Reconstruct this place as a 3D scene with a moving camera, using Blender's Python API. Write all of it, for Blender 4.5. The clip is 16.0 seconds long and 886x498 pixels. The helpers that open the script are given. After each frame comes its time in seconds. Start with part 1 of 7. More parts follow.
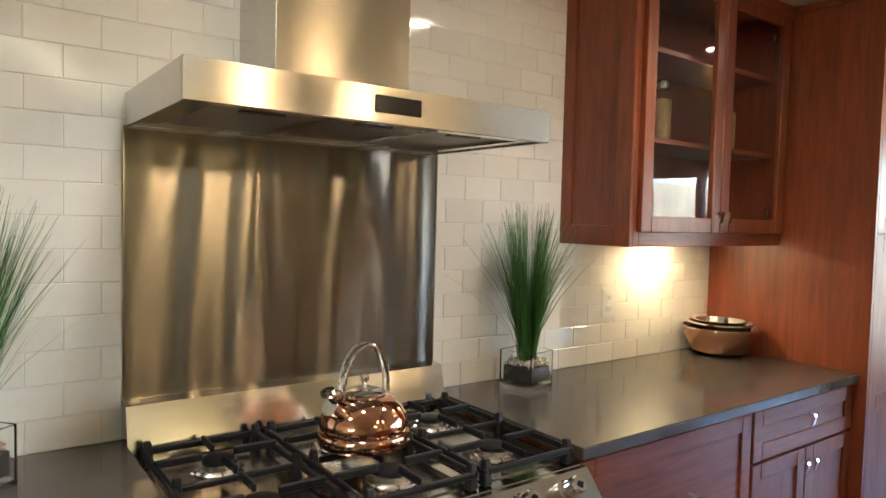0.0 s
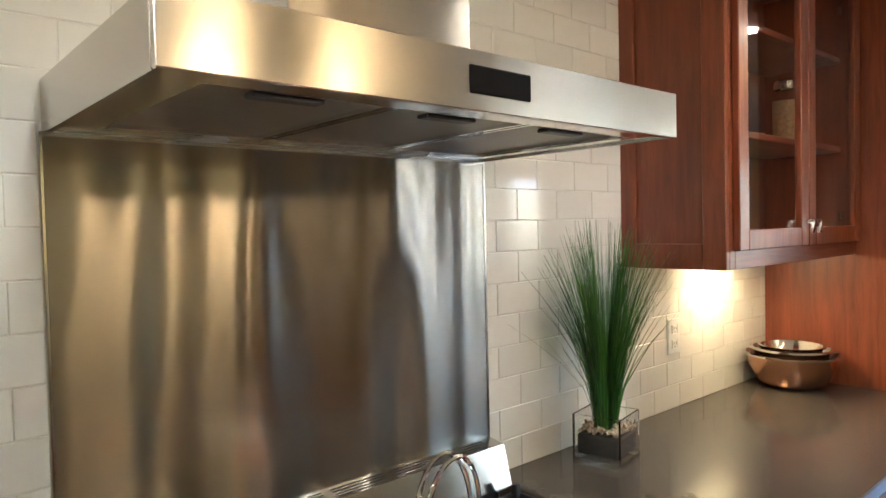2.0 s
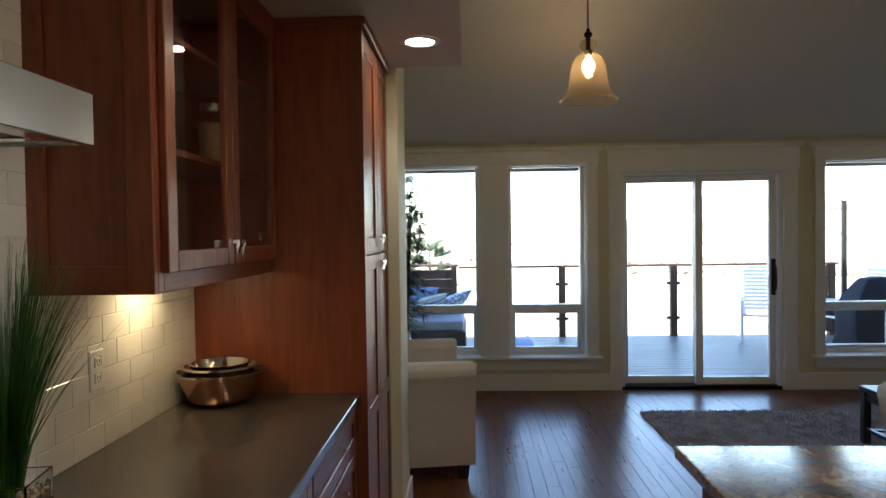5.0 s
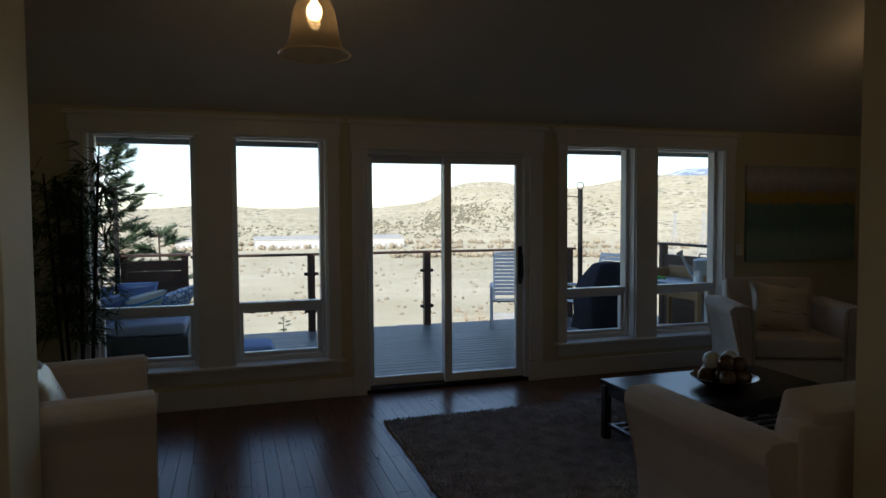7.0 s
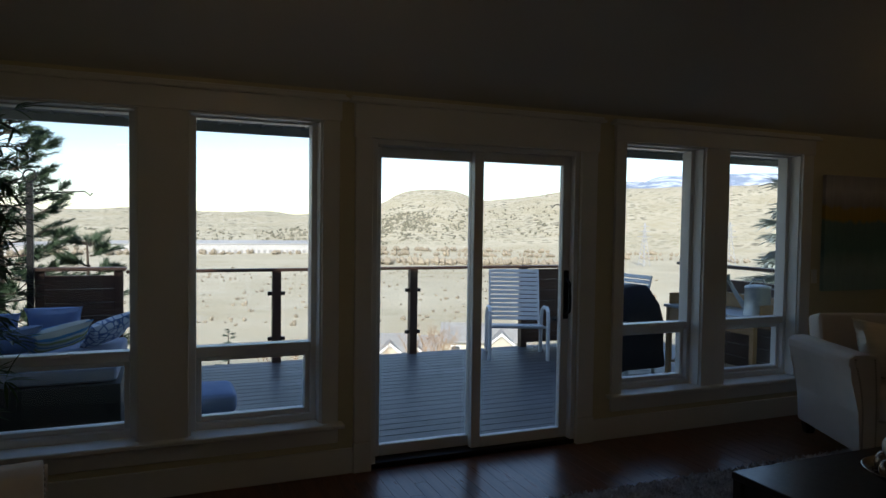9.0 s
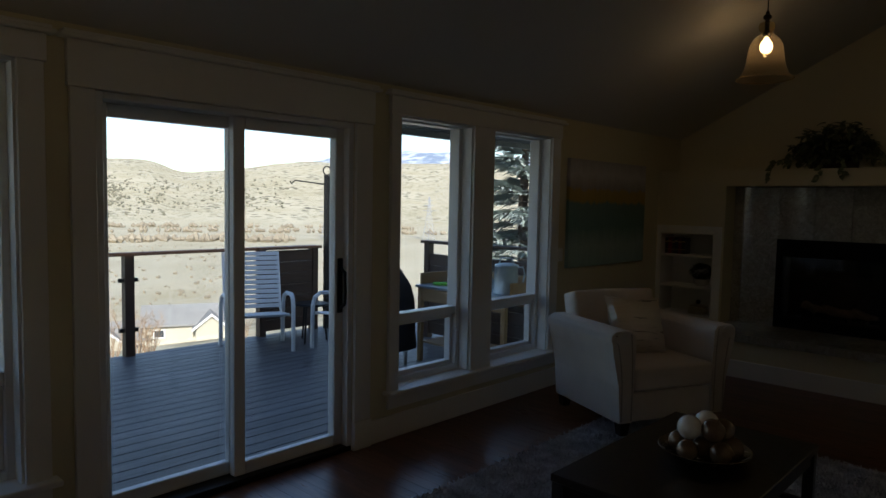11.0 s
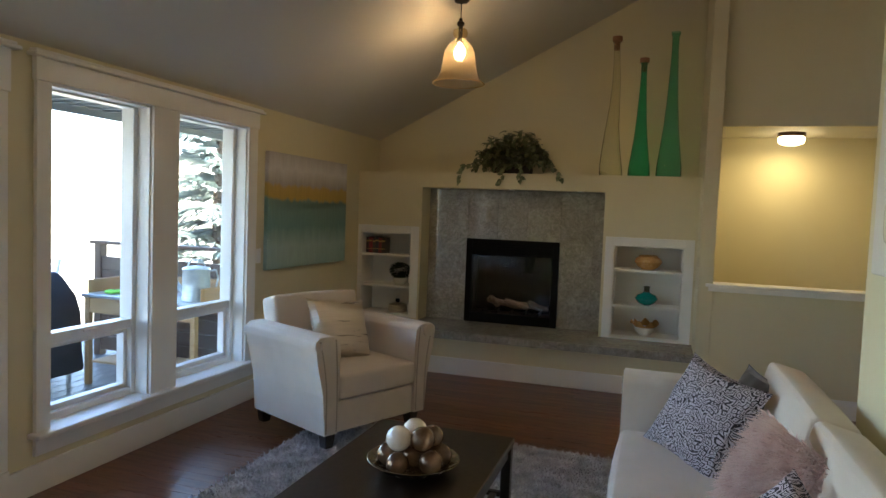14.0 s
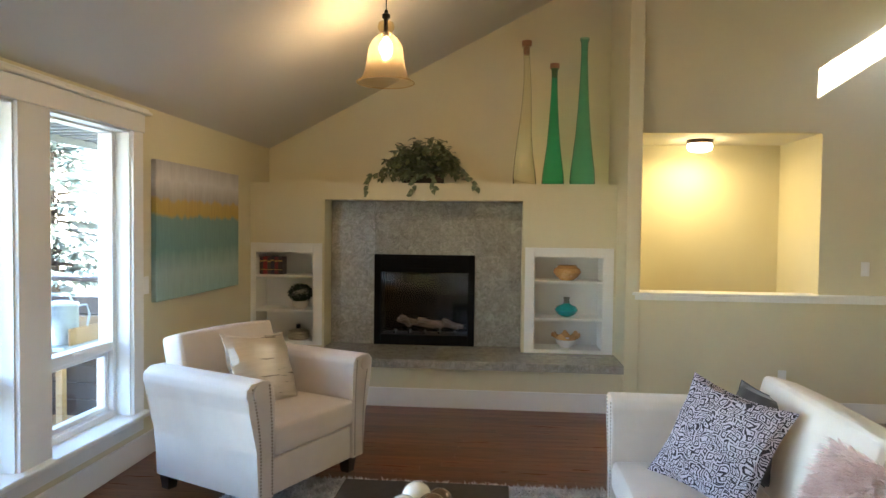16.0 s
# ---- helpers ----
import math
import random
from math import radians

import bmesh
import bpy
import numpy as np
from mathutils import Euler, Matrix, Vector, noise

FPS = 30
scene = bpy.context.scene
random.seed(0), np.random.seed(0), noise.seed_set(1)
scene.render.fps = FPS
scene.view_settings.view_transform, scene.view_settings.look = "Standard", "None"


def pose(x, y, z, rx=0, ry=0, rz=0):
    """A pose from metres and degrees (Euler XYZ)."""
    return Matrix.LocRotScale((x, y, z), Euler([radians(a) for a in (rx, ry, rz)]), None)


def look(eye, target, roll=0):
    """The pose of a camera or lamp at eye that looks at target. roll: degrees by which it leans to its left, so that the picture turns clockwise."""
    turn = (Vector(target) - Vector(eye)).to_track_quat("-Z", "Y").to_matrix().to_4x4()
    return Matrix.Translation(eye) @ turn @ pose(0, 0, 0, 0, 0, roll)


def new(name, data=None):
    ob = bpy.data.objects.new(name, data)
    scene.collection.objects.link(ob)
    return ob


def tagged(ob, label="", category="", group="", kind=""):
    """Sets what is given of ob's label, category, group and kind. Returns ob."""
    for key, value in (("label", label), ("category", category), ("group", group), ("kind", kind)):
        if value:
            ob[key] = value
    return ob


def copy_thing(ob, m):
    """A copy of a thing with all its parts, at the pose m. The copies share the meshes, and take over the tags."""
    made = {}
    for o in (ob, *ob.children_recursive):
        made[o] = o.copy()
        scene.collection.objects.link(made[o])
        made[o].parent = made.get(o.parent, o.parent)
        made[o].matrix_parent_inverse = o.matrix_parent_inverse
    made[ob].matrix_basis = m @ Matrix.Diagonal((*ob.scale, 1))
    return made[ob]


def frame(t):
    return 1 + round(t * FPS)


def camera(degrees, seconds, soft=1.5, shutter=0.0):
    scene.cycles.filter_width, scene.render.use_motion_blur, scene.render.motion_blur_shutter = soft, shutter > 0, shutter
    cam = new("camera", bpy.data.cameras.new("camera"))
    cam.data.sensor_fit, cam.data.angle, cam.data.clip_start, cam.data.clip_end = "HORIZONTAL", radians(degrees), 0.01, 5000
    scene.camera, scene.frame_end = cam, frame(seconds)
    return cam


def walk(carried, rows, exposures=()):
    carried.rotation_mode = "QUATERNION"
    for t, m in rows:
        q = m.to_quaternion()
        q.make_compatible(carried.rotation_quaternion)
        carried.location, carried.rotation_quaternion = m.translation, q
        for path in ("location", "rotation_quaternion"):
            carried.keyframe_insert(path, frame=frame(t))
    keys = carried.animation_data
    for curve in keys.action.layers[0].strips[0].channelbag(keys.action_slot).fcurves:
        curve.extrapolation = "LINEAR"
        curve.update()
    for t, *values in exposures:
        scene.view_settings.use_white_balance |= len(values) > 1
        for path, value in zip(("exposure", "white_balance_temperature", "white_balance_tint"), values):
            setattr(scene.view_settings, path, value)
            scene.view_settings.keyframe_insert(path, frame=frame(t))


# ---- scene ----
cam = camera(67.3, 16.0)
PATH = [
    (0, (0.016, 0.252, 1.472), (1.194, 1.866, 1.379), 1.4),
    (0.5, (0.083, 0.437, 1.482), (1.244, 2.063, 1.39), 0.3),
    (1, (0.061, 0.681, 1.506), (1.348, 2.21, 1.418), -2.4),
    (1.5, (0.081, 0.788, 1.506), (1.407, 2.284, 1.426), -1.9),
    (2, (0.131, 0.866, 1.52), (1.449, 2.368, 1.455), -1.3),
    (2.5, (0.093, 0.96, 1.534), (1.592, 2.283, 1.478), -1.6),
    (3, (0.019, 1.04, 1.541), (1.653, 2.192, 1.471), -2.8),
    (3.5, (-0.006, 1.03, 1.535), (1.708, 2.056, 1.435), -2.3),
    (4, (0.041, 1.012, 1.544), (1.892, 1.762, 1.442), -0.4),
    (4.5, (0.095, 0.952, 1.548), (2.055, 1.341, 1.48), -0.1),
    (5, (0.238, 0.914, 1.527), (2.236, 0.994, 1.483), -0.8),
    (7.3, (1.301, 0.53, 1.528), (3.201, -0.086, 1.428), -0.3),
    (7.5, (1.474, 0.555, 1.521), (3.388, -0.015, 1.414), 0.2),
    (8, (1.949, 0.759, 1.553), (3.823, 0.069, 1.449), 0.6),
    (8.5, (2.31, 0.681, 1.545), (4.161, -0.07, 1.44), 1.1),
    (9, (2.655, 0.636, 1.569), (4.505, -0.12, 1.495), 0.8),
    (9.5, (3.083, 0.749, 1.607), (4.756, -0.339, 1.476), -0.4),
    (10, (3.257, 0.679, 1.603), (4.737, -0.657, 1.444), 0.3),
    (12.5, (3.461, 0.587, 1.622), (4.683, -0.993, 1.513), 1.1),
    (13, (3.454, 0.538, 1.616), (4.44, -1.199, 1.515), 1.7),
    (13.5, (3.492, 0.442, 1.59), (4.247, -1.407, 1.49), 2.9),
    (14, (3.598, 0.295, 1.595), (4.206, -1.607, 1.481), 2.2),
    (14.5, (3.74, 0.205, 1.577), (4.221, -1.734, 1.48), 2.7),
    (15, (3.98, 0.144, 1.575), (4.248, -1.836, 1.475), -0.9),
    (15.5, (4.159, 0.066, 1.569), (4.34, -1.922, 1.447), -0.1),
    (16, (4.304, -0.101, 1.593), (4.473, -2.093, 1.526), 0.7),
]
EXPOSE = [(0.0, 4.3, 6000, 9), (1.5, 4.4, 5900, 9), (2.5, 4.35, 5700, 9), (3.0, 4.1, 5700, 9), (4.0, 3.6, 5800, 9), (4.5, 3.4, 5900, 9), (5.0, 2.75, 6100, 9), (5.2, 2.5, 6100, 9),
          (6.6, 0.75, 6300, 9), (9.0, 0.5, 6200, 9), (10.2, 0.5, 6200, 9), (12.3, 1.0, 6200, 9), (12.6, 1.35, 6200, 9), (13.0, 1.4, 6300, 9), (13.5, 2.45, 6300, 9), (14.0, 3.6, 6300, 9), (14.5, 4.25, 6300, 9),
          (15.0, 4.6, 6250, 9), (16.0, 4.7, 6200, 9)]
walk(cam, [(t, look(eye, target, roll)) for t, eye, target, roll in PATH], EXPOSE)

# ---- light ----
world = bpy.data.worlds.new("sky")
scene.world = world
world.use_nodes = True
wn = world.node_tree
sky = wn.nodes.new("ShaderNodeTexSky")
sky.sky_type = "NISHITA"
sky.sun_disc = False
sky.sun_elevation, sky.sun_rotation = radians(29.7), radians(300)
sky.dust_density, sky.air_density = 0.3, 0.9
wn.links.new(sky.outputs[0], wn.nodes["Background"].inputs[0])
wn.nodes["Background"].inputs[1].default_value = 0.15


def lamp(name, kind, energy, m, colour=(1, 1, 1), **more):
    data = bpy.data.lights.new(name, kind)
    data.energy, data.color = energy, colour
    if kind == "SUN":
        data.angle = radians(0.5)
    if kind == "AREA":
        data.shape, data.size = "DISK", more.get("size", 0.1)
    if kind in ("POINT", "SPOT"):
        data.shadow_soft_size = more.get("size", 0.03)
    if kind == "SPOT":
        data.spot_size, data.spot_blend = radians(more.get("cone", 100)), 0.6
    ob = new(name, data)
    ob.matrix_world = m
    return ob


SUN_EL, SUN_AZ = radians(29.7), radians(300)
SUN_TO = Vector((math.sin(SUN_AZ) * math.cos(SUN_EL), math.cos(SUN_AZ) * math.cos(SUN_EL), math.sin(SUN_EL)))
lamp("sun", "SUN", 5.0, look(SUN_TO * 50, (0, 0, 0)), (1.0, 0.95, 0.87))


# ---- materials ----
def nodes(name):
    m = bpy.data.materials.new(name)
    m.use_nodes = True
    t = m.node_tree
    return m, t, t.nodes["Principled BSDF"]


def add(t, kind, **inputs):
    n = t.nodes.new(kind)
    for k, v in inputs.items():
        n.inputs[k].default_value = v
    return n


def mixc(t, fac, a, b, blend="MIX"):
    n = t.nodes.new("ShaderNodeMix")
    n.data_type, n.blend_type = "RGBA", blend
    if isinstance(fac, (int, float)):
        n.inputs[0].default_value = fac
    else:
        t.links.new(fac, n.inputs[0])
    for sock, v in ((n.inputs[6], a), (n.inputs[7], b)):
        if isinstance(v, tuple):
            sock.default_value = (*v, 1)
        else:
            t.links.new(v, sock)
    return n.outputs[2]


def coords(t, stretch=(1, 1, 1), own=False):
    c = t.nodes.new("ShaderNodeTexCoord")
    mp = t.nodes.new("ShaderNodeMapping")
    mp.inputs["Scale"].default_value = stretch
    t.links.new(c.outputs["Object"], mp.inputs["Vector"])
    return mp.outputs[0]


def ramp(t, fac, lo, hi):
    r = t.nodes.new("ShaderNodeMapRange")
    r.inputs["From Min"].default_value, r.inputs["From Max"].default_value = lo, hi
    t.links.new(fac, r.inputs["Value"])
    return r.outputs[0]


def surf(name, c1, c2, scale=6.0, fine=90.0, rough=0.5, bump=0.1, metal=0.0, stretch=(1, 1, 1), rvar=0.1, spec=0.5, coat=0.0, sheen=0.0, vary=0.0, dist=0.002):
    """A surface with broad and fine variation of colour, gloss and relief."""
    m, t, p = nodes(name)
    v = coords(t, stretch)
    big = add(t, "ShaderNodeTexNoise", Scale=scale, Detail=4.0, Roughness=0.6)
    small = add(t, "ShaderNodeTexNoise", Scale=fine, Detail=3.0, Roughness=0.6)
    for n in (big, small):
        t.links.new(v, n.inputs["Vector"])
    both = t.nodes.new("ShaderNodeMath")
    both.operation = "MULTIPLY_ADD"
    t.links.new(small.outputs[0], both.inputs[0])
    both.inputs[1].default_value = 0.45
    t.links.new(big.outputs[0], both.inputs[2])
    fac = ramp(t, both.outputs[0], 0.45, 1.0)
    col = mixc(t, fac, c1, c2)
    if vary:
        info = t.nodes.new("ShaderNodeObjectInfo")
        hsv = t.nodes.new("ShaderNodeHueSaturation")
        t.links.new(ramp_out(t, info.outputs["Random"], 1 - vary, 1 + vary), hsv.inputs["Value"])
        t.links.new(col, hsv.inputs["Color"])
        col = hsv.outputs[0]
    t.links.new(col, p.inputs["Base Color"])
    rr = ramp_out(t, big.outputs[0], max(0.02, rough - rvar), min(1, rough + rvar))
    t.links.new(rr, p.inputs["Roughness"])
    p.inputs["Metallic"].default_value = metal
    p.inputs["Specular IOR Level"].default_value = spec
    p.inputs["Coat Weight"].default_value = coat
    p.inputs["Coat Roughness"].default_value = 0.12
    p.inputs["Sheen Weight"].default_value = sheen
    if bump:
        b = add(t, "ShaderNodeBump", Strength=bump, Distance=dist)
        t.links.new(small.outputs[0], b.inputs["Height"])
        t.links.new(b.outputs[0], p.inputs["Normal"])
    return m


def ramp_out(t, fac, lo, hi):
    r = t.nodes.new("ShaderNodeMapRange")
    r.inputs["To Min"].default_value, r.inputs["To Max"].default_value = lo, hi
    t.links.new(fac, r.inputs["Value"])
    return r.outputs[0]


def wood(name, c1, c2, c3, grain=(14, 14, 1.2), rough=0.35, coat=0.2, vary=0.0, bump=0.08):
    """Wood: long streaks, pores and slow drift of tone; the grain runs along the least stretched axis."""
    m, t, p = nodes(name)
    v = coords(t, grain)
    drift = add(t, "ShaderNodeTexNoise", Scale=0.6, Detail=3.0, Distortion=0.8)
    streak = add(t, "ShaderNodeTexNoise", Scale=3.0, Detail=6.0, Roughness=0.7, Distortion=0.5)
    pore = add(t, "ShaderNodeTexNoise", Scale=18.0, Detail=2.0)
    for n in (drift, streak, pore):
        t.links.new(v, n.inputs["Vector"])
    if vary:
        info = t.nodes.new("ShaderNodeObjectInfo")
        mp = t.nodes.new("ShaderNodeVectorMath")
        mp.operation = "ADD"
        t.links.new(v, mp.inputs[0])
        sc = t.nodes.new("ShaderNodeVectorMath")
        sc.operation = "SCALE"
        sc.inputs[0].default_value = (37, 53, 71)
        t.links.new(info.outputs["Random"], sc.inputs["Scale"])
        t.links.new(sc.outputs[0], mp.inputs[1])
        for n in (drift, streak, pore):
            t.links.new(mp.outputs[0], n.inputs["Vector"])
    col = mixc(t, ramp(t, drift.outputs[0], 0.3, 0.7), c1, c2)
    col = mixc(t, ramp(t, streak.outputs[0], 0.42, 0.75), col, c3)
    if vary:
        hsv = t.nodes.new("ShaderNodeHueSaturation")
        t.links.new(ramp_out(t, info.outputs["Random"], 1 - vary, 1 + vary), hsv.inputs["Value"])
        t.links.new(col, hsv.inputs["Color"])
        col = hsv.outputs[0]
    t.links.new(col, p.inputs["Base Color"])
    t.links.new(ramp_out(t, streak.outputs[0], rough - 0.08, rough + 0.12), p.inputs["Roughness"])
    p.inputs["Coat Weight"].default_value = coat
    p.inputs["Coat Roughness"].default_value = 0.18
    b = add(t, "ShaderNodeBump", Strength=bump, Distance=0.001)
    t.links.new(pore.outputs[0], b.inputs["Height"])
    t.links.new(b.outputs[0], p.inputs["Normal"])
    return m


def brushed(name, colour, rough=0.28, along=(1.5, 1.5, 260), wave=0.0, wave_scale=(9, 1, 0.9), fine=0.2, stretch=0.0):
    """Brushed metal: very fine lines along one way, and slow waves of the sheet where it has them."""
    m, t, p = nodes(name)
    v = coords(t, along)
    lines = add(t, "ShaderNodeTexNoise", Scale=1.0, Detail=5.0, Roughness=0.7)
    t.links.new(v, lines.inputs["Vector"])
    smudge = add(t, "ShaderNodeTexNoise", Scale=5.0, Detail=3.0)
    t.links.new(coords(t), smudge.inputs["Vector"])
    t.links.new(mixc(t, lines.outputs[0], tuple(c * 0.9 for c in colour), tuple(min(1, c * 1.08) for c in colour)), p.inputs["Base Color"])
    p.inputs["Metallic"].default_value = 1.0
    if stretch:
        tan = t.nodes.new("ShaderNodeTangent")
        tan.direction_type, tan.axis = "RADIAL", "Z"
        t.links.new(tan.outputs[0], p.inputs["Tangent"])
        p.inputs["Anisotropic"].default_value, p.inputs["Anisotropic Rotation"].default_value = stretch, 0.25
    t.links.new(ramp_out(t, smudge.outputs[0], rough - 0.06, rough + 0.08), p.inputs["Roughness"])
    b = add(t, "ShaderNodeBump", Strength=fine, Distance=0.0008)
    t.links.new(lines.outputs[0], b.inputs["Height"])
    if wave:
        w = add(t, "ShaderNodeTexNoise", Scale=1.0, Detail=1.0, Roughness=0.4)
        t.links.new(coords(t, wave_scale), w.inputs["Vector"])
        b2 = add(t, "ShaderNodeBump", Strength=1.0, Distance=wave)
        t.links.new(w.outputs[0], b2.inputs["Height"])
        t.links.new(b2.outputs[0], b.inputs["Normal"])
    t.links.new(b.outputs[0], p.inputs["Normal"])
    return m


def clear_pane(name, tint=(1, 1, 1), rough=0.0):
    """A thin pane: clear, with the gloss of glass growing at grazing angles."""
    m, t, p = nodes(name)
    t.nodes.remove(p)
    tr = add(t, "ShaderNodeBsdfTransparent", Color=(*tint, 1))
    gl = add(t, "ShaderNodeBsdfGlossy", Roughness=rough)
    lw = add(t, "ShaderNodeLayerWeight", Blend=0.5)
    pw = t.nodes.new("ShaderNodeMath")
    pw.operation = "POWER"
    t.links.new(lw.outputs["Facing"], pw.inputs[0])
    pw.inputs[1].default_value = 5.0
    mx = t.nodes.new("ShaderNodeMixShader")
    t.links.new(ramp_out(t, pw.outputs[0], 0.04, 0.9), mx.inputs[0])
    t.links.new(tr.outputs[0], mx.inputs[1])
    t.links.new(gl.outputs[0], mx.inputs[2])
    t.links.new(mx.outputs[0], t.nodes["Material Output"].inputs[0])
    return m


def glow(name, colour, strength):
    m, t, p = nodes(name)
    p.inputs["Base Color"].default_value = (*colour, 1)
    p.inputs["Emission Color"].default_value = (*colour, 1)
    p.inputs["Emission Strength"].default_value = strength
    return m


WALL = surf("wall_paint", (0.63, 0.58, 0.39), (0.68, 0.63, 0.43), 1.2, 260, 0.62, 0.25, dist=0.0008)
CEIL = surf("ceiling_paint", (0.62, 0.60, 0.53), (0.66, 0.64, 0.57), 0.9, 180, 0.75, 0.35, dist=0.001)
TRIM = surf("trim_paint", (0.78, 0.78, 0.74), (0.82, 0.82, 0.79), 3, 150, 0.38, 0.06)
VINYL = surf("window_vinyl", (0.78, 0.79, 0.78), (0.82, 0.83, 0.82), 4, 200, 0.35, 0.03)
GLASS = clear_pane("window_glass")
CHERRY = wood("cherry_wood", (0.195, 0.043, 0.014), (0.255, 0.062, 0.020), (0.12, 0.024, 0.008))
CHERRY_H = wood("cherry_wood_crosswise", (0.195, 0.043, 0.014), (0.255, 0.062, 0.020), (0.12, 0.024, 0.008), grain=(1.2, 14, 14))
OAK_FLOOR = wood("floor_wood", (0.13, 0.045, 0.019), (0.19, 0.072, 0.031), (0.075, 0.023, 0.010), grain=(0.8, 9, 9), rough=0.28, coat=0.1, vary=0.22, bump=0.03)
QUARTZ = surf("quartz_counter", (0.055, 0.046, 0.037), (0.078, 0.066, 0.054), 14, 240, 0.13, 0.02, rvar=0.04)
TILE = surf("white_glazed_tile", (0.80, 0.79, 0.74), (0.85, 0.84, 0.80), 5, 30, 0.08, 0.15, rvar=0.04, vary=0.04, dist=0.001)
GROUT = surf("grout", (0.78, 0.77, 0.72), (0.84, 0.83, 0.78), 20, 300, 0.85, 0.3)
STEEL = brushed("brushed_steel", (0.66, 0.64, 0.60), 0.13)
HOOD = brushed("hood_steel", (0.60, 0.58, 0.54), 0.22, fine=0.12, stretch=0.88)
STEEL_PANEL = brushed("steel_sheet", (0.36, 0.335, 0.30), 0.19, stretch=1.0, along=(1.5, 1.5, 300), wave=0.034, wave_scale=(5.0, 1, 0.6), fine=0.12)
CHROME = surf("chrome", (0.82, 0.81, 0.79), (0.86, 0.85, 0.83), 5, 60, 0.07, 0.0, 1.0, rvar=0.03)
NICKEL = surf("satin_nickel", (0.66, 0.63, 0.58), (0.7, 0.67, 0.62), 5, 60, 0.22, 0.02, 1.0)
IRON = surf("cast_iron", (0.005, 0.005, 0.006), (0.010, 0.010, 0.011), 20, 200, 0.5, 0.3, spec=0.25)
BLACK = surf("black_metal", (0.007, 0.007, 0.008), (0.012, 0.012, 0.012), 8, 120, 0.42, 0.1, spec=0.25)
COPPER = surf("polished_copper", (0.80, 0.42, 0.27), (0.86, 0.48, 0.32), 6, 80, 0.09, 0.0, 1.0, rvar=0.03)
FABRIC = surf("cream_fabric", (0.61, 0.535, 0.46), (0.69, 0.615, 0.535), 5, 420, 0.85, 0.5, sheen=0.3)
DARKWOOD = wood("espresso_wood", (0.014, 0.010, 0.008), (0.022, 0.015, 0.012), (0.008, 0.006, 0.005), rough=0.3, coat=0.25)


# ---- building helpers ----
def box(bm, x0, x1, y0, y1, z0, z1, bev=0.0, seg=1):
    m = Matrix.Translation(((x0 + x1) / 2, (y0 + y1) / 2, (z0 + z1) / 2)) @ Matrix.Diagonal((abs(x1 - x0), abs(y1 - y0), abs(z1 - z0), 1))
    vs = bmesh.ops.create_cube(bm, size=1, matrix=m)["verts"]
    if bev:
        es = list({e for v in vs for e in v.link_edges})
        bmesh.ops.bevel(bm, geom=es, offset=bev, segments=seg, affect="EDGES", profile=0.6)
    return bm


def boxes(*rows, bev=0.0, seg=1):
    bm = bmesh.new()
    for r in rows:
        box(bm, *r, bev=bev, seg=seg)
    return bm


def lathe(bm, profile, seg=32, at=(0, 0, 0), m=None):
    """Turns rows of (radius, height) about the upright axis through at."""
    mm = m or Matrix.Translation(at)
    rings = []
    for r, z in profile:
        if r < 1e-5:
            rings.append([bm.verts.new(mm @ Vector((0, 0, z)))])
        else:
            rings.append([bm.verts.new(mm @ Vector((r * math.cos(2 * math.pi * i / seg), r * math.sin(2 * math.pi * i / seg), z))) for i in range(seg)])
    for a, b in zip(rings, rings[1:]):
        for i in range(seg):
            j = (i + 1) % seg
            if len(a) == 1 and len(b) == 1:
                continue
            if len(a) == 1:
                bm.faces.new((a[0], b[j], b[i]))
            elif len(b) == 1:
                bm.faces.new((a[i], a[j], b[0]))
            else:
                bm.faces.new((a[i], a[j], b[j], b[i]))
    return bm


def tube(bm, pts, r, seg=8, close=False):
    """A round bar along points; r is a number or one radius a point."""
    pts = [Vector(p) for p in pts]
    rs = r if isinstance(r, (list, tuple)) else [r] * len(pts)
    rings, n = [], len(pts)
    ref = Vector((0.31, 0.17, 0.93))
    for i, p in enumerate(pts):
        a = pts[(i - 1) % n] if close or i else p
        b = pts[(i + 1) % n] if close or i < n - 1 else p
        d = (b - a).normalized()
        u = d.cross(ref)
        if u.length < 1e-3:
            u = d.cross(Vector((1, 0, 0)))
        u.normalize()
        w = d.cross(u)
        rings.append([bm.verts.new(p + rs[i] * (u * math.cos(2 * math.pi * k / seg) + w * math.sin(2 * math.pi * k / seg))) for k in range(seg)])
    for i in range(n if close else n - 1):
        a, b = rings[i], rings[(i + 1) % n]
        for k in range(seg):
            bm.faces.new((a[k], a[(k + 1) % seg], b[(k + 1) % seg], b[k]))
    if not close:
        bm.faces.new(rings[0][::-1])
        bm.faces.new(rings[-1])
    return bm


def prism(bm, outline, y0, y1, axis="y"):
    """Pushes an outline of (a, z) along an axis from y0 to y1."""
    def at(a, z, s):
        return (a, s, z) if axis == "y" else (s, a, z)
    lo = [bm.verts.new(at(a, z, y0)) for a, z in outline]
    hi = [bm.verts.new(at(a, z, y1)) for a, z in outline]
    bm.faces.new(lo)
    bm.faces.new(hi[::-1])
    n = len(outline)
    for i in range(n):
        j = (i + 1) % n
        bm.faces.new((lo[i], hi[i], hi[j], lo[j]))
    return bm


def link(name, bm, material, angle=35):
    bmesh.ops.recalc_face_normals(bm, faces=bm.faces)
    me = bpy.data.meshes.new(name)
    bm.to_mesh(me)
    bm.free()
    me.materials.append(material)
    me.shade_smooth()
    me.set_sharp_from_angle(angle=radians(angle))
    return new(name, me)


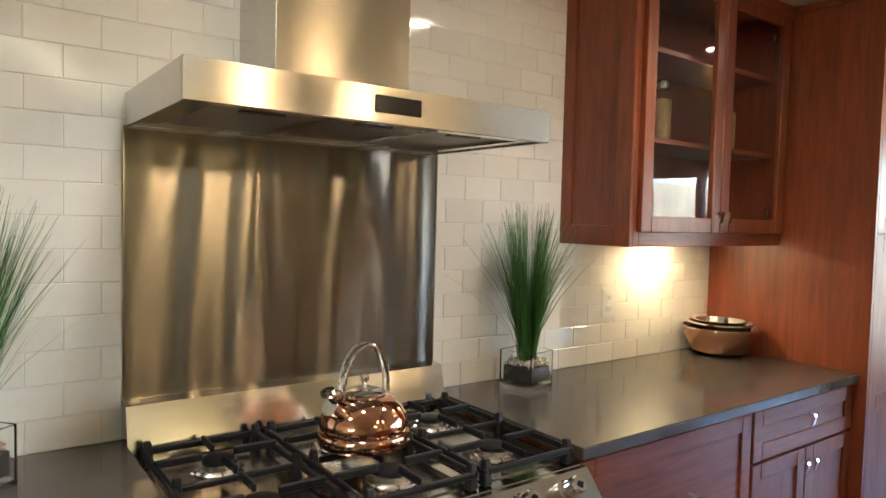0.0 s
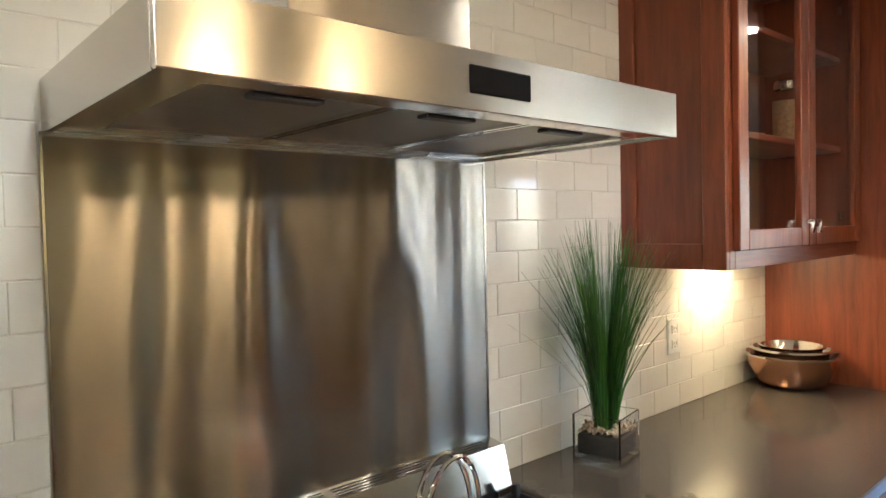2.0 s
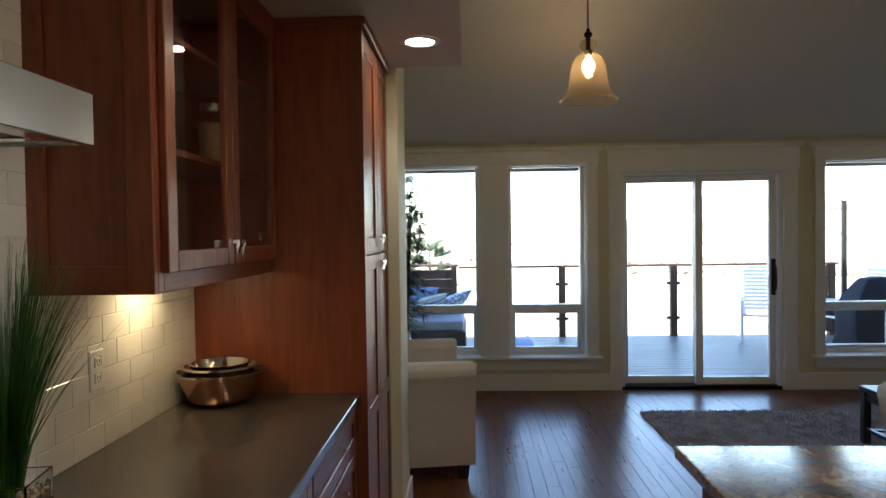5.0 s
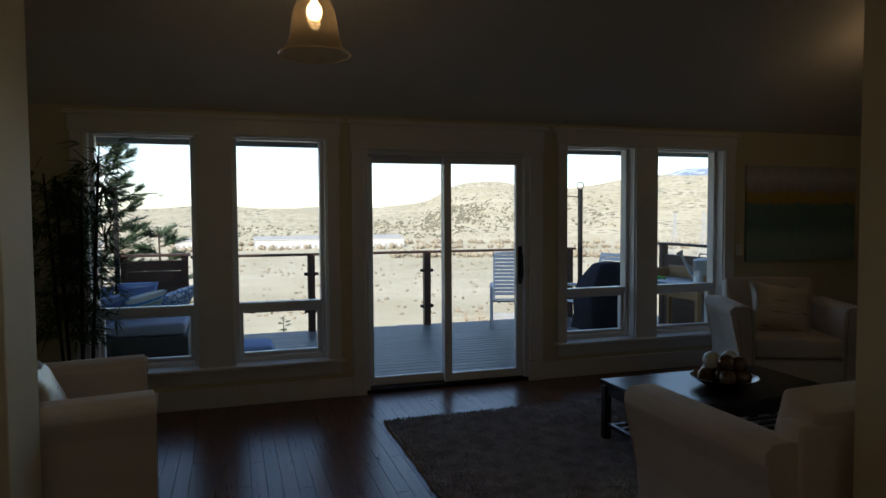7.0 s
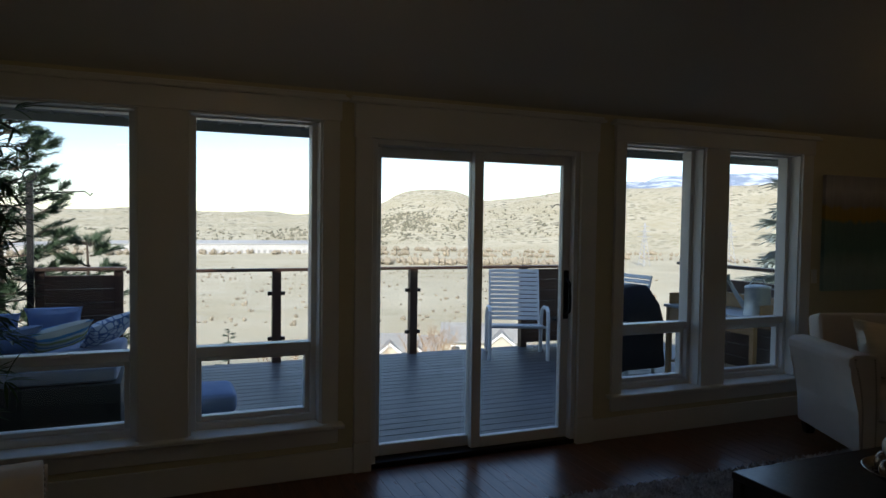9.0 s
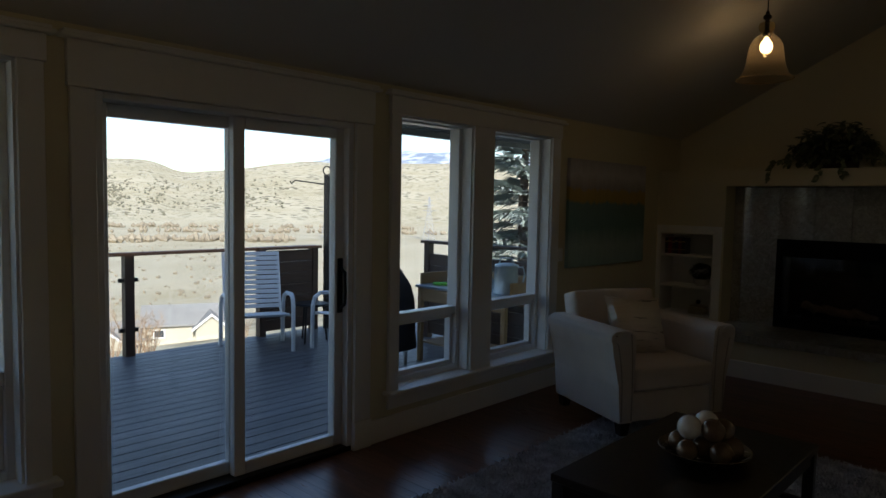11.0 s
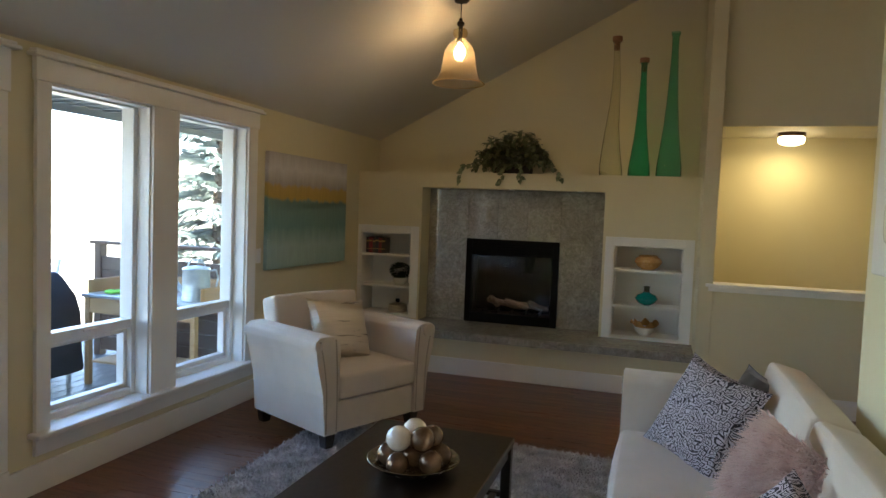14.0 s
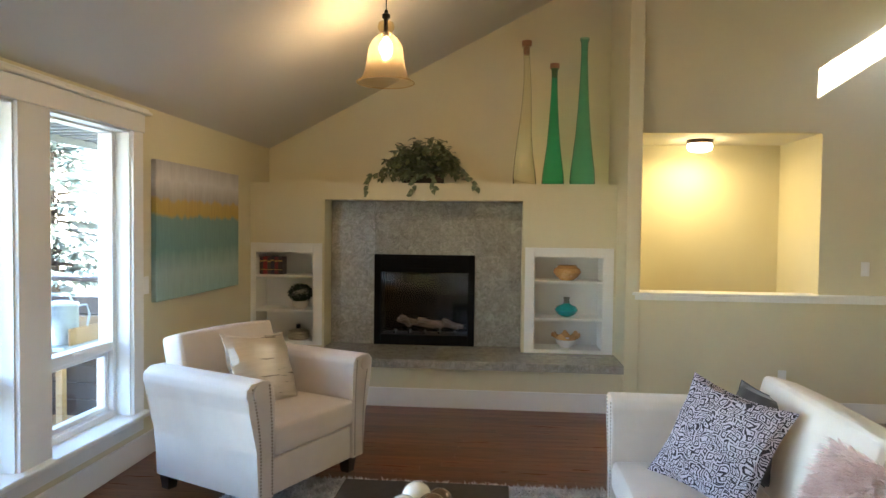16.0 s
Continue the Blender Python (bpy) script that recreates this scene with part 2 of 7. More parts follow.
def part(name, bm, material, parent=None, label="", angle=35):
    ob = link(name, bm, material, angle)
    ob.parent = parent
    return tagged(ob, label)


def thing(name, label, category, m=None, group="", kind=""):
    ob = new(name)
    if m is not None:
        ob.matrix_world = m
    ob.empty_display_size = 0.1
    return tagged(ob, label, category, group, kind)


def structure(name, bm, material, label="", angle=35):
    return tagged(link(name, bm, material, angle), label, kind="structure")


def soft_box(bm, x0, x1, y0, y1, z0, z1, r=0.05, puff=0.0, seg=3):
    """A cushion: a box with rounded edges whose faces swell a little."""
    before = set(bm.verts)
    box(bm, x0, x1, y0, y1, z0, z1, bev=r, seg=seg)
    if puff:
        fs = [f for f in bm.faces if f.verts[0] not in before]
        big = [f for f in fs if f.calc_area() > (r * r * 2)]
        es = list({e for f in big for e in f.edges})
        bmesh.ops.subdivide_edges(bm, edges=es, cuts=4, use_grid_fill=True)
        c = Vector(((x0 + x1) / 2, (y0 + y1) / 2, (z0 + z1) / 2))
        h = Vector((abs(x1 - x0) / 2, abs(y1 - y0) / 2, abs(z1 - z0) / 2))
        for v in bm.verts:
            if v in before:
                continue
            d = v.co - c
            u = [max(-1, min(1, d[i] / h[i])) for i in range(3)]
            for i in range(3):
                j, k = (i + 1) % 3, (i + 2) % 3
                v.co[i] += puff * u[i] * (1 - u[j] ** 2) * (1 - u[k] ** 2)
    return bm


# ---- structure ----
XW, XO = 6.70, 6.88
structure("floor", boxes((-2.6, XO, -7.4, 2.3, -0.12, -0.012)), surf("subfloor", (0.03, 0.012, 0.006), (0.04, 0.016, 0.008), 3, 60, 0.6), "dark red-brown hardwood floor of narrow boards")
V0, VK = 2.38, 0.51


def vault(x):
    return V0 + VK * (XW - x) if x > 2.6 else V0 + VK * (XW - 2.6) - VK * (2.6 - x)


# wall with the windows and the sliding door
def wall_with_holes(name, x0, x1, ya, yb, za, zb, holes, axis="x", material=None):
    """A wall from ya to yb, cut by holes (y0, y1, z0, z1)."""
    bm = bmesh.new()
    cuts = sorted({ya, yb, *[v for h in holes for v in h[:2]]})
    for a, b in zip(cuts, cuts[1:]):
        mid = (a + b) / 2
        solid = [(za, zb)]
        for h in holes:
            if h[0] < mid < h[1]:
                nxt = []
                for lo, hi in solid:
                    if h[2] > lo:
                        nxt.append((lo, min(hi, h[2])))
                    if h[3] < hi:
                        nxt.append((max(lo, h[3]), hi))
                solid = [s for s in nxt if s[1] - s[0] > 1e-4]
        for lo, hi in solid:
            if axis == "x":
                box(bm, x0, x1, a, b, lo, hi)
            else:
                box(bm, a, b, x0, x1, lo, hi)
    bmesh.ops.remove_doubles(bm, verts=bm.verts, dist=1e-4)
    return structure(name, bm, material or WALL)


W_HOLES = [(0.81, 1.59, 0.33, 2.19), (-0.215, 0.545, 0.33, 2.19), (-2.065, -0.53, -0.02, 2.10), (-3.20, -2.45, 0.33, 2.19), (-4.24, -3.44, 0.33, 2.19)]
tagged(wall_with_holes("wall_east", XW, XO, -7.3, 2.45, -0.1, 2.44, W_HOLES), "cream painted wall with windows and a sliding door")
# fireplace end
tagged(structure("wall_south", boxes((3.23, XW, -7.05, -6.86, -0.1, 4.3)), WALL), "cream painted wall above the mantel")
tagged(structure("wall_stub", boxes((3.11, 3.23, -7.05, -5.87, -0.1, 4.3), bev=0.004), WALL), "cream painted wall end beside the fireplace")
tagged(wall_with_holes("wall_hall", -6.07, -5.95, -2.6, 3.11, 1.03, 4.7, [(1.62, 3.11, 1.03, 2.415)], axis="y"), "cream painted wall with an opening above a half wall")
structure("wall_half", boxes((-2.6, 3.11, -6.07, -5.89, -0.1, 1.03)), WALL, "cream painted half wall")
structure("trim", boxes((-2.6, 3.17, -6.10, -5.85, 1.03, 1.058), (-2.6, 3.15, -5.89, -5.868, 0.99, 1.03), bev=0.004), TRIM, "white painted cap of the half wall")
# stairwell behind the opening
structure("wall_stairwell", boxes((1.40, 3.20, -6.95, -6.80, -0.1, 2.6), (1.50, 1.62, -6.80, -6.07, -0.1, 2.6)), WALL, "yellow-lit stairwell wall")
structure("ceiling_stairwell", boxes((1.40, 3.20, -7.35, -6.07, 2.415, 2.5)), CEIL, "plain painted ceiling")
structure("wall_picture", boxes((2.66, 2.78, -2.79, -1.45, -0.1, vault(2.78) - 0.01), bev=0.004), WALL, "cream painted wall end behind the sofa")
structure("wall_kitchen", boxes((-2.6, 3.60, 2.03, 2.45, -0.1, 2.5)), WALL, "cream painted kitchen wall")
structure("wall_end", boxes((3.60, 3.97, 1.27, 2.3, -0.1, 2.375), bev=0.004), WALL, "cream painted wall end beside the tall cabinet")
structure("wall_north", boxes((3.60, XW, 2.3, 2.45, -0.1, 4.2), (-2.6, 3.60, 2.3, 2.45, 2.5, 4.8)), WALL, "cream painted wall")
tagged(wall_with_holes("wall_west", -2.75, -2.6, -6.1, 2.45, -0.1, 4.8, [(-0.95, 0.35, 1.05, 1.95)]), "cream painted wall with a window")
structure("ceiling_kitchen", boxes((-2.6, 3.63, 0.94, 2.03, 2.375, 2.55), (3.63, 3.97, 1.27, 2.3, 2.375, 2.55), (-2.6, 3.60, 2.03, 2.3, 2.5, 2.55)), CEIL, "flat white kitchen ceiling")


def roof_slab(bm, xa, xb, y0, y1):
    prism(bm, [(xa, vault(xa)), (xb, vault(xb)), (xb, vault(xb) + 0.2), (xa, vault(xa) + 0.2)], y0, y1)


bm = bmesh.new()
roof_slab(bm, XO, 2.6, -7.3, 2.45)
# unseen opening, cut askew so that its sun patch lands on the hall wall
SK = (0.396, 0.77)
roof_slab(bm, 2.6, SK[1], -7.3, 2.45)
roof_slab(bm, SK[0], -2.75, -7.3, 2.45)


def splayed_strip(bm, near, far):
    """A thin strip of roof beside the sun-patch opening, its ends given as y at either edge."""
    ring = []
    for up in (0.0, 0.02):
        ring.append([bm.verts.new((x, y, vault(x) + up)) for x, y in ((SK[0], near[0]), (SK[1], near[1]), (SK[1], far[1]), (SK[0], far[0]))])
    lo, hi = ring
    bm.faces.new(lo)
    bm.faces.new(hi[::-1])
    for i in range(4):
        bm.faces.new((lo[i], hi[i], hi[(i + 1) % 4], lo[(i + 1) % 4]))


splayed_strip(bm, (-7.3, -7.3), (-5.93, -5.93))
splayed_strip(bm, (-5.217, -5.433), (2.45, 2.45))
structure("ceiling", bm, CEIL, "sloping vaulted ceiling with an added opening for the hall sun patch")

# unseen wing behind the kitchen and roof over both, added to shade the deck
structure("wall_shade_wing", boxes((-2.75, XO, 2.46, 9.0, -0.7, 2.4)), WALL, "plain unseen wing block added to shade the deck")
structure("roof", prism(bmesh.new(), [(7.79, 2.42), (2.6, 6.3), (-4.0, 1.6), (-4.0, 1.45), (2.6, 6.12), (7.79, 2.41)], -1.4, 9.0), surf("roof_shingle", (0.10, 0.09, 0.08), (0.16, 0.15, 0.13), 2, 30, 0.9, 0.3), "unseen brown shingle roof added to shade the deck")

# ---- windows, door and trim ----
def window_unit(name, y0, y1, label):
    """A window over a low vent sash, in a deep white reveal."""
    z0, z1 = 0.33, 2.19
    w = thing(name, label, "window", kind="structure")
    part("reveal", boxes((XW - 0.005, 6.80, y0, y0 + 0.012, z0, z1), (XW - 0.005, 6.80, y1 - 0.012, y1, z0, z1), (XW - 0.005, 6.80, y0, y1, z1 - 0.012, z1)), TRIM, w)
    f = 0.045
    part("window_frame", boxes((6.79, 6.89, y0, y0 + f, z0, z1), (6.79, 6.89, y1 - f, y1, z0, z1), (6.79, 6.89, y0 + f, y1 - f, z1 - 0.022, z1), (6.79, 6.89, y0 + f, y1 - f, z0, z0 + f),
                               (6.795, 6.885, y0 + f, y1 - f, 0.765, 0.825), bev=0.004), VINYL, w)
    part("sash", boxes((6.825, 6.884, y0 + f, y0 + f + 0.03, z0 + f, 0.765), (6.825, 6.884, y1 - f - 0.03, y1 - f, z0 + f, 0.765), (6.825, 6.884, y0 + f + 0.03, y1 - f - 0.03, 0.735, 0.765),
                       (6.825, 6.884, y0 + f + 0.03, y1 - f - 0.03, z0 + f, z0 + f + 0.03), bev=0.004), VINYL, w)
    part("latch", boxes((6.785, 6.80, (y0 + y1) / 2 - 0.05, (y0 + y1) / 2 + 0.05, 0.80, 0.815), bev=0.004), VINYL, w)
    for nm, a, b, c, d in (("pane", y0 + f, y1 - f, 0.825, z1 - 0.022), ("pane", y0 + f + 0.03, y1 - f - 0.03, z0 + f + 0.03, 0.735)):
        p = part(nm, boxes((6.872, 6.877, a, b, c, d)), GLASS, w)
        p.visible_shadow = False
    return w


for i, (a, b) in enumerate(((0.81, 1.59), (-0.215, 0.545), (-3.20, -2.45), (-4.24, -3.44))):
    window_unit("window_%d" % (i + 1), a, b, "tall white vinyl window with a vent sash below")


def casing(name, y0, y1, posts, head0, sill):
    """Flat white casing with a header board, a crown strip, and a stool and apron under windows."""
    w = thing(name, "wide flat white painted casing with a crowned header", "trim", kind="structure")
    part("header", boxes((6.664, XW, y0 - 0.01, y1 + 0.01, head0, 2.31), bev=0.003), TRIM, w)
    part("crown", boxes((6.63, XW, y0 - 0.045, y1 + 0.045, 2.31, 2.33), (6.645, XW, y0 - 0.03, y1 + 0.03, 2.33, 2.348), bev=0.005), TRIM, w)
    for a, b in posts:
        part("casing_board", boxes((6.672, XW, a, b, 0.33 if sill else 0.19, head0), bev=0.003), TRIM, w)
        if not sill:
            part("plinth", boxes((6.664, XW, a - 0.004, b + 0.004, 0, 0.19), bev=0.004), TRIM, w)
    if sill:
        part("stool", boxes((6.62, 6.80, y0 - 0.03, y1 + 0.03, 0.305, 0.334), bev=0.006), TRIM, w)
        part("apron", boxes((6.675, XW, y0, y1, 0.205, 0.305), bev=0.003), TRIM, w)


casing("trim_1", -0.32, 1.69, ((-0.32, -0.215), (0.545, 0.81), (1.59, 1.69)), 2.19, True)
casing("trim_2", -2.20, -0.42, ((-2.20, -2.065), (-0.53, -0.42)), 2.10, False)
casing("trim_3", -4.36, -2.36, ((-2.45, -2.36), (-3.44, -3.20), (-4.36, -4.24)), 2.19, True)
BASE = [(6.68, XW, -0.42, 2.3), (6.68, XW, -5.87, -2.20)]
structure("baseboard", boxes(*[(a, b, c, d, 0, 0.16) for a, b, c, d in BASE], (3.97, 3.986, 1.254, 2.3, 0, 0.16), (3.60, 3.986, 1.254, 1.27, 0, 0.16), (2.78, 2.796, -2.79, -1.45, 0, 0.16), (2.64, 2.796, -2.806, -2.79, 0, 0.16),
                             (3.23, XW, -5.90, -5.883, 0, 0.165), (-2.6, 3.11, -5.89, -5.874, 0, 0.16), bev=0.003), TRIM, "tall white painted baseboard")

door = thing("door_1", "white vinyl sliding patio door, closed", "sliding door", kind="structure")
D0, D1 = -2.065, -0.53
part("door_frame", boxes((6.70, 6.90, D0, D0 + 0.04, 0.03, 2.10), (6.70, 6.90, D1 - 0.04, D1, 0.03, 2.10), (6.70, 6.90, D0 + 0.04, D1 - 0.04, 2.065, 2.10), bev=0.004), VINYL, door)
part("threshold", boxes((6.70, 6.92, D0, D1, -0.01, 0.035), bev=0.006), BLACK, door, "dark sill track")


def slider(y0, y1, x0, name):
    s = part(name, boxes((x0, x0 + 0.05, y0, y0 + 0.07, 0.035, 2.065), (x0, x0 + 0.05, y1 - 0.07, y1, 0.035, 2.065), (x0, x0 + 0.05, y0 + 0.07, y1 - 0.07, 2.0, 2.065), (x0, x0 + 0.05, y0 + 0.07, y1 - 0.07, 0.035, 0.11), bev=0.005), VINYL, door)
    p = part("pane", boxes((x0 + 0.02, x0 + 0.026, y0 + 0.07, y1 - 0.07, 0.11, 2.0)), GLASS, s)
    p.visible_shadow = False
    return s


slider(-1.34, D1 - 0.03, 6.82, "fixed_panel")
mv = slider(D0 + 0.03, -1.265, 6.755, "sliding_panel")
bm = tube(bmesh.new(), [(6.745, D0 + 0.065, 0.93), (6.70, D0 + 0.065, 0.96), (6.695, D0 + 0.065, 1.06), (6.70, D0 + 0.065, 1.16), (6.745, D0 + 0.065, 1.19)], 0.011, 8)
part("handle", box(bm, 6.742, 6.756, D0 + 0.045, D0 + 0.085, 0.9, 1.25, 0.004), BLACK, mv, "dark metal pull handle")

# ---- kitchen ----
# white subway tile behind the range is laid at the end of the file
structure("backsplash_bed", boxes((-2.6, 2.80, 1.9985, 2.03, 0.86, 2.375)), GROUT, "grout bed behind the white wall tiles")

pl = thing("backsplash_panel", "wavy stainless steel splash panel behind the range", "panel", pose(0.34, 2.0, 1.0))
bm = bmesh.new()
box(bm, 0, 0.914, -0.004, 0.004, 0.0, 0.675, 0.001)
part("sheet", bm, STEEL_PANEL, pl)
part("edge_strip", boxes((-0.004, 0.0, -0.006, 0.004, 0, 0.675), (0.914, 0.918, -0.006, 0.004, 0, 0.675), (0, 0.914, -0.006, 0.004, 0.668, 0.675)), STEEL, pl)


# dark colour gives the latch the shade of its recess
LATCH = surf("shaded_latch", (0.05, 0.047, 0.042), (0.08, 0.075, 0.068), 8, 80, 0.4, 0.05, 0.6)


def range_hood():
    h = thing("range_hood", "stainless steel chimney range hood with a dark display", "range hood", pose(0.34, 2.0, 1.672))
    W, D, T = 0.914, 0.505, 0.08
    part("canopy", boxes((0, W, -D, -D + 0.012, 0, T), (0, 0.012, -D + 0.012, -0.001, 0, T), (W - 0.012, W, -D + 0.012, -0.001, 0, T), (0.012, W - 0.012, -D + 0.012, -0.001, T - 0.01, T), bev=0.0015), HOOD, h)
    part("underside_rim", boxes((0.012, W - 0.012, -D + 0.012, -D + 0.06, 0.004, 0.012), (0.012, W - 0.012, -0.06, -0.004, 0.004, 0.012), (0.012, 0.06, -D + 0.06, -0.06, 0.004, 0.012), (W - 0.06, W - 0.012, -D + 0.06, -0.06, 0.004, 0.012)), STEEL, h)
    for i in range(3):
        x = 0.062 + i * 0.265
        f = part("filter", boxes((x, x + 0.258, -D + 0.062, -0.062, 0.012, 0.02), bev=0.002), surf("filter_mesh", (0.30, 0.27, 0.23), (0.42, 0.38, 0.33), 30, 700, 0.4, 0.6, 1.0), h, "fine grey metal grease filter")
        part("frame", boxes((x, x + 0.258, -D + 0.062, -D + 0.07, 0.006, 0.012), (x, x + 0.258, -0.07, -0.062, 0.006, 0.012), (x, x + 0.008, -D + 0.07, -0.07, 0.006, 0.012), (x + 0.25, x + 0.258, -D + 0.07, -0.07, 0.006, 0.012)), CHROME, f)
        part("latch", boxes((x + 0.08, x + 0.178, -D + 0.10, -D + 0.125, 0.006, 0.012), bev=0.002), LATCH, f, "latch coloured dark for its shaded recess")
    part("display", boxes((0.395, 0.515, -D - 0.002, -D + 0.004, 0.022, 0.06), bev=0.002), surf("dark_glass", (0.006, 0.006, 0.007), (0.01, 0.01, 0.011), 5, 50, 0.15, 0.0, spec=0.12), h, "black glass display")
    for x in (0.24, 0.68):
        lm = part("lamp_lens", lathe(bmesh.new(), [(0, 0.002), (0.03, 0.002), (0.034, 0.006), (0.034, 0.012)], 20, (x, -0.035, 0)), surf("frosted_lens", (0.5, 0.49, 0.45), (0.56, 0.55, 0.5), 8, 80, 0.3, 0.0), h)
    ch = boxes((0.275, 0.645, -0.25, -0.002, T, 0.70), bev=0.0015)
    part("chimney", ch, HOOD, h)
    return h


range_hood()


def range_cooker():
    W, Y = 0.914, -0.70
    r = thing("range_cooker", "wide stainless steel gas range with black cast iron grates", "cooker", pose(0.34, 2.0, -0.03))
    part("body", boxes((0.004, W - 0.004, Y + 0.05, -0.02, 0.10, 0.887), bev=0.003), STEEL, r)
    part("cooktop", boxes((0.0, W, Y + 0.045, -0.07, 0.888, 0.905), bev=0.004), STEEL, r)
    g = part("backguard", prism(bmesh.new(), [(-0.088, 0.895), (-0.004, 0.895), (-0.004, 1.042), (-0.052, 1.036)], -0.006, W + 0.004, axis="x"), STEEL, r)
    for i in range(6):
        x = 0.03 + i * 0.145
        for k in range(4):
            part("vent_slot", boxes((x, x + 0.125, -0.046 + k * 0.010, -0.0425 + k * 0.010, 1.0355 + k * 0.0012, 1.0374 + k * 0.00125)), BLACK, g)
    part("control_panel", prism(bmesh.new(), [(Y + 0.045, 0.904), (Y + 0.03, 0.904), (Y - 0.02, 0.845), (Y - 0.03, 0.80), (Y - 0.03, 0.765), (Y + 0.045, 0.765)], 0, W, axis="x"), STEEL, r)
    for i in range(6):
        x = 0.10 + i * 0.143
        k = part("knob", lathe(bmesh.new(), [(0.0, 0.055), (0.017, 0.055), (0.021, 0.05), (0.022, 0.012), (0.027, 0.008), (0.027, 0.0)], 20, m=pose(x, Y + 0.003, 0.872, 50)), CHROME, r, "round chrome knob")
        part("pointer", boxes((x - 0.003, x + 0.003, Y - 0.046, Y - 0.036, 0.892, 0.914)), BLACK, k)
    part("oven_door", boxes((0.02, W - 0.02, Y - 0.02, Y + 0.03, 0.16, 0.755), bev=0.006), STEEL, r)
    part("oven_handle", tube(bmesh.new(), [(0.08, Y - 0.02, 0.70), (0.08, Y - 0.065, 0.70), (W - 0.08, Y - 0.065, 0.70), (W - 0.08, Y - 0.02, 0.70)], 0.012, 10), CHROME, r)
    for x in (0.05, W - 0.05):
        for y in (Y + 0.08, -0.08):
            part("foot", lathe(bmesh.new(), [(0.02, 0.03), (0.02, 0.1)], 12, (x, y, 0)), BLACK, r)
    pan = surf("burner_pan", (0.5, 0.47, 0.43), (0.58, 0.55, 0.5), 6, 60, 0.2, 0.0, 1.0)
    for i in range(3):
        cx = 0.157 + i * 0.30
        part("drip_pan", boxes((cx - 0.13, cx + 0.13, Y + 0.085, -0.11, 0.905, 0.909), bev=0.001), pan, r)
        for cy in (Y + 0.20, -0.23):
            b = part("burner", lathe(bmesh.new(), [(0.055, 0.909), (0.05, 0.916), (0.043, 0.918), (0.043, 0.931), (0.03, 0.933)], 28, (cx, cy, 0)), NICKEL, r)
            part("burner_cap", lathe(bmesh.new(), [(0.037, 0.931), (0.037, 0.938), (0.03, 0.942), (0, 0.943)], 28, (cx, cy, 0)), IRON, b, "black burner cap")
            part("flame_ring", lathe(bmesh.new(), [(0.056, 0.9095), (0.060, 0.911), (0.056, 0.9125)], 28, (cx, cy, 0)), CHROME, b)
        gr = bmesh.new()
        x0, x1, y0, y1 = cx - 0.142, cx + 0.142, Y + 0.06, -0.105
        for a in (x0, x1 - 0.012):
            box(gr, a, a + 0.012, y0, y1, 0.932, 0.947, 0.003)
        for b in (y0, (y0 + y1) / 2 - 0.006, y1 - 0.012):
            box(gr, x0 + 0.012, x1 - 0.012, b, b + 0.012, 0.932, 0.947, 0.003)
        for cy in (Y + 0.20, -0.23):
            for dx, dy in ((1, 0), (-1, 0), (0, 1), (0, -1)):
                p0 = Vector((cx + dx * 0.135, cy + dy * 0.115, 0))
                p1 = Vector((cx + dx * 0.040, cy + dy * 0.040, 0))
                box(gr, min(p0.x, p1.x) - 0.005, max(p0.x, p1.x) + 0.005, min(p0.y, p1.y) - 0.005, max(p0.y, p1.y) + 0.005, 0.938, 0.957, 0.003)
        for a in (x0, x1 - 0.026):
            for b in (y0, (y0 + y1) / 2 - 0.013, y1 - 0.026):
                n1 = len(gr.verts)
                box(gr, a, a + 0.026, b, b + 0.026, 0.906, 0.966, 0.004)
                gr.verts.ensure_lookup_table()
                mx, my = a + 0.013, b + 0.013
                for v in gr.verts[n1:]:
                    if v.co.z > 0.955:
                        v.co.x, v.co.y = mx + (v.co.x - mx) * 0.65, my + (v.co.y - my) * 0.65
        part("grate", gr, IRON, r, "black cast iron pan grate")
    return r


range_cooker()


def shaker(w, h, m, parent, name="door", glass=False, material=CHERRY, stile=0.06):
    """A shaker door or drawer front in its own plane: x across, z up, the face towards -y."""
    def put(bm):
        bmesh.ops.transform(bm, matrix=m, verts=bm.verts)
        return bm

    rows = [("stile", (0, stile, -0.02, 0, 0, h)), ("stile", (w - stile, w, -0.02, 0, 0, h)), ("rail", (stile, w - stile, -0.02, 0, 0, stile)), ("rail", (stile, w - stile, -0.02, 0, h - stile, h))]
    if glass:
        d = part(name, put(boxes(*[r for _, r in rows], bev=0.0025)), material, parent)
    else:
        d = part(name, put(boxes((stile - 0.004, w - stile + 0.004, -0.012, -0.004, stile - 0.004, h - stile + 0.004))), material, parent)
        for nm, r in rows:
            part(nm, put(boxes(r, bev=0.0025)), material, d)
    if glass:
        g = boxes((stile, w - stile, -0.01, -0.007, stile, h - stile))
        bmesh.ops.transform(g, matrix=m, verts=g.verts)
        p = part("pane", g, GLASS, d)
        p.visible_shadow = False
    return d


def finger_pull(x, y, z, parent, turn=0):
    bm = prism(bmesh.new(), [(0, 0.018), (-0.026, 0.02), (-0.03, 0.012), (-0.022, -0.022), (-0.016, -0.022), (-0.02, 0.008), (0, 0.008)], -0.008, 0.008, axis="x")
    bmesh.ops.transform(bm, matrix=pose(x, y, z, 0, 0, turn), verts=bm.verts)
    return part("handle", bm, CHROME, parent, "small chrome finger pull")


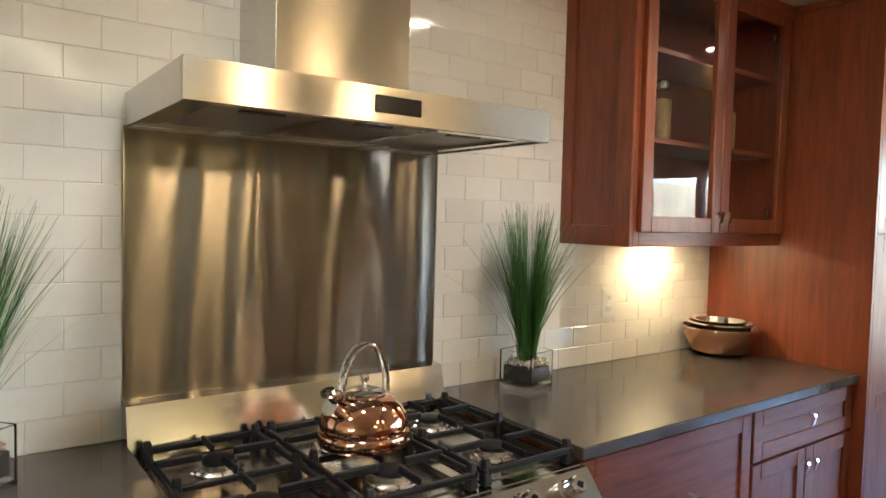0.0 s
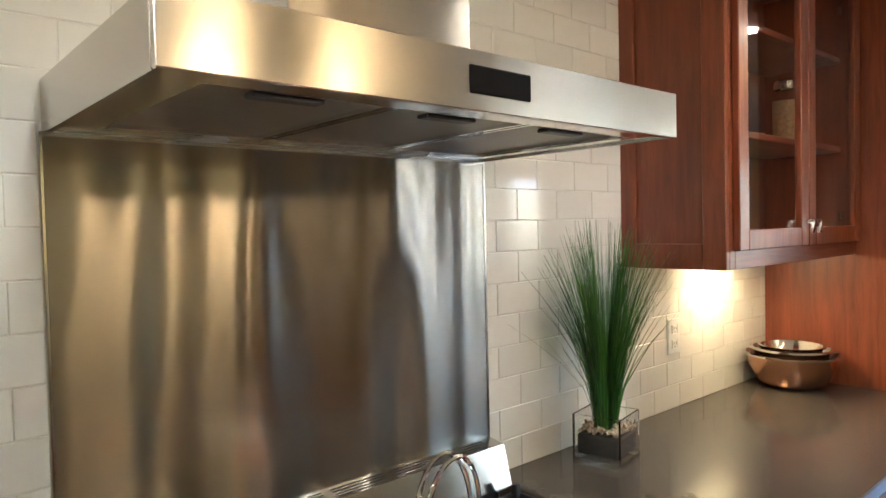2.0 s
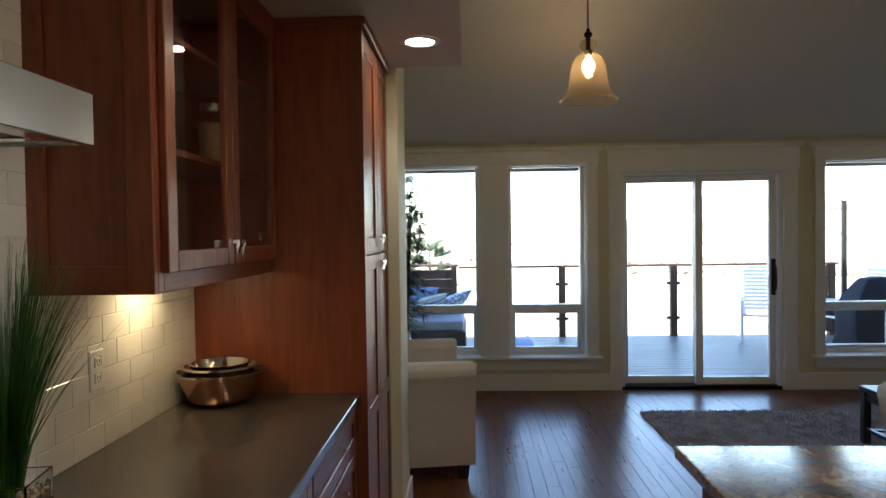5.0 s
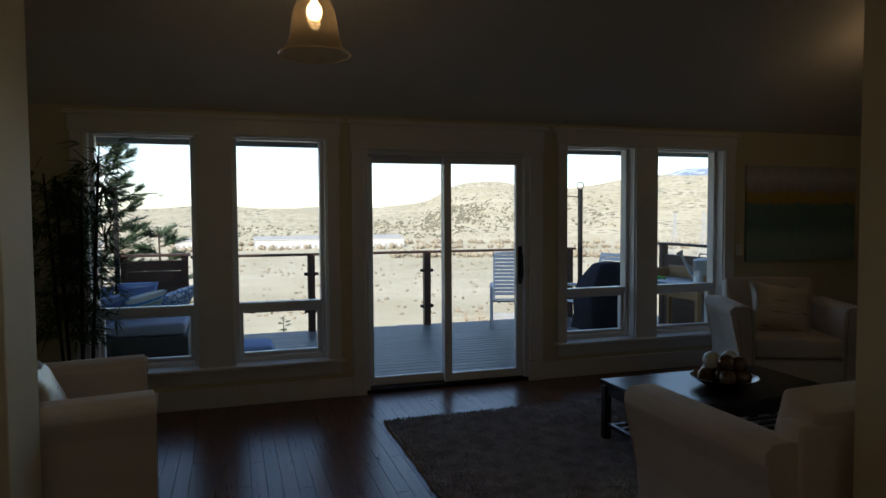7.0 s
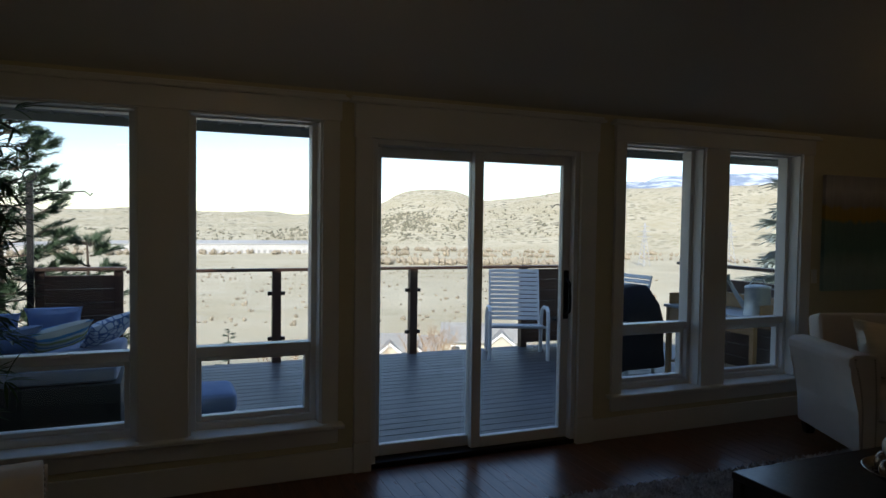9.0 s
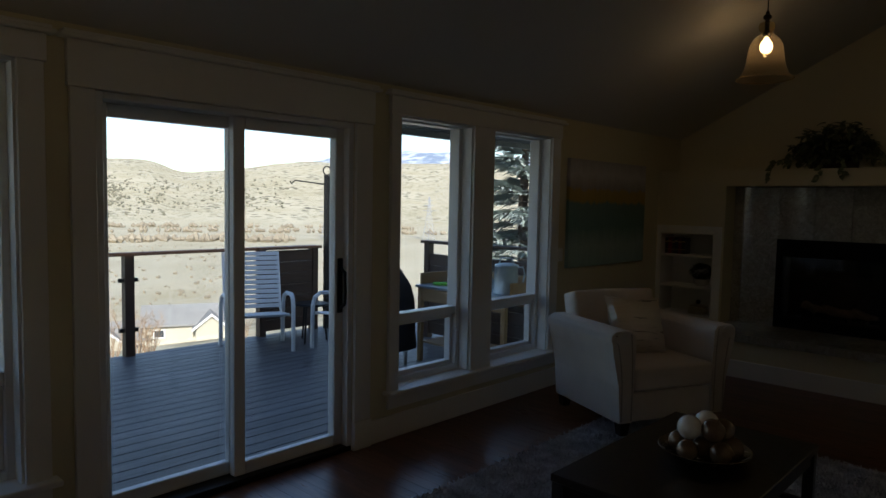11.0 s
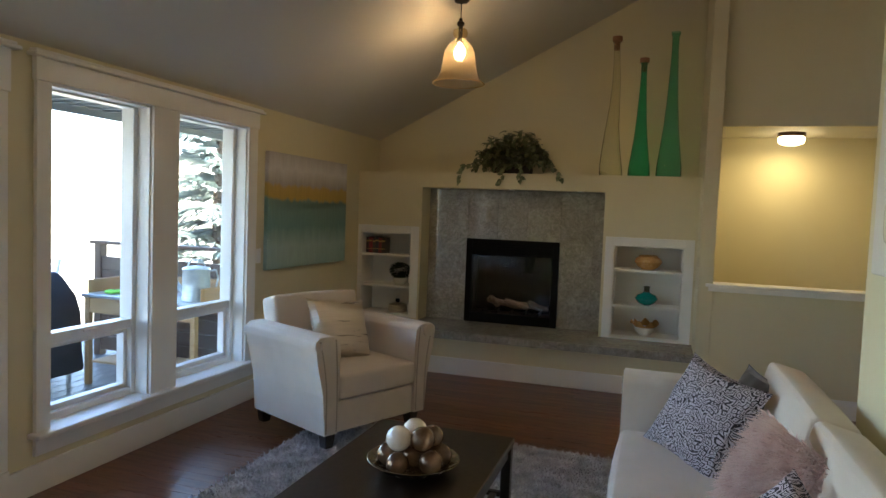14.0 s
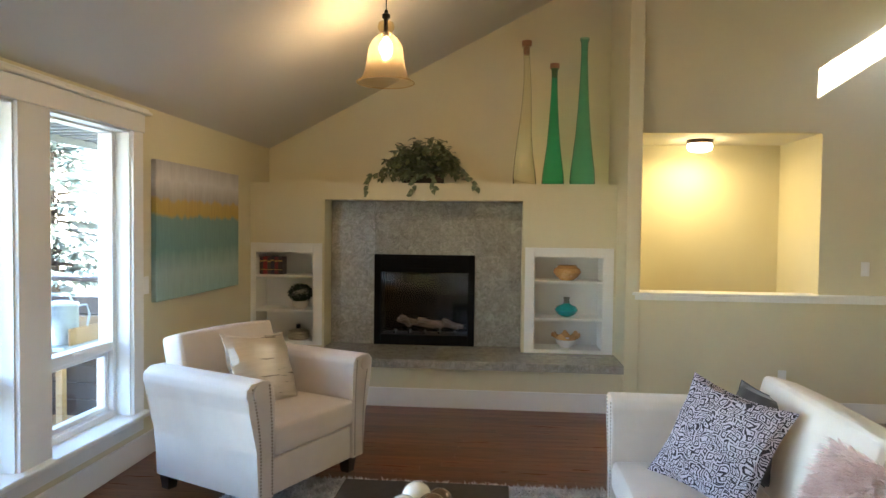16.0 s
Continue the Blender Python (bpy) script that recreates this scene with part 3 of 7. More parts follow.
def upper_cabinet():
    x0, x1, yf, z0, z1 = 1.845, 2.806, 1.70, 1.39, 2.37
    c = thing("wall_cabinet", "cherry wood wall cabinet with two glass doors", "cabinet")
    part("body", boxes((x0, x0 + 0.02, yf, 2.0, z0 + 0.02, z1), (x1 - 0.02, x1, yf, 2.0, z0 + 0.02, z1), (x0 + 0.02, x1 - 0.02, 1.985, 2.0, z0 + 0.06, z1), (x0 + 0.02, x1 - 0.02, yf, 1.985, z0 + 0.055, z0 + 0.075), (x0 + 0.02, x1 - 0.02, yf, 1.985, z1 - 0.02, z1)), CHERRY, c)
    part("face_frame", boxes((x0, x0 + 0.03, yf - 0.02, yf, z0, z1), (x1 - 0.03, x1, yf - 0.02, yf, z0, z1), (x0 + 0.03, x1 - 0.03, yf - 0.02, yf, z0, z0 + 0.055), (x0 + 0.03, x1 - 0.03, yf - 0.02, yf, z1 - 0.05, z1), bev=0.002), CHERRY_H, c)
    e = part("end_panel", boxes((x0 - 0.009, x0, yf + 0.04, 1.955, z0 + 0.065, z1 - 0.085)), CHERRY, c)
    for nm, r in (("stile", (x0 - 0.02, x0, yf - 0.02, yf + 0.045, z0, z1)), ("stile", (x0 - 0.02, x0, 1.95, 2.0, z0, z1)), ("rail", (x0 - 0.02, x0, yf + 0.045, 1.95, z0, z0 + 0.07)), ("rail", (x0 - 0.02, x0, yf + 0.045, 1.95, z1 - 0.09, z1))):
        part(nm, boxes(r, bev=0.002), CHERRY, e)
    w = (x1 - x0 - 0.035) / 2
    for i in range(2):
        d = shaker(w, z1 - z0 - 0.085, pose(x0 + 0.015 + i * (w + 0.004), yf - 0.021, z0 + 0.05), c, glass=True, stile=0.055)
        finger_pull(x0 + 0.015 + w + 0.002 + (-0.028 if i == 0 else 0.028), yf - 0.041, z0 + 0.11, d)
        for z in (z0 + 0.12, z1 - 0.14):
            xx = x0 + 0.03 if i == 0 else x1 - 0.06
            part("hinge", boxes((xx, xx + 0.03, yf + 0.003, yf + 0.02, z, z + 0.035), bev=0.003), NICKEL, d)
    for z in (1.755, 2.07):
        part("shelf", boxes((x0 + 0.021, x1 - 0.021, yf + 0.02, 1.984, z, z + 0.02), bev=0.002), CHERRY_H, c)
    part("crown", boxes((x0 - 0.035, x1, yf - 0.045, yf - 0.02, z1 - 0.045, z1 + 0.004), (x0 - 0.035, x0 - 0.02, yf - 0.02, 2.0, z1 - 0.045, z1 + 0.004), bev=0.004), CHERRY_H, c)
    return c


upper_cabinet()


def tall_cabinet():
    x0, x1, yf, z1 = 2.81, 3.60, 1.345, 2.374
    c = thing("tall_cabinet", "tall cherry wood pantry cabinet with four doors", "cabinet")
    part("side_panel", boxes((x0, x0 + 0.02, yf - 0.025, 2.03, 0.0, z1), bev=0.002), CHERRY, c)
    part("body", boxes((x0 + 0.02, x1, yf, 2.03, 0.0, z1)), CHERRY, c)
    part("crown", boxes((x0 - 0.012, x1, yf - 0.04, yf - 0.026, z1 - 0.035, z1 - 0.002), (x0 - 0.012, x0 - 0.001, yf - 0.026, 1.66, z1 - 0.035, z1 - 0.002), bev=0.003), CHERRY_H, c)
    w = (x1 - x0 - 0.05) / 2
    for z, h in ((0.11, 1.335), (1.452, z1 - 1.452 - 0.045)):
        for i in range(2):
            d = shaker(w, h, pose(x0 + 0.03 + i * (w + 0.004), yf - 0.001, z), c, stile=0.065)
            if z < 1 and h > 1:
                bm = boxes((x0 + 0.03 + i * (w + 0.004) + 0.065, x0 + 0.03 + i * (w + 0.004) + w - 0.065, yf - 0.021, yf - 0.006, 0.76, 0.825), bev=0.002)
                part("rail", bm, CHERRY_H, d)
            finger_pull(x0 + 0.032 + w + (-0.03 if i == 0 else 0.03), yf - 0.021, z + (h - 0.05 if z < 1 else 0.06), d)
    return c


tall_cabinet()


def base_cabinet(x0, x1, fronts, label):
    c = thing("base_cabinet", label, "cabinet")
    yf = 1.385
    part("body", boxes((x0, x1, yf, 2.0, 0.10, 0.878)), CHERRY, c)
    part("toe_kick", boxes((x0, x1, yf + 0.06, yf + 0.08, 0, 0.10)), BLACK, c)
    for a, b, z0, z1, kind in fronts:
        d = shaker(b - a, z1 - z0, pose(a, yf - 0.001, z0), c, "drawer_front" if kind in "dp" else "door", stile=0.055, material=CHERRY_H if kind in "dp" else CHERRY)
        if kind == "d":
            finger_pull((a + b) / 2, yf - 0.021, (z0 + z1) / 2 + 0.01, d)
        elif kind == "p":
            m = (a + b) / 2
            part("handle", tube(bmesh.new(), [(m - 0.07, yf - 0.022, (z0 + z1) / 2), (m - 0.07, yf - 0.05, (z0 + z1) / 2), (m + 0.07, yf - 0.05, (z0 + z1) / 2), (m + 0.07, yf - 0.022, (z0 + z1) / 2)], 0.006, 8), CHROME, d, "chrome bar handle")
        else:
            finger_pull(b - 0.03 if kind == "l" else a + 0.03, yf - 0.021, z1 - 0.06, d)
    return c


base_cabinet(1.262, 2.08, ((1.27, 2.075, 0.50, 0.87, "p"), (1.27, 2.075, 0.115, 0.49, "p")), "cherry wood base cabinet with two deep drawers")
base_cabinet(2.085, 2.806, ((2.09, 2.80, 0.70, 0.87, "d"), (2.09, 2.443, 0.115, 0.69, "l"), (2.447, 2.80, 0.115, 0.69, "r")), "cherry wood base cabinet with a drawer above two doors")
base_cabinet(-1.0, 0.335, ((-0.99, -0.33, 0.115, 0.87, "l"), (-0.325, 0.33, 0.115, 0.87, "r")), "cherry wood base cabinet with two doors")
for x0, x1 in ((1.256, 2.808), (-1.0, 0.338)):
    tagged(link("worktop", boxes((x0, x1, 1.345, 2.0, 0.88, 0.914), bev=0.003), QUARTZ), "polished grey-brown quartz worktop", "worktop")

# ---- living room end wall ----


def granite():
    """Polished granite: cloudy grey ground, pale crystals, dark flecks and a few long veins."""
    m, t, p = nodes("grey_granite_tile")
    v = coords(t)
    cloud = add(t, "ShaderNodeTexNoise", Scale=16.0, Detail=7.0, Roughness=0.72, Distortion=1.2)
    fleck = add(t, "ShaderNodeTexNoise", Scale=85.0, Detail=3.0, Roughness=0.7)
    vein = add(t, "ShaderNodeTexNoise", Scale=3.2, Detail=5.0, Roughness=0.6, Distortion=2.5)
    grit = add(t, "ShaderNodeTexVoronoi", Scale=150.0)
    for n in (cloud, fleck, vein, grit):
        t.links.new(v, n.inputs["Vector"])
    c = mixc(t, ramp(t, cloud.outputs[0], 0.36, 0.66), (0.25, 0.24, 0.20), (0.43, 0.42, 0.37))
    c = mixc(t, ramp(t, fleck.outputs[0], 0.56, 0.72), c, (0.45, 0.44, 0.39))
    c = mixc(t, ramp(t, grit.outputs["Distance"], 0.22, 0.12), c, (0.17, 0.17, 0.15))
    ridge = t.nodes.new("ShaderNodeMath")
    ridge.operation = "PINGPONG"
    t.links.new(vein.outputs[0], ridge.inputs[0])
    ridge.inputs[1].default_value = 0.5
    c = mixc(t, ramp(t, ridge.outputs[0], 0.488, 0.4995), c, (0.22, 0.21, 0.18))
    info = t.nodes.new("ShaderNodeObjectInfo")
    hsv = t.nodes.new("ShaderNodeHueSaturation")
    t.links.new(ramp_out(t, info.outputs["Random"], 0.9, 1.1), hsv.inputs["Value"])
    t.links.new(c, hsv.inputs["Color"])
    t.links.new(hsv.outputs[0], p.inputs["Base Color"])
    p.inputs["Roughness"].default_value = 0.06
    return m


STONE = granite()
STONE_GROUT = surf("grey_stone_grout", (0.22, 0.21, 0.18), (0.30, 0.29, 0.25), 20, 300, 0.85, 0.3)
tagged(wall_with_holes("chimney_breast", -6.86, -6.34, 3.23, XW, 0.36, 2.0, [(4.09, 5.97, 0.36, 1.84), (3.335, 3.98, 0.445, 1.33), (6.075, 6.66, 0.46, 1.34)], axis="y"), "cream painted chimney breast with a mantel shelf")
structure("wall_fire_back", boxes((3.3, 4.05, -6.86, -6.66, 0.40, 1.4), (6.0, XW - 0.01, -6.86, -6.66, 0.40, 1.4)), surf("niche_paint", (0.76, 0.75, 0.70), (0.8, 0.79, 0.75), 3, 100, 0.5, 0.1), "white painted back of the niches")
structure("hearth_base", boxes((3.23, XW, -6.34, -5.90, -0.1, 0.35)), WALL, "cream painted base under the hearth")

hearth = thing("hearth", "polished grey granite tiled hearth ledge", "hearth")
part("tile_bed", boxes((3.233, XW - 0.001, -6.62, -5.853, 0.351, 0.421)), STONE_GROUT, hearth)
for i, xa in enumerate((3.232, 3.52, 3.86, 4.20, 4.54, 4.885, 5.205, 5.53, 5.875, 6.21, 6.55)):
    xb = (3.52, 3.86, 4.20, 4.54, 4.885, 5.205, 5.53, 5.875, 6.21, 6.55, XW)[i]
    part("tile", boxes((xa + 0.0008, xb - 0.0008, -6.20, -5.85, 0.415, 0.425), bev=0.001), STONE, hearth)
    part("tile", boxes((xa + 0.0008, xb - 0.0008, -6.62, -6.202, 0.415, 0.425), bev=0.001), STONE, hearth)
    part("tile", boxes((xa + 0.0008, xb - 0.0008, -5.859, -5.849, 0.35, 0.414), bev=0.001), STONE, hearth)


def shelf_niche(x0, x1, zs, name):
    """White trimmed niche with two shelves, let into the chimney breast."""
    n = thing(name, "white built-in niche with shelves and a flat frame", "shelf", kind="structure")
    za, zb = zs[0], zs[-1]
    f = 0.085
    part("frame", boxes((x0 - f, x0, -6.36, -6.335, za - 0.02, zb + 0.08), (x1, x1 + (f if x1 < 6 else 0.035), -6.36, -6.335, za - 0.02, zb + 0.08), (x0, x1, -6.36, -6.335, zb, zb + 0.08), (x0, x1, -6.36, -6.335, za - 0.02, za), bev=0.003), TRIM, n)
    part("lining", boxes((x0, x0 + 0.012, -6.66, -6.345, za, zb), (x1 - 0.012, x1, -6.66, -6.345, za, zb), (x0 + 0.012, x1 - 0.012, -6.66, -6.345, zb - 0.012, zb), (x0 + 0.012, x1 - 0.012, -6.66, -6.345, za, za + 0.012)), TRIM, n)
    for z in zs[1:-1]:
        part("shelf_board", boxes((x0 + 0.012, x1 - 0.012, -6.655, -6.35, z - 0.022, z), bev=0.002), TRIM, n)
    return n


shelf_niche(3.335, 3.98, (0.445, 0.75, 1.10, 1.33), "niche_1")
shelf_niche(6.075, 6.66, (0.46, 0.775, 1.108, 1.34), "niche_2")


def fireplace():
    f = thing("fireplace", "black glass-fronted gas fireplace with logs", "fireplace", pose(5.035, -6.60, 0.425))
    soot = surf("sooty_metal", (0.003, 0.003, 0.003), (0.006, 0.006, 0.006), 6, 90, 0.5, 0.1, spec=0.1)
    part("surround", boxes((-0.495, -0.43, -0.02, 0.03, 0, 0.89), (0.43, 0.495, -0.02, 0.03, 0, 0.89), (-0.43, 0.43, -0.02, 0.03, 0.72, 0.89), (-0.43, 0.43, -0.02, 0.03, 0, 0.10), bev=0.004), soot, f, "black metal surround")
    part("firebox", boxes((-0.45, 0.45, -0.25, -0.235, 0.08, 0.74), (-0.45, -0.43, -0.235, -0.02, 0.08, 0.74), (0.43, 0.45, -0.235, -0.02, 0.08, 0.74), (-0.43, 0.43, -0.235, -0.02, 0.08, 0.1), (-0.43, 0.43, -0.235, -0.02, 0.72, 0.74)), soot, f)
    for k in range(5):
        part("louvre", boxes((-0.42, 0.42, 0.028, 0.036, 0.74 + k * 0.027, 0.758 + k * 0.027), bev=0.003), soot, f)
    log = surf("ceramic_log", (0.08, 0.05, 0.035), (0.30, 0.22, 0.17), 12, 60, 0.9, 0.5, dist=0.004)
    rnd = random.Random(4)
    for x, y, a, l in ((-0.2, -0.17, 12, 0.36), (0.1, -0.16, -18, 0.4), (-0.05, -0.1, 35, 0.3), (0.2, -0.12, 70, 0.24), (-0.25, -0.12, -40, 0.2)):
        d = Vector((math.cos(radians(a)), 0.3 * math.sin(radians(a)), 0.5 * abs(math.sin(radians(a)))))
        pts = [Vector((x, y, 0.14)) + d * l * (t - 0.5) + Vector((0, 0, 0.03 + rnd.uniform(-0.006, 0.006) + abs(d.z) * l * 0.4)) for t in (0, 0.25, 0.5, 0.75, 1)]
        part("log", tube(bmesh.new(), pts, [0.022, 0.032, 0.03, 0.034, 0.024], 9), log, f, "pale ceramic log")
    for x in (-0.3, -0.15, 0, 0.15, 0.3):
        part("grate_bar", boxes((x, x + 0.015, -0.22, -0.06, 0.1, 0.125)), BLACK, f)
    p = part("pane", boxes((-0.43, 0.43, -0.012, -0.007, 0.10, 0.72)), GLASS, f)
    return f


fireplace()

sur = thing("fire_surround", "polished grey granite tiles around the fireplace", "tile surround", kind="structure")
part("tile_bed", boxes((4.09, 4.54, -6.70, -6.612, 0.425, 1.84), (5.53, 5.97, -6.70, -6.612, 0.425, 1.84), (4.54, 5.53, -6.70, -6.612, 1.315, 1.84)), STONE_GROUT, sur)
for xa, xb in ((4.09, 4.20), (4.20, 4.54), (4.54, 4.885), (4.885, 5.205), (5.205, 5.53), (5.53, 5.875), (5.875, 5.97)):
    for za, zb in ((0.425, 0.64), (0.64, 0.98), (0.98, 1.315), (1.315, 1.66), (1.66, 1.84)):
        if 4.5 < xa < 5.5 and za < 1.3:
            continue
        part("tile", boxes((xa + 0.001, xb - 0.001, -6.61, -6.60, za + 0.001, zb - 0.001), bev=0.0008), STONE, sur)
for x in (4.33, 5.03, 5.73):
    pk = thing("puck_light", "small round puck light under the mantel", "lamp", pose(x, -6.42, 1.84))
    part("ring", lathe(bmesh.new(), [(0, 0), (0.03, 0.0), (0.034, -0.004), (0.03, -0.008), (0, -0.008)], 20), TRIM, pk)

ww = thing("window_5", "white vinyl kitchen window with two panes", "window", kind="structure")
part("window_frame", boxes((-2.74, -2.62, -0.95, -0.90, 1.05, 1.95), (-2.74, -2.62, 0.30, 0.35, 1.05, 1.95), (-2.74, -2.62, -0.90, 0.30, 1.90, 1.95), (-2.74, -2.62, -0.90, 0.30, 1.05, 1.10), (-2.72, -2.64, -0.33, -0.27, 1.10, 1.90), bev=0.004), VINYL, ww)
for a_, b_ in ((-0.90, -0.33), (-0.27, 0.30)):
    p = part("pane", boxes((-2.685, -2.68, a_, b_, 1.10, 1.90)), GLASS, ww)
    p.visible_shadow = False
# unseen slab, added outside to keep low sun out of the kitchen
structure("sun_block_slab", boxes((-4.6, -2.75, -3.0, 2.45, 2.20, 2.28)), CEIL, "plain unseen slab added to block sun at the kitchen window")

# ---- lamps ----
WARM = (1.0, 0.62, 0.30)
AMBER = clear_pane("amber_glass", (0.97, 0.87, 0.68), 0.05)
_t = AMBER.node_tree
_seed = add(_t, "ShaderNodeBsdfTranslucent", Color=(1.0, 0.80, 0.50, 1))
_mx = _t.nodes.new("ShaderNodeMixShader")
_mx.inputs[0].default_value = 0.07
_t.links.new(_t.nodes["Material Output"].inputs[0].links[0].from_socket, _mx.inputs[1])
_t.links.new(_seed.outputs[0], _mx.inputs[2])
_t.links.new(_mx.outputs[0], _t.nodes["Material Output"].inputs[0])
BULB = glow("bulb_filament_glass", (1.0, 0.72, 0.40), 4)


def pendant(x, y, knob, energy, size=1.0):
    """Bell glass pendant on a cord, hung from the sloping ceiling."""
    top = vault(x)
    p = thing("pendant_lamp", "amber bell glass pendant lamp, lit", "lamp", pose(x, y, top), group="bell glass pendants")
    k = knob - top
    part("canopy", lathe(bmesh.new(), [(0.0, 0.03), (0.065, 0.03), (0.065, -0.012), (0.05, -0.03), (0.012, -0.035), (0, -0.035)], 24), BLACK, p, "black ceiling canopy")
    part("cord", tube(bmesh.new(), [(0, 0, -0.03), (0, 0, k + 0.04)], 0.004, 6), BLACK, p)
    part("socket", lathe(bmesh.new(), [(0, 0.05), (0.012, 0.05), (0.014, 0.03), (0.028, 0.02), (0.028, 0.0), (0.016, -0.01), (0.016, -0.09), (0.03, -0.1), (0.03, -0.13), (0, -0.13)], 20, (0, 0, k)), BLACK, p, "black knurled socket")
    neck = [(0.02, -0.02), (0.05, -0.035), (0.058, -0.06), (0.05, -0.085), (0.035, -0.1), (0.05, -0.115), (0.09, -0.15), (0.115, -0.2), (0.125, -0.27), (0.135, -0.34), (0.16, -0.40), (0.195, -0.435)]
    neck = [(r * size, -0.02 + (z + 0.02) * size) for r, z in neck]
    rim = neck[-1]
    sh = part("shade", lathe(bmesh.new(), neck, 40, (0, 0, k)), AMBER, p, "flared amber glass bell")
    sh.visible_shadow = False
    part("shade_rim", tube(bmesh.new(), [(rim[0] * math.cos(a * math.pi / 20), rim[0] * math.sin(a * math.pi / 20), k + rim[1] - 0.001) for a in range(40)], 0.004, 6, close=True), AMBER, sh)
    part("bulb", lathe(bmesh.new(), [(0, -0.13), (0.015, -0.135), (0.02, -0.15), (0.038, -0.175), (0.044, -0.205), (0.036, -0.235), (0.018, -0.248), (0, -0.25)], 20, (0, 0, k)), BULB, p, "glowing clear bulb")
    lamp("pendant_light", "POINT", energy, pose(x, y, knob - 0.23), WARM, size=0.045).parent = None
    return p


pendant(5.09, -4.60, 3.0, 1.7)
pendant(4.83, 0.09, 2.86, 1.7)
# a pair over the island, mirrored in the hood and the splash panel
pendant(1.08, -0.18, 2.23, 0.8, 0.5)
pendant(1.62, -0.18, 2.23, 0.8, 0.5)


def can_light(x, y, energy, on_ceiling=2.375):
    c = thing("recessed_light", "round white recessed ceiling light, lit", "lamp", pose(x, y, on_ceiling), group="recessed lights")
    part("trim_ring", lathe(bmesh.new(), [(0.062, 0.001), (0.064, -0.006), (0.09, -0.004), (0.092, 0.001)], 32), TRIM, c)
    part("lens", lathe(bmesh.new(), [(0.063, -0.001), (0.04, -0.0025), (0, -0.003)], 32), glow("lit_lens", (1.0, 0.84, 0.62), 6), c, "glowing lens")
    lamp("recessed_lamp", "SPOT", energy, look((x, y, on_ceiling - 0.02), (x, y, 0)), (1.0, 0.94, 0.86), size=0.06, cone=130)
    return c


for x in (3.17, 1.75, 0.45, -0.85):
    can_light(x, 1.12, 1.6)
uc = thing("under_cabinet_light", "slim lit strip under the wall cabinet", "lamp", pose(2.35, 1.90, 1.444))
part("housing", boxes((-0.1, 0.1, -0.03, 0.03, -0.014, 0.0), bev=0.003), TRIM, uc)
part("lens", boxes((-0.09, 0.09, -0.02, 0.02, -0.017, -0.0142)), glow("strip_glow", (1.0, 0.74, 0.38), 7), uc)
lamp("under_cabinet_lamp", "SPOT", 0.36, look((2.35, 1.90, 1.42), (2.35, 1.93, 0.9)), (1.0, 0.72, 0.36), size=0.05, cone=150)

fl = thing("flush_ceiling_light", "round frosted flush ceiling light, lit", "lamp", pose(2.49, -6.40, 2.415))
part("base", lathe(bmesh.new(), [(0, 0), (0.115, 0), (0.115, -0.03), (0.11, -0.035), (0, -0.035)], 32), surf("bronze", (0.05, 0.03, 0.02), (0.08, 0.05, 0.03), 8, 80, 0.4, 0.05, 0.8), fl, "bronze base")
part("globe", lathe(bmesh.new(), [(0.105, -0.036), (0.112, -0.06), (0.1, -0.095), (0.06, -0.11), (0, -0.113)], 32), glow("lit_frosted_glass", (1.0, 0.78, 0.42), 1.3), fl, "glowing frosted glass bowl")
lamp("stairwell_lamp", "AREA", 0.55, look((2.49, -6.40, 2.295), (2.49, -6.40, 0)), (1.0, 0.74, 0.36), size=0.2)

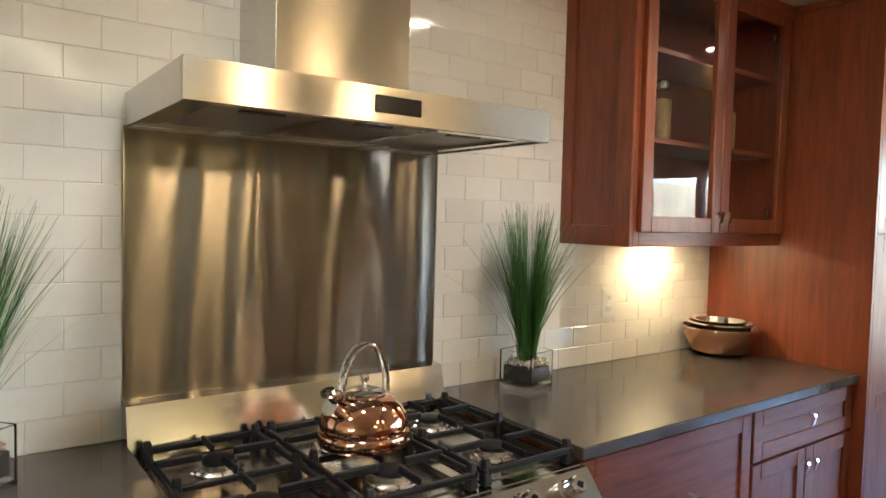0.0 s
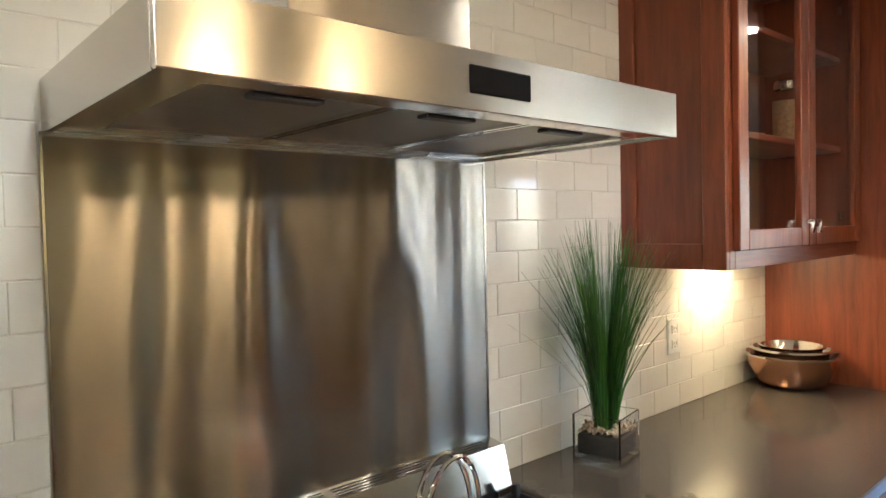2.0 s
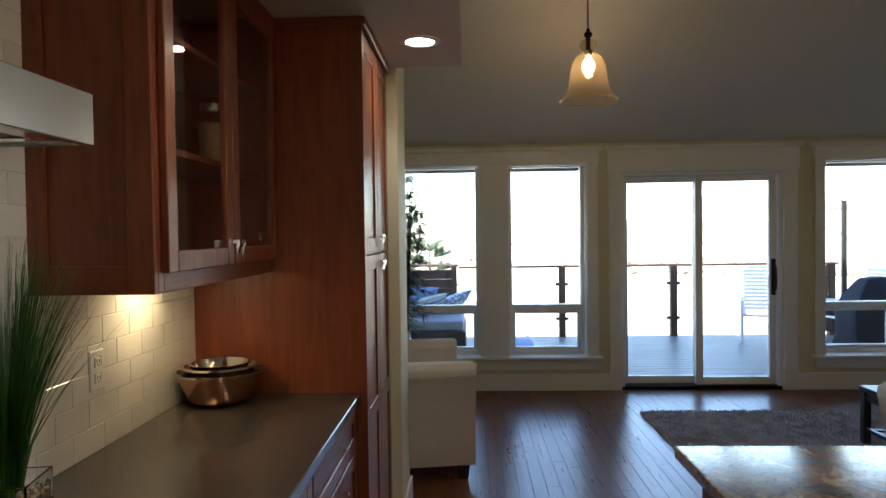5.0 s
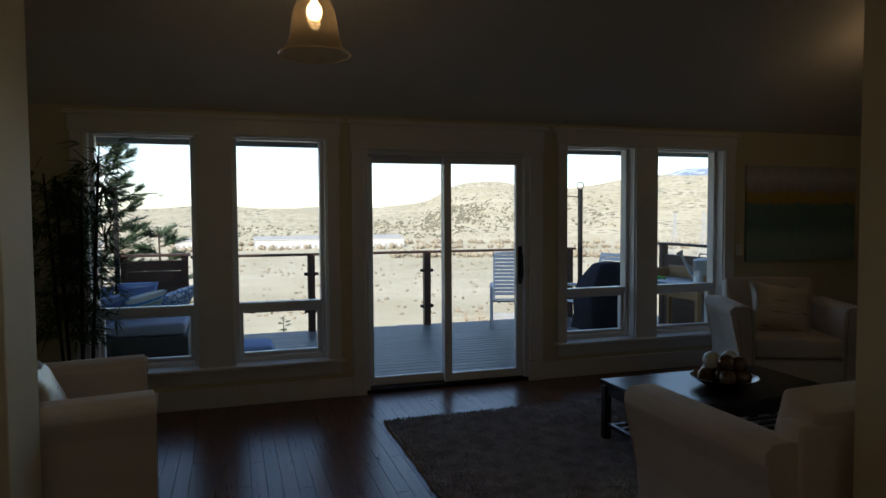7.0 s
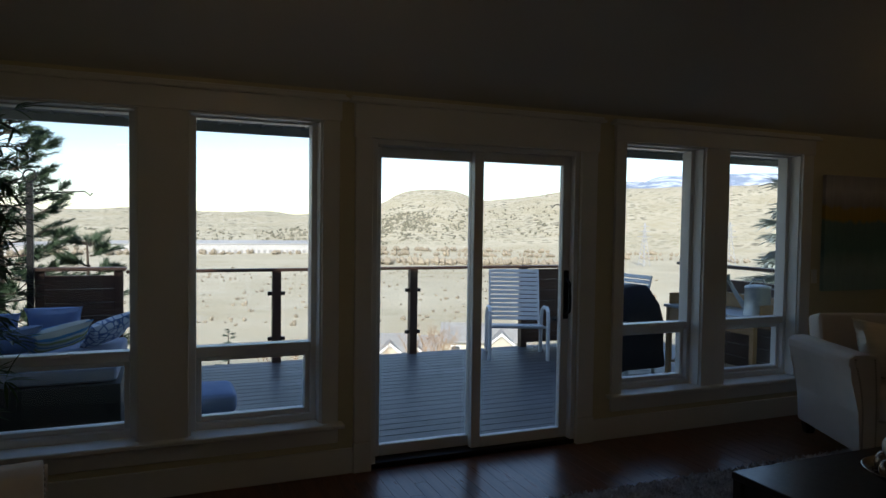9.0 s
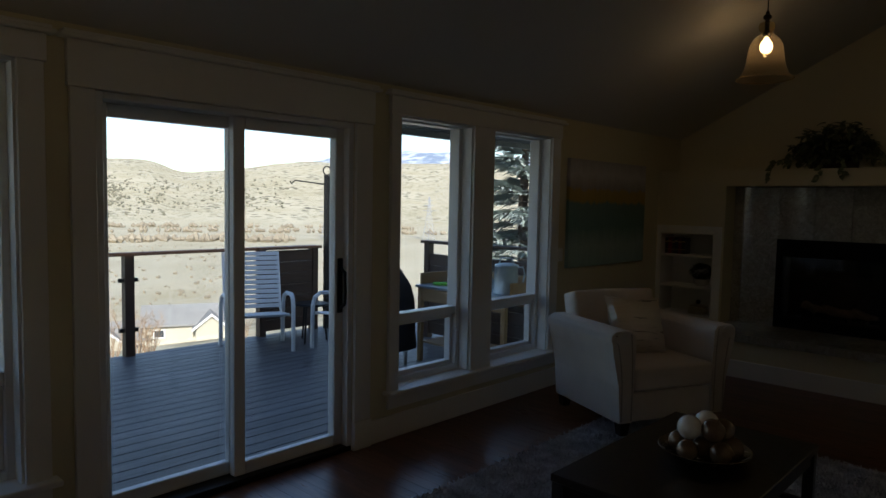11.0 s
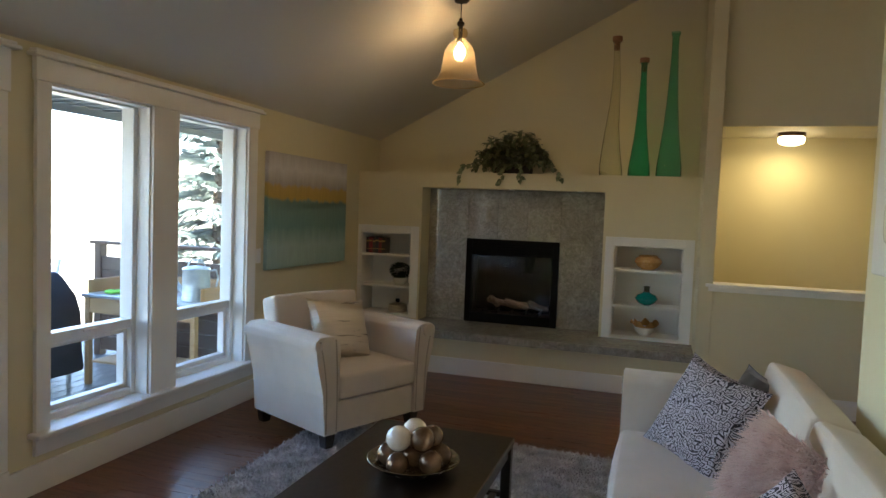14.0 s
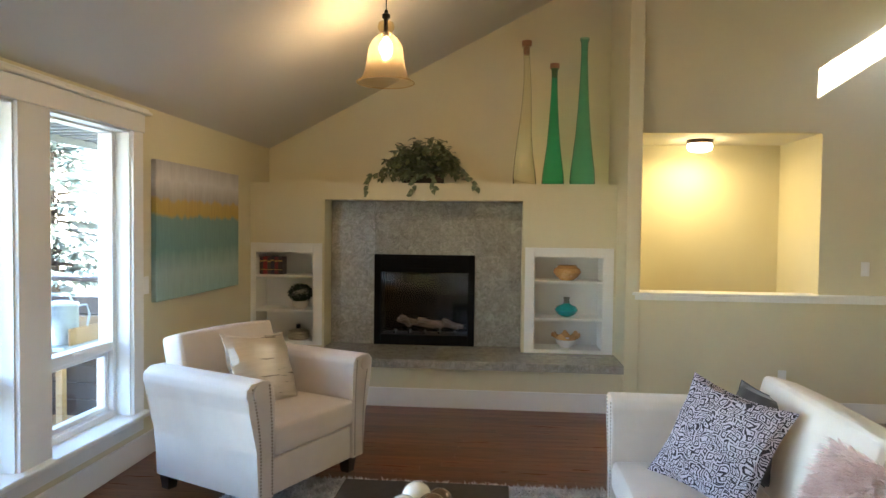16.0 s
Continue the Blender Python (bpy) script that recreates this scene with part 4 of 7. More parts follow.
# ---- outside ----
DECK_Z, RAIL_X = -0.10, 10.7
def land():
    """Dry grass with patches of earth, dark shrubs on the hills and snow with painted bluish shadows on the high far
    ridge.
    """
    m, t, p = nodes("dry_grassland")
    v = coords(t)
    broad = add(t, "ShaderNodeTexNoise", Scale=0.012, Detail=6.0, Roughness=0.6)
    streak = add(t, "ShaderNodeTexNoise", Scale=0.12, Detail=5.0, Roughness=0.65)
    shrub = add(t, "ShaderNodeTexNoise", Scale=0.09, Detail=4.0, Roughness=0.8)
    grove = add(t, "ShaderNodeTexNoise", Scale=0.0045, Detail=3.0)
    t.links.new(coords(t, (1, 0.35, 1)), streak.inputs["Vector"])
    for n in (broad, shrub, grove):
        t.links.new(v, n.inputs["Vector"])
    c = mixc(t, ramp(t, broad.outputs[0], 0.35, 0.65), (0.44, 0.38, 0.25), (0.60, 0.54, 0.40))
    c = mixc(t, ramp(t, streak.outputs[0], 0.4, 0.7), c, (0.52, 0.48, 0.36))
    both = t.nodes.new("ShaderNodeMath")
    both.operation = "MULTIPLY"
    t.links.new(ramp(t, shrub.outputs[0], 0.53, 0.60), both.inputs[0])
    t.links.new(ramp(t, grove.outputs[0], 0.44, 0.56), both.inputs[1])
    g = t.nodes.new("ShaderNodeNewGeometry")
    sp = t.nodes.new("ShaderNodeSeparateXYZ")
    t.links.new(g.outputs["Position"], sp.inputs[0])
    hill = t.nodes.new("ShaderNodeMath")
    hill.operation = "MULTIPLY"
    t.links.new(both.outputs[0], hill.inputs[0])
    t.links.new(ramp(t, sp.outputs["Z"], -37.0, -28.0), hill.inputs[1])
    c = mixc(t, hill.outputs[0], c, (0.30, 0.27, 0.18))
    dots = add(t, "ShaderNodeTexVoronoi", Scale=0.055)
    t.links.new(v, dots.inputs["Vector"])
    few = t.nodes.new("ShaderNodeMath")
    few.operation = "MULTIPLY"
    t.links.new(ramp(t, dots.outputs["Distance"], 0.42, 0.25), few.inputs[0])
    t.links.new(ramp(t, broad.outputs[0], 0.42, 0.60), few.inputs[1])
    high = t.nodes.new("ShaderNodeMath")
    high.operation = "MULTIPLY"
    t.links.new(few.outputs[0], high.inputs[0])
    t.links.new(ramp(t, sp.outputs["Z"], -36.0, -20.0), high.inputs[1])
    c = mixc(t, high.outputs[0], c, (0.10, 0.10, 0.07))
    sn = t.nodes.new("ShaderNodeMath")
    sn.operation = "MULTIPLY_ADD"
    t.links.new(shrub.outputs[0], sn.inputs[0])
    sn.inputs[1].default_value = 90
    t.links.new(sp.outputs["Z"], sn.inputs[2])
    # dark blue streaks paint the shadows into the snow colour
    c = mixc(t, ramp(t, sn.outputs[0], 205, 235), c, mixc(t, ramp(t, broad.outputs[0], 0.46, 0.56), (0.28, 0.34, 0.44), (0.66, 0.71, 0.80)))
    t.links.new(c, p.inputs["Base Color"])
    p.inputs["Roughness"].default_value = 0.95
    p.inputs["Specular IOR Level"].default_value = 0.1
    return m


LAND = land()
DECKWOOD = wood("weathered_deck_board", (0.085, 0.085, 0.092), (0.12, 0.118, 0.125), (0.05, 0.05, 0.055), grain=(9, 0.8, 9), rough=0.45, coat=0.0, vary=0.2)
RAILWOOD = wood("stained_rail_wood", (0.045, 0.022, 0.013), (0.07, 0.034, 0.019), (0.025, 0.012, 0.007), grain=(10, 1.0, 10), rough=0.5, coat=0.0)


def height(x, y):
    """The slope below the house, the valley floor and the hills beyond it."""
    r = math.hypot(x, y)
    a = math.degrees(math.atan2(y, x))
    d = min(1, max(0.0, (x - 11.4) / 200))
    z = -0.6 - 37.4 * d ** 0.8
    if x < 11.4:
        z = -0.6
    if r > 900 and x > 0:
        n = noise.fractal((x * 0.0026, y * 0.0026, 3), 1.0, 2.0, 6)
        k = min(1, (r - 1000) / 900)
        k = max(0, k) ** 1.3
        mesa = 1 / (1 + math.exp((abs(a + 20.8) - 3.3) * 1.5))
        right = 1 / (1 + math.exp((abs(a + 45) - 17) * 0.40))
        skirt = 1 / (1 + math.exp((abs(a + 21) - 7) * 0.8))
        z += k * (64 + 52 * mesa + 22 * skirt + 88 * right + 16 * n * (1 - 0.7 * mesa))
        if r > 3000:
            far = 1 / (1 + math.exp((abs(a + 46) - 10) * 0.45))
            z += min(1, (r - 3000) / 900) * (10 + 165 * far + 60 * abs(noise.fractal((x * 0.0016, y * 0.0016, 9), 1.0, 2.0, 6)) * (0.4 + far))
    return z


bm = bmesh.new()
rs = [0.0] + [11.4 + 2.2 * i for i in range(28)] + [80 * 1.052 ** i for i in range(1, 79)]
As = [-math.pi + 2 * math.pi * i / 480 for i in range(480)]
rings = []
for r in rs[1:]:
    rings.append([bm.verts.new((r * math.cos(a), r * math.sin(a), height(r * math.cos(a), r * math.sin(a)) - (0.2 if r < 12 else 0))) for a in As])
for p, q in zip(rings, rings[1:]):
    for i in range(480):
        j = (i + 1) % 480
        bm.faces.new((p[i], p[j], q[j], q[i]))
c = bm.verts.new((0, 0, -0.8))
for i in range(480):
    bm.faces.new((c, rings[0][(i + 1) % 480], rings[0][i]))
structure("ground", bm, LAND, "dry pale grass valley rising to bare hills", 180)

structure("deck_frame", boxes((XO, RAIL_X + 0.06, -6.0, 2.6, DECK_Z - 0.25, DECK_Z - 0.03)), RAILWOOD, "dark deck framing")
SOFFIT = surf("ribbed_soffit", (0.22, 0.24, 0.26), (0.28, 0.30, 0.32), 3, 60, 0.6, 0.1)
eave = structure("eave", boxes((XO, 7.75, -7.3, 2.6, 2.275, 2.31), (7.75, 7.79, -7.3, 2.6, 2.215, 2.40)), SOFFIT, "grey ribbed roof overhang with a fascia board")
for i in range(66):
    part("rib", boxes((XO, 7.75, -7.2 + i * 0.15, -7.17 + i * 0.15, 2.262, 2.275), bev=0.003), SOFFIT, eave)
rl = thing("deck_railing", "dark stained deck railing with clear glass panels", "railing")
part("top_rail", boxes((RAIL_X - 0.06, RAIL_X + 0.06, -3.77, 1.09, 0.985, 1.02), bev=0.005), RAILWOOD, rl)
for y in (-0.52, -2.24):
    p = part("post", boxes((RAIL_X - 0.05, RAIL_X + 0.05, y - 0.05, y + 0.05, DECK_Z, 0.985), bev=0.004), RAILWOOD, rl)
    for z in (0.16, 0.70):
        for s in (-1, 1):
            part("clip", boxes((RAIL_X - 0.02, RAIL_X + 0.02, y + s * 0.05, y + s * 0.1, z, z + 0.045), bev=0.004), BLACK, p)
for y0, y1 in ((-0.44, 1.08), (-2.16, -0.60), (-3.76, -2.32)):
    p = part("pane", boxes((RAIL_X - 0.004, RAIL_X + 0.004, y0, y1, 0.0, 0.95)), GLASS, rl)
    p.visible_shadow = False

# ---- living room furniture ----
LEG = DARKWOOD


def cushion(bm, w, h, t, m, n=14, corner=0.12):
    """A stuffed cushion in its own x-z plane, thick in y, with drawn-out corners."""
    grid = {}
    for s in (-1, 1):
        for i in range(n + 1):
            for j in range(n + 1):
                u, v = 2 * i / n - 1, 2 * j / n - 1
                edge = i in (0, n) or j in (0, n)
                if edge and s == 1:
                    grid[s, i, j] = grid[-1, i, j]
                    continue
                k = 1 - corner * (1 - abs(u) ** 2) * abs(v) ** 2
                k2 = 1 - corner * (1 - abs(v) ** 2) * abs(u) ** 2
                d = t / 2 * ((1 - u * u) * (1 - v * v)) ** 0.38
                wr = 0.012 * noise.noise((u * 2.3 + w * 7, v * 2.3 + h * 5, s * 3))
                grid[s, i, j] = bm.verts.new(m @ Vector((u * k2 * w / 2, s * (d + (wr if not edge else 0)), v * k * h / 2)))
        for i in range(n):
            for j in range(n):
                q = [grid[s, i, j], grid[s, i + 1, j], grid[s, i + 1, j + 1], grid[s, i, j + 1]]
                if len(set(q)) == 4:
                    bm.faces.new(q if s < 0 else q[::-1])
    return bm


def piping(w, h, m, corner=0.12, n=14, r=0.004):
    pts = []
    for a, b in ((-1, 0), (0, 1), (1, 0), (0, -1)):
        for i in range(n):
            tt = 2 * i / n - 1
            u, v = (a, tt) if a == -1 else (tt, b) if b == 1 else (a, -tt) if a == 1 else (-tt, b)
            k = 1 - corner * (1 - u * u) * v * v
            k2 = 1 - corner * (1 - v * v) * u * u
            pts.append(m @ Vector((u * k2 * w / 2, 0, v * k * h / 2)))
    return tube(bmesh.new(), pts, r, 6, close=True)


ARM = [(-0.055, 0.10), (0.055, 0.10), (0.07, 0.36), (0.11, 0.58), (0.145, 0.67), (0.142, 0.715), (0.105, 0.742), (0.03, 0.745), (-0.03, 0.735), (-0.055, 0.70), (-0.06, 0.6)]


def arm_mesh(x, s, y0, y1):
    bm = prism(bmesh.new(), [(x + s * a, z) for a, z in ARM], y0, y1)
    bmesh.ops.bevel(bm, geom=[e for e in bm.edges], offset=0.012, segments=2, affect="EDGES", profile=0.6)
    return bm


def nail_rows(x, s, y):
    bm = bmesh.new()
    for side in (0.0, 1.0):
        for i in range(34):
            z = 0.125 + i * 0.0178
            half = 0.045 + 0.02 * max(0, (z - 0.35) / 0.35) ** 1.5
            lean = 0.036 * max(0, (z - 0.3) / 0.4) ** 2
            cx = x + s * (lean + (half if side else -half * 0.85))
            bmesh.ops.create_icosphere(bm, subdivisions=1, radius=0.0072, matrix=pose(cx, y, z) @ Matrix.Diagonal((1, 0.6, 1, 1)))
    return bm


NAIL = surf("aged_nail", (0.30, 0.25, 0.20), (0.40, 0.35, 0.28), 9, 50, 0.35, 0.0, 0.9)


def tapered_leg(x, y, top, parent):
    bm = bmesh.new()
    box(bm, x - 0.042, x + 0.042, y - 0.042, y + 0.042, 0, top, 0.004)
    for v in bm.verts:
        if v.co.z < top / 2:
            v.co.x = x + (v.co.x - x) * 0.72
            v.co.y = y + (v.co.y - y) * 0.72
    return part("leg", bm, LEG, parent, "dark tapered wooden leg")


def armchair(m, label, parts_seed=1):
    c = thing("armchair", label, "armchair", m, group="cream armchairs")
    for s in (-1, 1):
        a = part("arm", arm_mesh(s * 0.40, s, -0.44, 0.38), FABRIC, c)
        tagged(part("nailhead_trim", nail_rows(s * 0.40, s, -0.4425), NAIL, a, "two rows of aged nailheads"), kind="stuff")
        part("arm_roll", tube(bmesh.new(), [(s * 0.46, -0.442, 0.69), (s * 0.46, -0.452, 0.69)], 0.045, 18), FABRIC, a)
    part("seat_base", soft_box(bmesh.new(), -0.345, 0.345, -0.425, 0.36, 0.10, 0.306, 0.02), FABRIC, c)
    part("seat_cushion", soft_box(bmesh.new(), -0.340, 0.340, -0.45, 0.22, 0.318, 0.478, 0.03, 0.012), FABRIC, c)
    bm = soft_box(bmesh.new(), -0.375, 0.375, 0.0, 0.17, 0.0, 0.50, 0.03, 0.014)
    bmesh.ops.transform(bm, matrix=pose(0, 0.15, 0.44, -15), verts=bm.verts)
    part("back_cushion", bm, FABRIC, c)
    bm = boxes((-0.43, 0.43, 0.0, 0.10, 0.0, 0.64), bev=0.03, seg=3)
    bmesh.ops.transform(bm, matrix=pose(0, 0.31, 0.10, -8), verts=bm.verts)
    part("back_frame", bm, FABRIC, c)
    for x in (-0.38, 0.38):
        for y in (-0.37, 0.36):
            tapered_leg(x, y, 0.105, c)
    return c


armchair(pose(5.745, -4.04, 0.03, 0, 0, -114.8), "cream upholstered armchair with flared nailhead arms beside the windows")
armchair(pose(4.70, 1.40, 0.0, 0, 0, 9), "cream upholstered armchair with flared arms beside the cabinet wall end")
SHINE = surf("champagne_fabric", (0.60, 0.53, 0.44), (0.74, 0.67, 0.58), 3, 14, 0.30, 0.6, 0.5, stretch=(1, 1, 12), sheen=0.2, dist=0.006)


def scatter_pillow(w, h, t, m, material, label, name="throw_pillow"):
    p = thing(name, label, "pillow", m)
    part("cover", cushion(bmesh.new(), w, h, t, Matrix.Identity(4), 18), material, p)
    part("piping", piping(w, h, Matrix.Identity(4)), material, p)
    return p


M1 = pose(5.745, -4.04, 0.03, 0, 0, -114.8)
scatter_pillow(0.52, 0.46, 0.17, M1 @ pose(0.0, 0.0, 0.68, -24, 6, 0), SHINE, "shiny champagne ribbed throw pillow on the armchair")
M2 = pose(4.70, 1.40, 0.0, 0, 0, 9)
scatter_pillow(0.44, 0.40, 0.15, M2 @ pose(0.0, 0.02, 0.65, -24), SHINE, "shiny champagne ribbed throw pillow on the armchair")


def sofa():
    """Faces +x; its back stands towards the wall end."""
    L = 2.42
    s = thing("sofa", "cream upholstered sofa with flared arms and loose cushions", "sofa", pose(3.27, -2.41, 0.0, 0, 0, 90))
    for k in (-1, 1):
        a = part("arm", arm_mesh(k * (L / 2 - 0.11), k, -0.46, 0.40), FABRIC, s)
        tagged(part("nailhead_trim", nail_rows(k * (L / 2 - 0.11), k, -0.4625), NAIL, a, "two rows of aged nailheads"), kind="stuff")
    part("seat_base", soft_box(bmesh.new(), -L / 2 + 0.15, L / 2 - 0.15, -0.43, 0.38, 0.10, 0.29, 0.02), FABRIC, s)
    part("back_frame", boxes((-L / 2 + 0.1, L / 2 - 0.1, 0.30, 0.42, 0.10, 0.80), bev=0.03, seg=3), FABRIC, s)
    w = (L - 0.33) / 2
    for i in range(2):
        x = -L / 2 + 0.165 + i * w
        part("seat_cushion", soft_box(bmesh.new(), x + 0.003, x + w - 0.003, -0.46, 0.2, 0.29, 0.44, 0.04, 0.02), FABRIC, s)
        bm = soft_box(bmesh.new(), x + 0.005, x + w - 0.005, 0.0, 0.18, 0.0, 0.48, 0.035, 0.018)
        bmesh.ops.transform(bm, matrix=pose(0, 0.14, 0.43, -14), verts=bm.verts)
        part("back_cushion", bm, FABRIC, s)
    for x in (-L / 2 + 0.1, L / 2 - 0.1):
        for y in (-0.38, 0.36):
            tapered_leg(x, y, 0.105, s)
    return s


sofa()


def fret_fabric():
    """Dark fret lines over a pale lilac ground."""
    m, t, p = nodes("fret_pattern_fabric")
    sep, flat = t.nodes.new("ShaderNodeSeparateXYZ"), t.nodes.new("ShaderNodeCombineXYZ")
    bend = add(t, "ShaderNodeTexNoise", Scale=0.9, Detail=1.0)
    mv_ = t.nodes.new("ShaderNodeVectorMath")
    mv_.operation = "MULTIPLY_ADD"
    v0 = coords(t, (17, 17, 17))
    t.links.new(v0, bend.inputs["Vector"])
    t.links.new(bend.outputs["Color"], mv_.inputs[0])
    mv_.inputs[1].default_value = (1.1, 1.1, 1.1)
    t.links.new(v0, mv_.inputs[2])
    t.links.new(mv_.outputs[0], sep.inputs[0])
    t.links.new(sep.outputs["X"], flat.inputs["X"])
    t.links.new(sep.outputs["Z"], flat.inputs["Y"])
    spot = t.nodes.new("ShaderNodeTexVoronoi")
    spot.voronoi_dimensions, spot.distance = "2D", "CHEBYCHEV"
    spot.inputs["Randomness"].default_value = 0.75
    spot.inputs["Scale"].default_value = 1.9
    t.links.new(flat.outputs[0], spot.inputs["Vector"])
    ring = t.nodes.new("ShaderNodeMath")
    ring.operation = "PINGPONG"
    t.links.new(spot.outputs["Distance"], ring.inputs[0])
    ring.inputs[1].default_value = 0.16
    b = mixc(t, ramp(t, ring.outputs[0], 0.065, 0.09), (0.02, 0.016, 0.024), (0.50, 0.45, 0.50))
    t.links.new(b, p.inputs["Base Color"])
    p.inputs["Roughness"].default_value = 0.85
    fine = add(t, "ShaderNodeTexNoise", Scale=500.0)
    bp = add(t, "ShaderNodeBump", Strength=0.4, Distance=0.001)
    t.links.new(fine.outputs[0], bp.inputs["Height"])
    t.links.new(bp.outputs[0], p.inputs["Normal"])
    return m


FRET = fret_fabric()
VELVET = surf("charcoal_velvet", (0.03, 0.03, 0.032), (0.05, 0.05, 0.052), 4, 200, 0.7, 0.2, sheen=0.5)
PINK = surf("pink_fur", (0.68, 0.46, 0.43), (0.93, 0.80, 0.76), 14, 120, 0.9, 0.2, sheen=0.4)
scatter_pillow(0.50, 0.50, 0.16, pose(3.34, -3.06, 0.665, -28, 9, 128), FRET, "grey and lilac fret-patterned throw pillow on the sofa")
scatter_pillow(0.44, 0.42, 0.13, pose(3.10, -3.26, 0.65, -24, 3, 112), VELVET, "charcoal velvet throw pillow on the sofa")
scatter_pillow(0.50, 0.50, 0.15, pose(3.24, -1.74, 0.60, -46, 14, 112), FRET, "grey and lilac fret-patterned throw pillow on the sofa")
fur = thing("fur_pillow", "fluffy pink faux fur throw pillow on the sofa", "pillow", pose(3.13, -2.24, 0.65, -20, 10, 116))
part("cover", cushion(bmesh.new(), 0.39, 0.39, 0.17, Matrix.Identity(4), 14, 0.04), PINK, fur)


def strands(count, seed, place, length, width, droop):
    """Many short bent blades as one mesh; place() gives a root and a direction."""
    rnd = random.Random(seed)
    vs, fs = [], []
    for _ in range(count):
        p, d = place(rnd)
        l = length * rnd.uniform(0.6, 1.2)
        d = (d + Vector((rnd.uniform(-1, 1), rnd.uniform(-1, 1), rnd.uniform(-1, 1))) * 0.5).normalized()
        side = d.cross(Vector((rnd.uniform(-1, 1), rnd.uniform(-1, 1), rnd.uniform(-1, 1)))).normalized() * width
        mid = p + d * l * 0.55 + Vector((0, 0, -droop * 0.3 * l))
        tip = p + d * l + Vector((rnd.uniform(-1, 1) * l * 0.2, rnd.uniform(-1, 1) * l * 0.2, -droop * l))
        k = len(vs)
        vs += [tuple(p - side), tuple(p + side), tuple(mid + side * 0.8), tuple(mid - side * 0.8), tuple(tip)]
        fs += [(k, k + 1, k + 2, k + 3), (k + 3, k + 2, k + 4)]
    return vs, fs


def strand_mesh(name, data, material, parent, label=""):
    me = bpy.data.meshes.new(name)
    me.from_pydata(data[0], [], data[1])
    me.materials.append(material)
    me.shade_smooth()
    ob = new(name, me)
    ob.parent = parent
    return tagged(ob, label, kind="stuff")


def fur_root(rnd):
    u, v = rnd.uniform(-0.95, 0.95), rnd.uniform(-0.95, 0.95)
    d = 0.09 * ((1 - u * u) * (1 - v * v)) ** 0.38
    return Vector((u * 0.21, -d, v * 0.21)), Vector((u * 0.8, -0.8, v * 0.8 - 0.25))


strand_mesh("fur", strands(8000, 5, fur_root, 0.06, 0.0034, 0.3), PINK, fur, "long pink fur")

# rug
RUG = surf("grey_shag_pile", (0.26, 0.26, 0.28), (0.72, 0.72, 0.74), 9, 70, 0.95, 0.3)
rug = thing("rug", "grey shag pile rug on the wooden floor", "rug", pose(4.68, -2.32, 0.0))
part("backing", boxes((-1.2, 1.2, -1.82, 1.82, 0.0, 0.012), bev=0.004), RUG, rug)
strand_mesh("pile", strands(52000, 8, lambda r: (Vector((r.uniform(-1.2, 1.2), r.uniform(-1.82, 1.82), 0.01)), Vector((r.uniform(-0.5, 0.5), r.uniform(-0.5, 0.5), 0.9))), 0.032, 0.0045, 0.15), RUG, rug, "long grey pile")


def coffee_table():
    t = thing("coffee_table", "low espresso-stained wooden coffee table with a slatted shelf", "table", pose(4.62, -2.44, 0.03))
    X, Y, H = 0.375, 0.64, 0.40
    part("tabletop", boxes((-X, X, -Y, Y, H - 0.035, H), bev=0.004), DARKWOOD, t)
    part("apron", boxes((-X + 0.02, X - 0.02, -Y + 0.02, -Y + 0.045, H - 0.1, H - 0.035), (-X + 0.02, X - 0.02, Y - 0.045, Y - 0.02, H - 0.1, H - 0.035), (-X + 0.02, -X + 0.045, -Y + 0.045, Y - 0.045, H - 0.1, H - 0.035), (X - 0.045, X - 0.02, -Y + 0.045, Y - 0.045, H - 0.1, H - 0.035), bev=0.002), DARKWOOD, t)
    for x in (-X + 0.03, X - 0.03):
        for y in (-Y + 0.03, Y - 0.03):
            part("leg", boxes((x - 0.025, x + 0.025, y - 0.025, y + 0.025, 0, H - 0.036), bev=0.003), DARKWOOD, t)
    for y in (-Y + 0.03, Y - 0.03):
        part("stretcher", boxes((-X + 0.056, X - 0.056, y - 0.015, y + 0.015, 0.09, 0.115), bev=0.002), DARKWOOD, t)
    for i in range(7):
        x = -X + 0.09 + i * 0.0955
        part("slat", boxes((x - 0.016, x + 0.016, -Y + 0.046, Y - 0.046, 0.095, 0.11), bev=0.002), DARKWOOD, t)
    return t


coffee_table()
bw = thing("decor_bowl", "shallow hammered metal bowl on the coffee table", "bowl", pose(4.58, -2.46, 0.43))
part("dish", lathe(bmesh.new(), [(0, 0.008), (0.08, 0.01), (0.15, 0.03), (0.205, 0.062), (0.209, 0.06), (0.155, 0.022), (0.09, 0.0), (0, 0)], 48), surf("hammered_pewter", (0.32, 0.28, 0.23), (0.48, 0.43, 0.36), 30, 80, 0.25, 0.5, 1.0, dist=0.003), bw)
BRONZE = surf("bronze_lustre", (0.16, 0.10, 0.06), (0.30, 0.21, 0.14), 14, 90, 0.22, 0.1, 0.6)
PEARL = surf("capiz_shell", (0.70, 0.66, 0.58), (0.82, 0.79, 0.72), 26, 70, 0.25, 0.15, 0.0, coat=0.6)
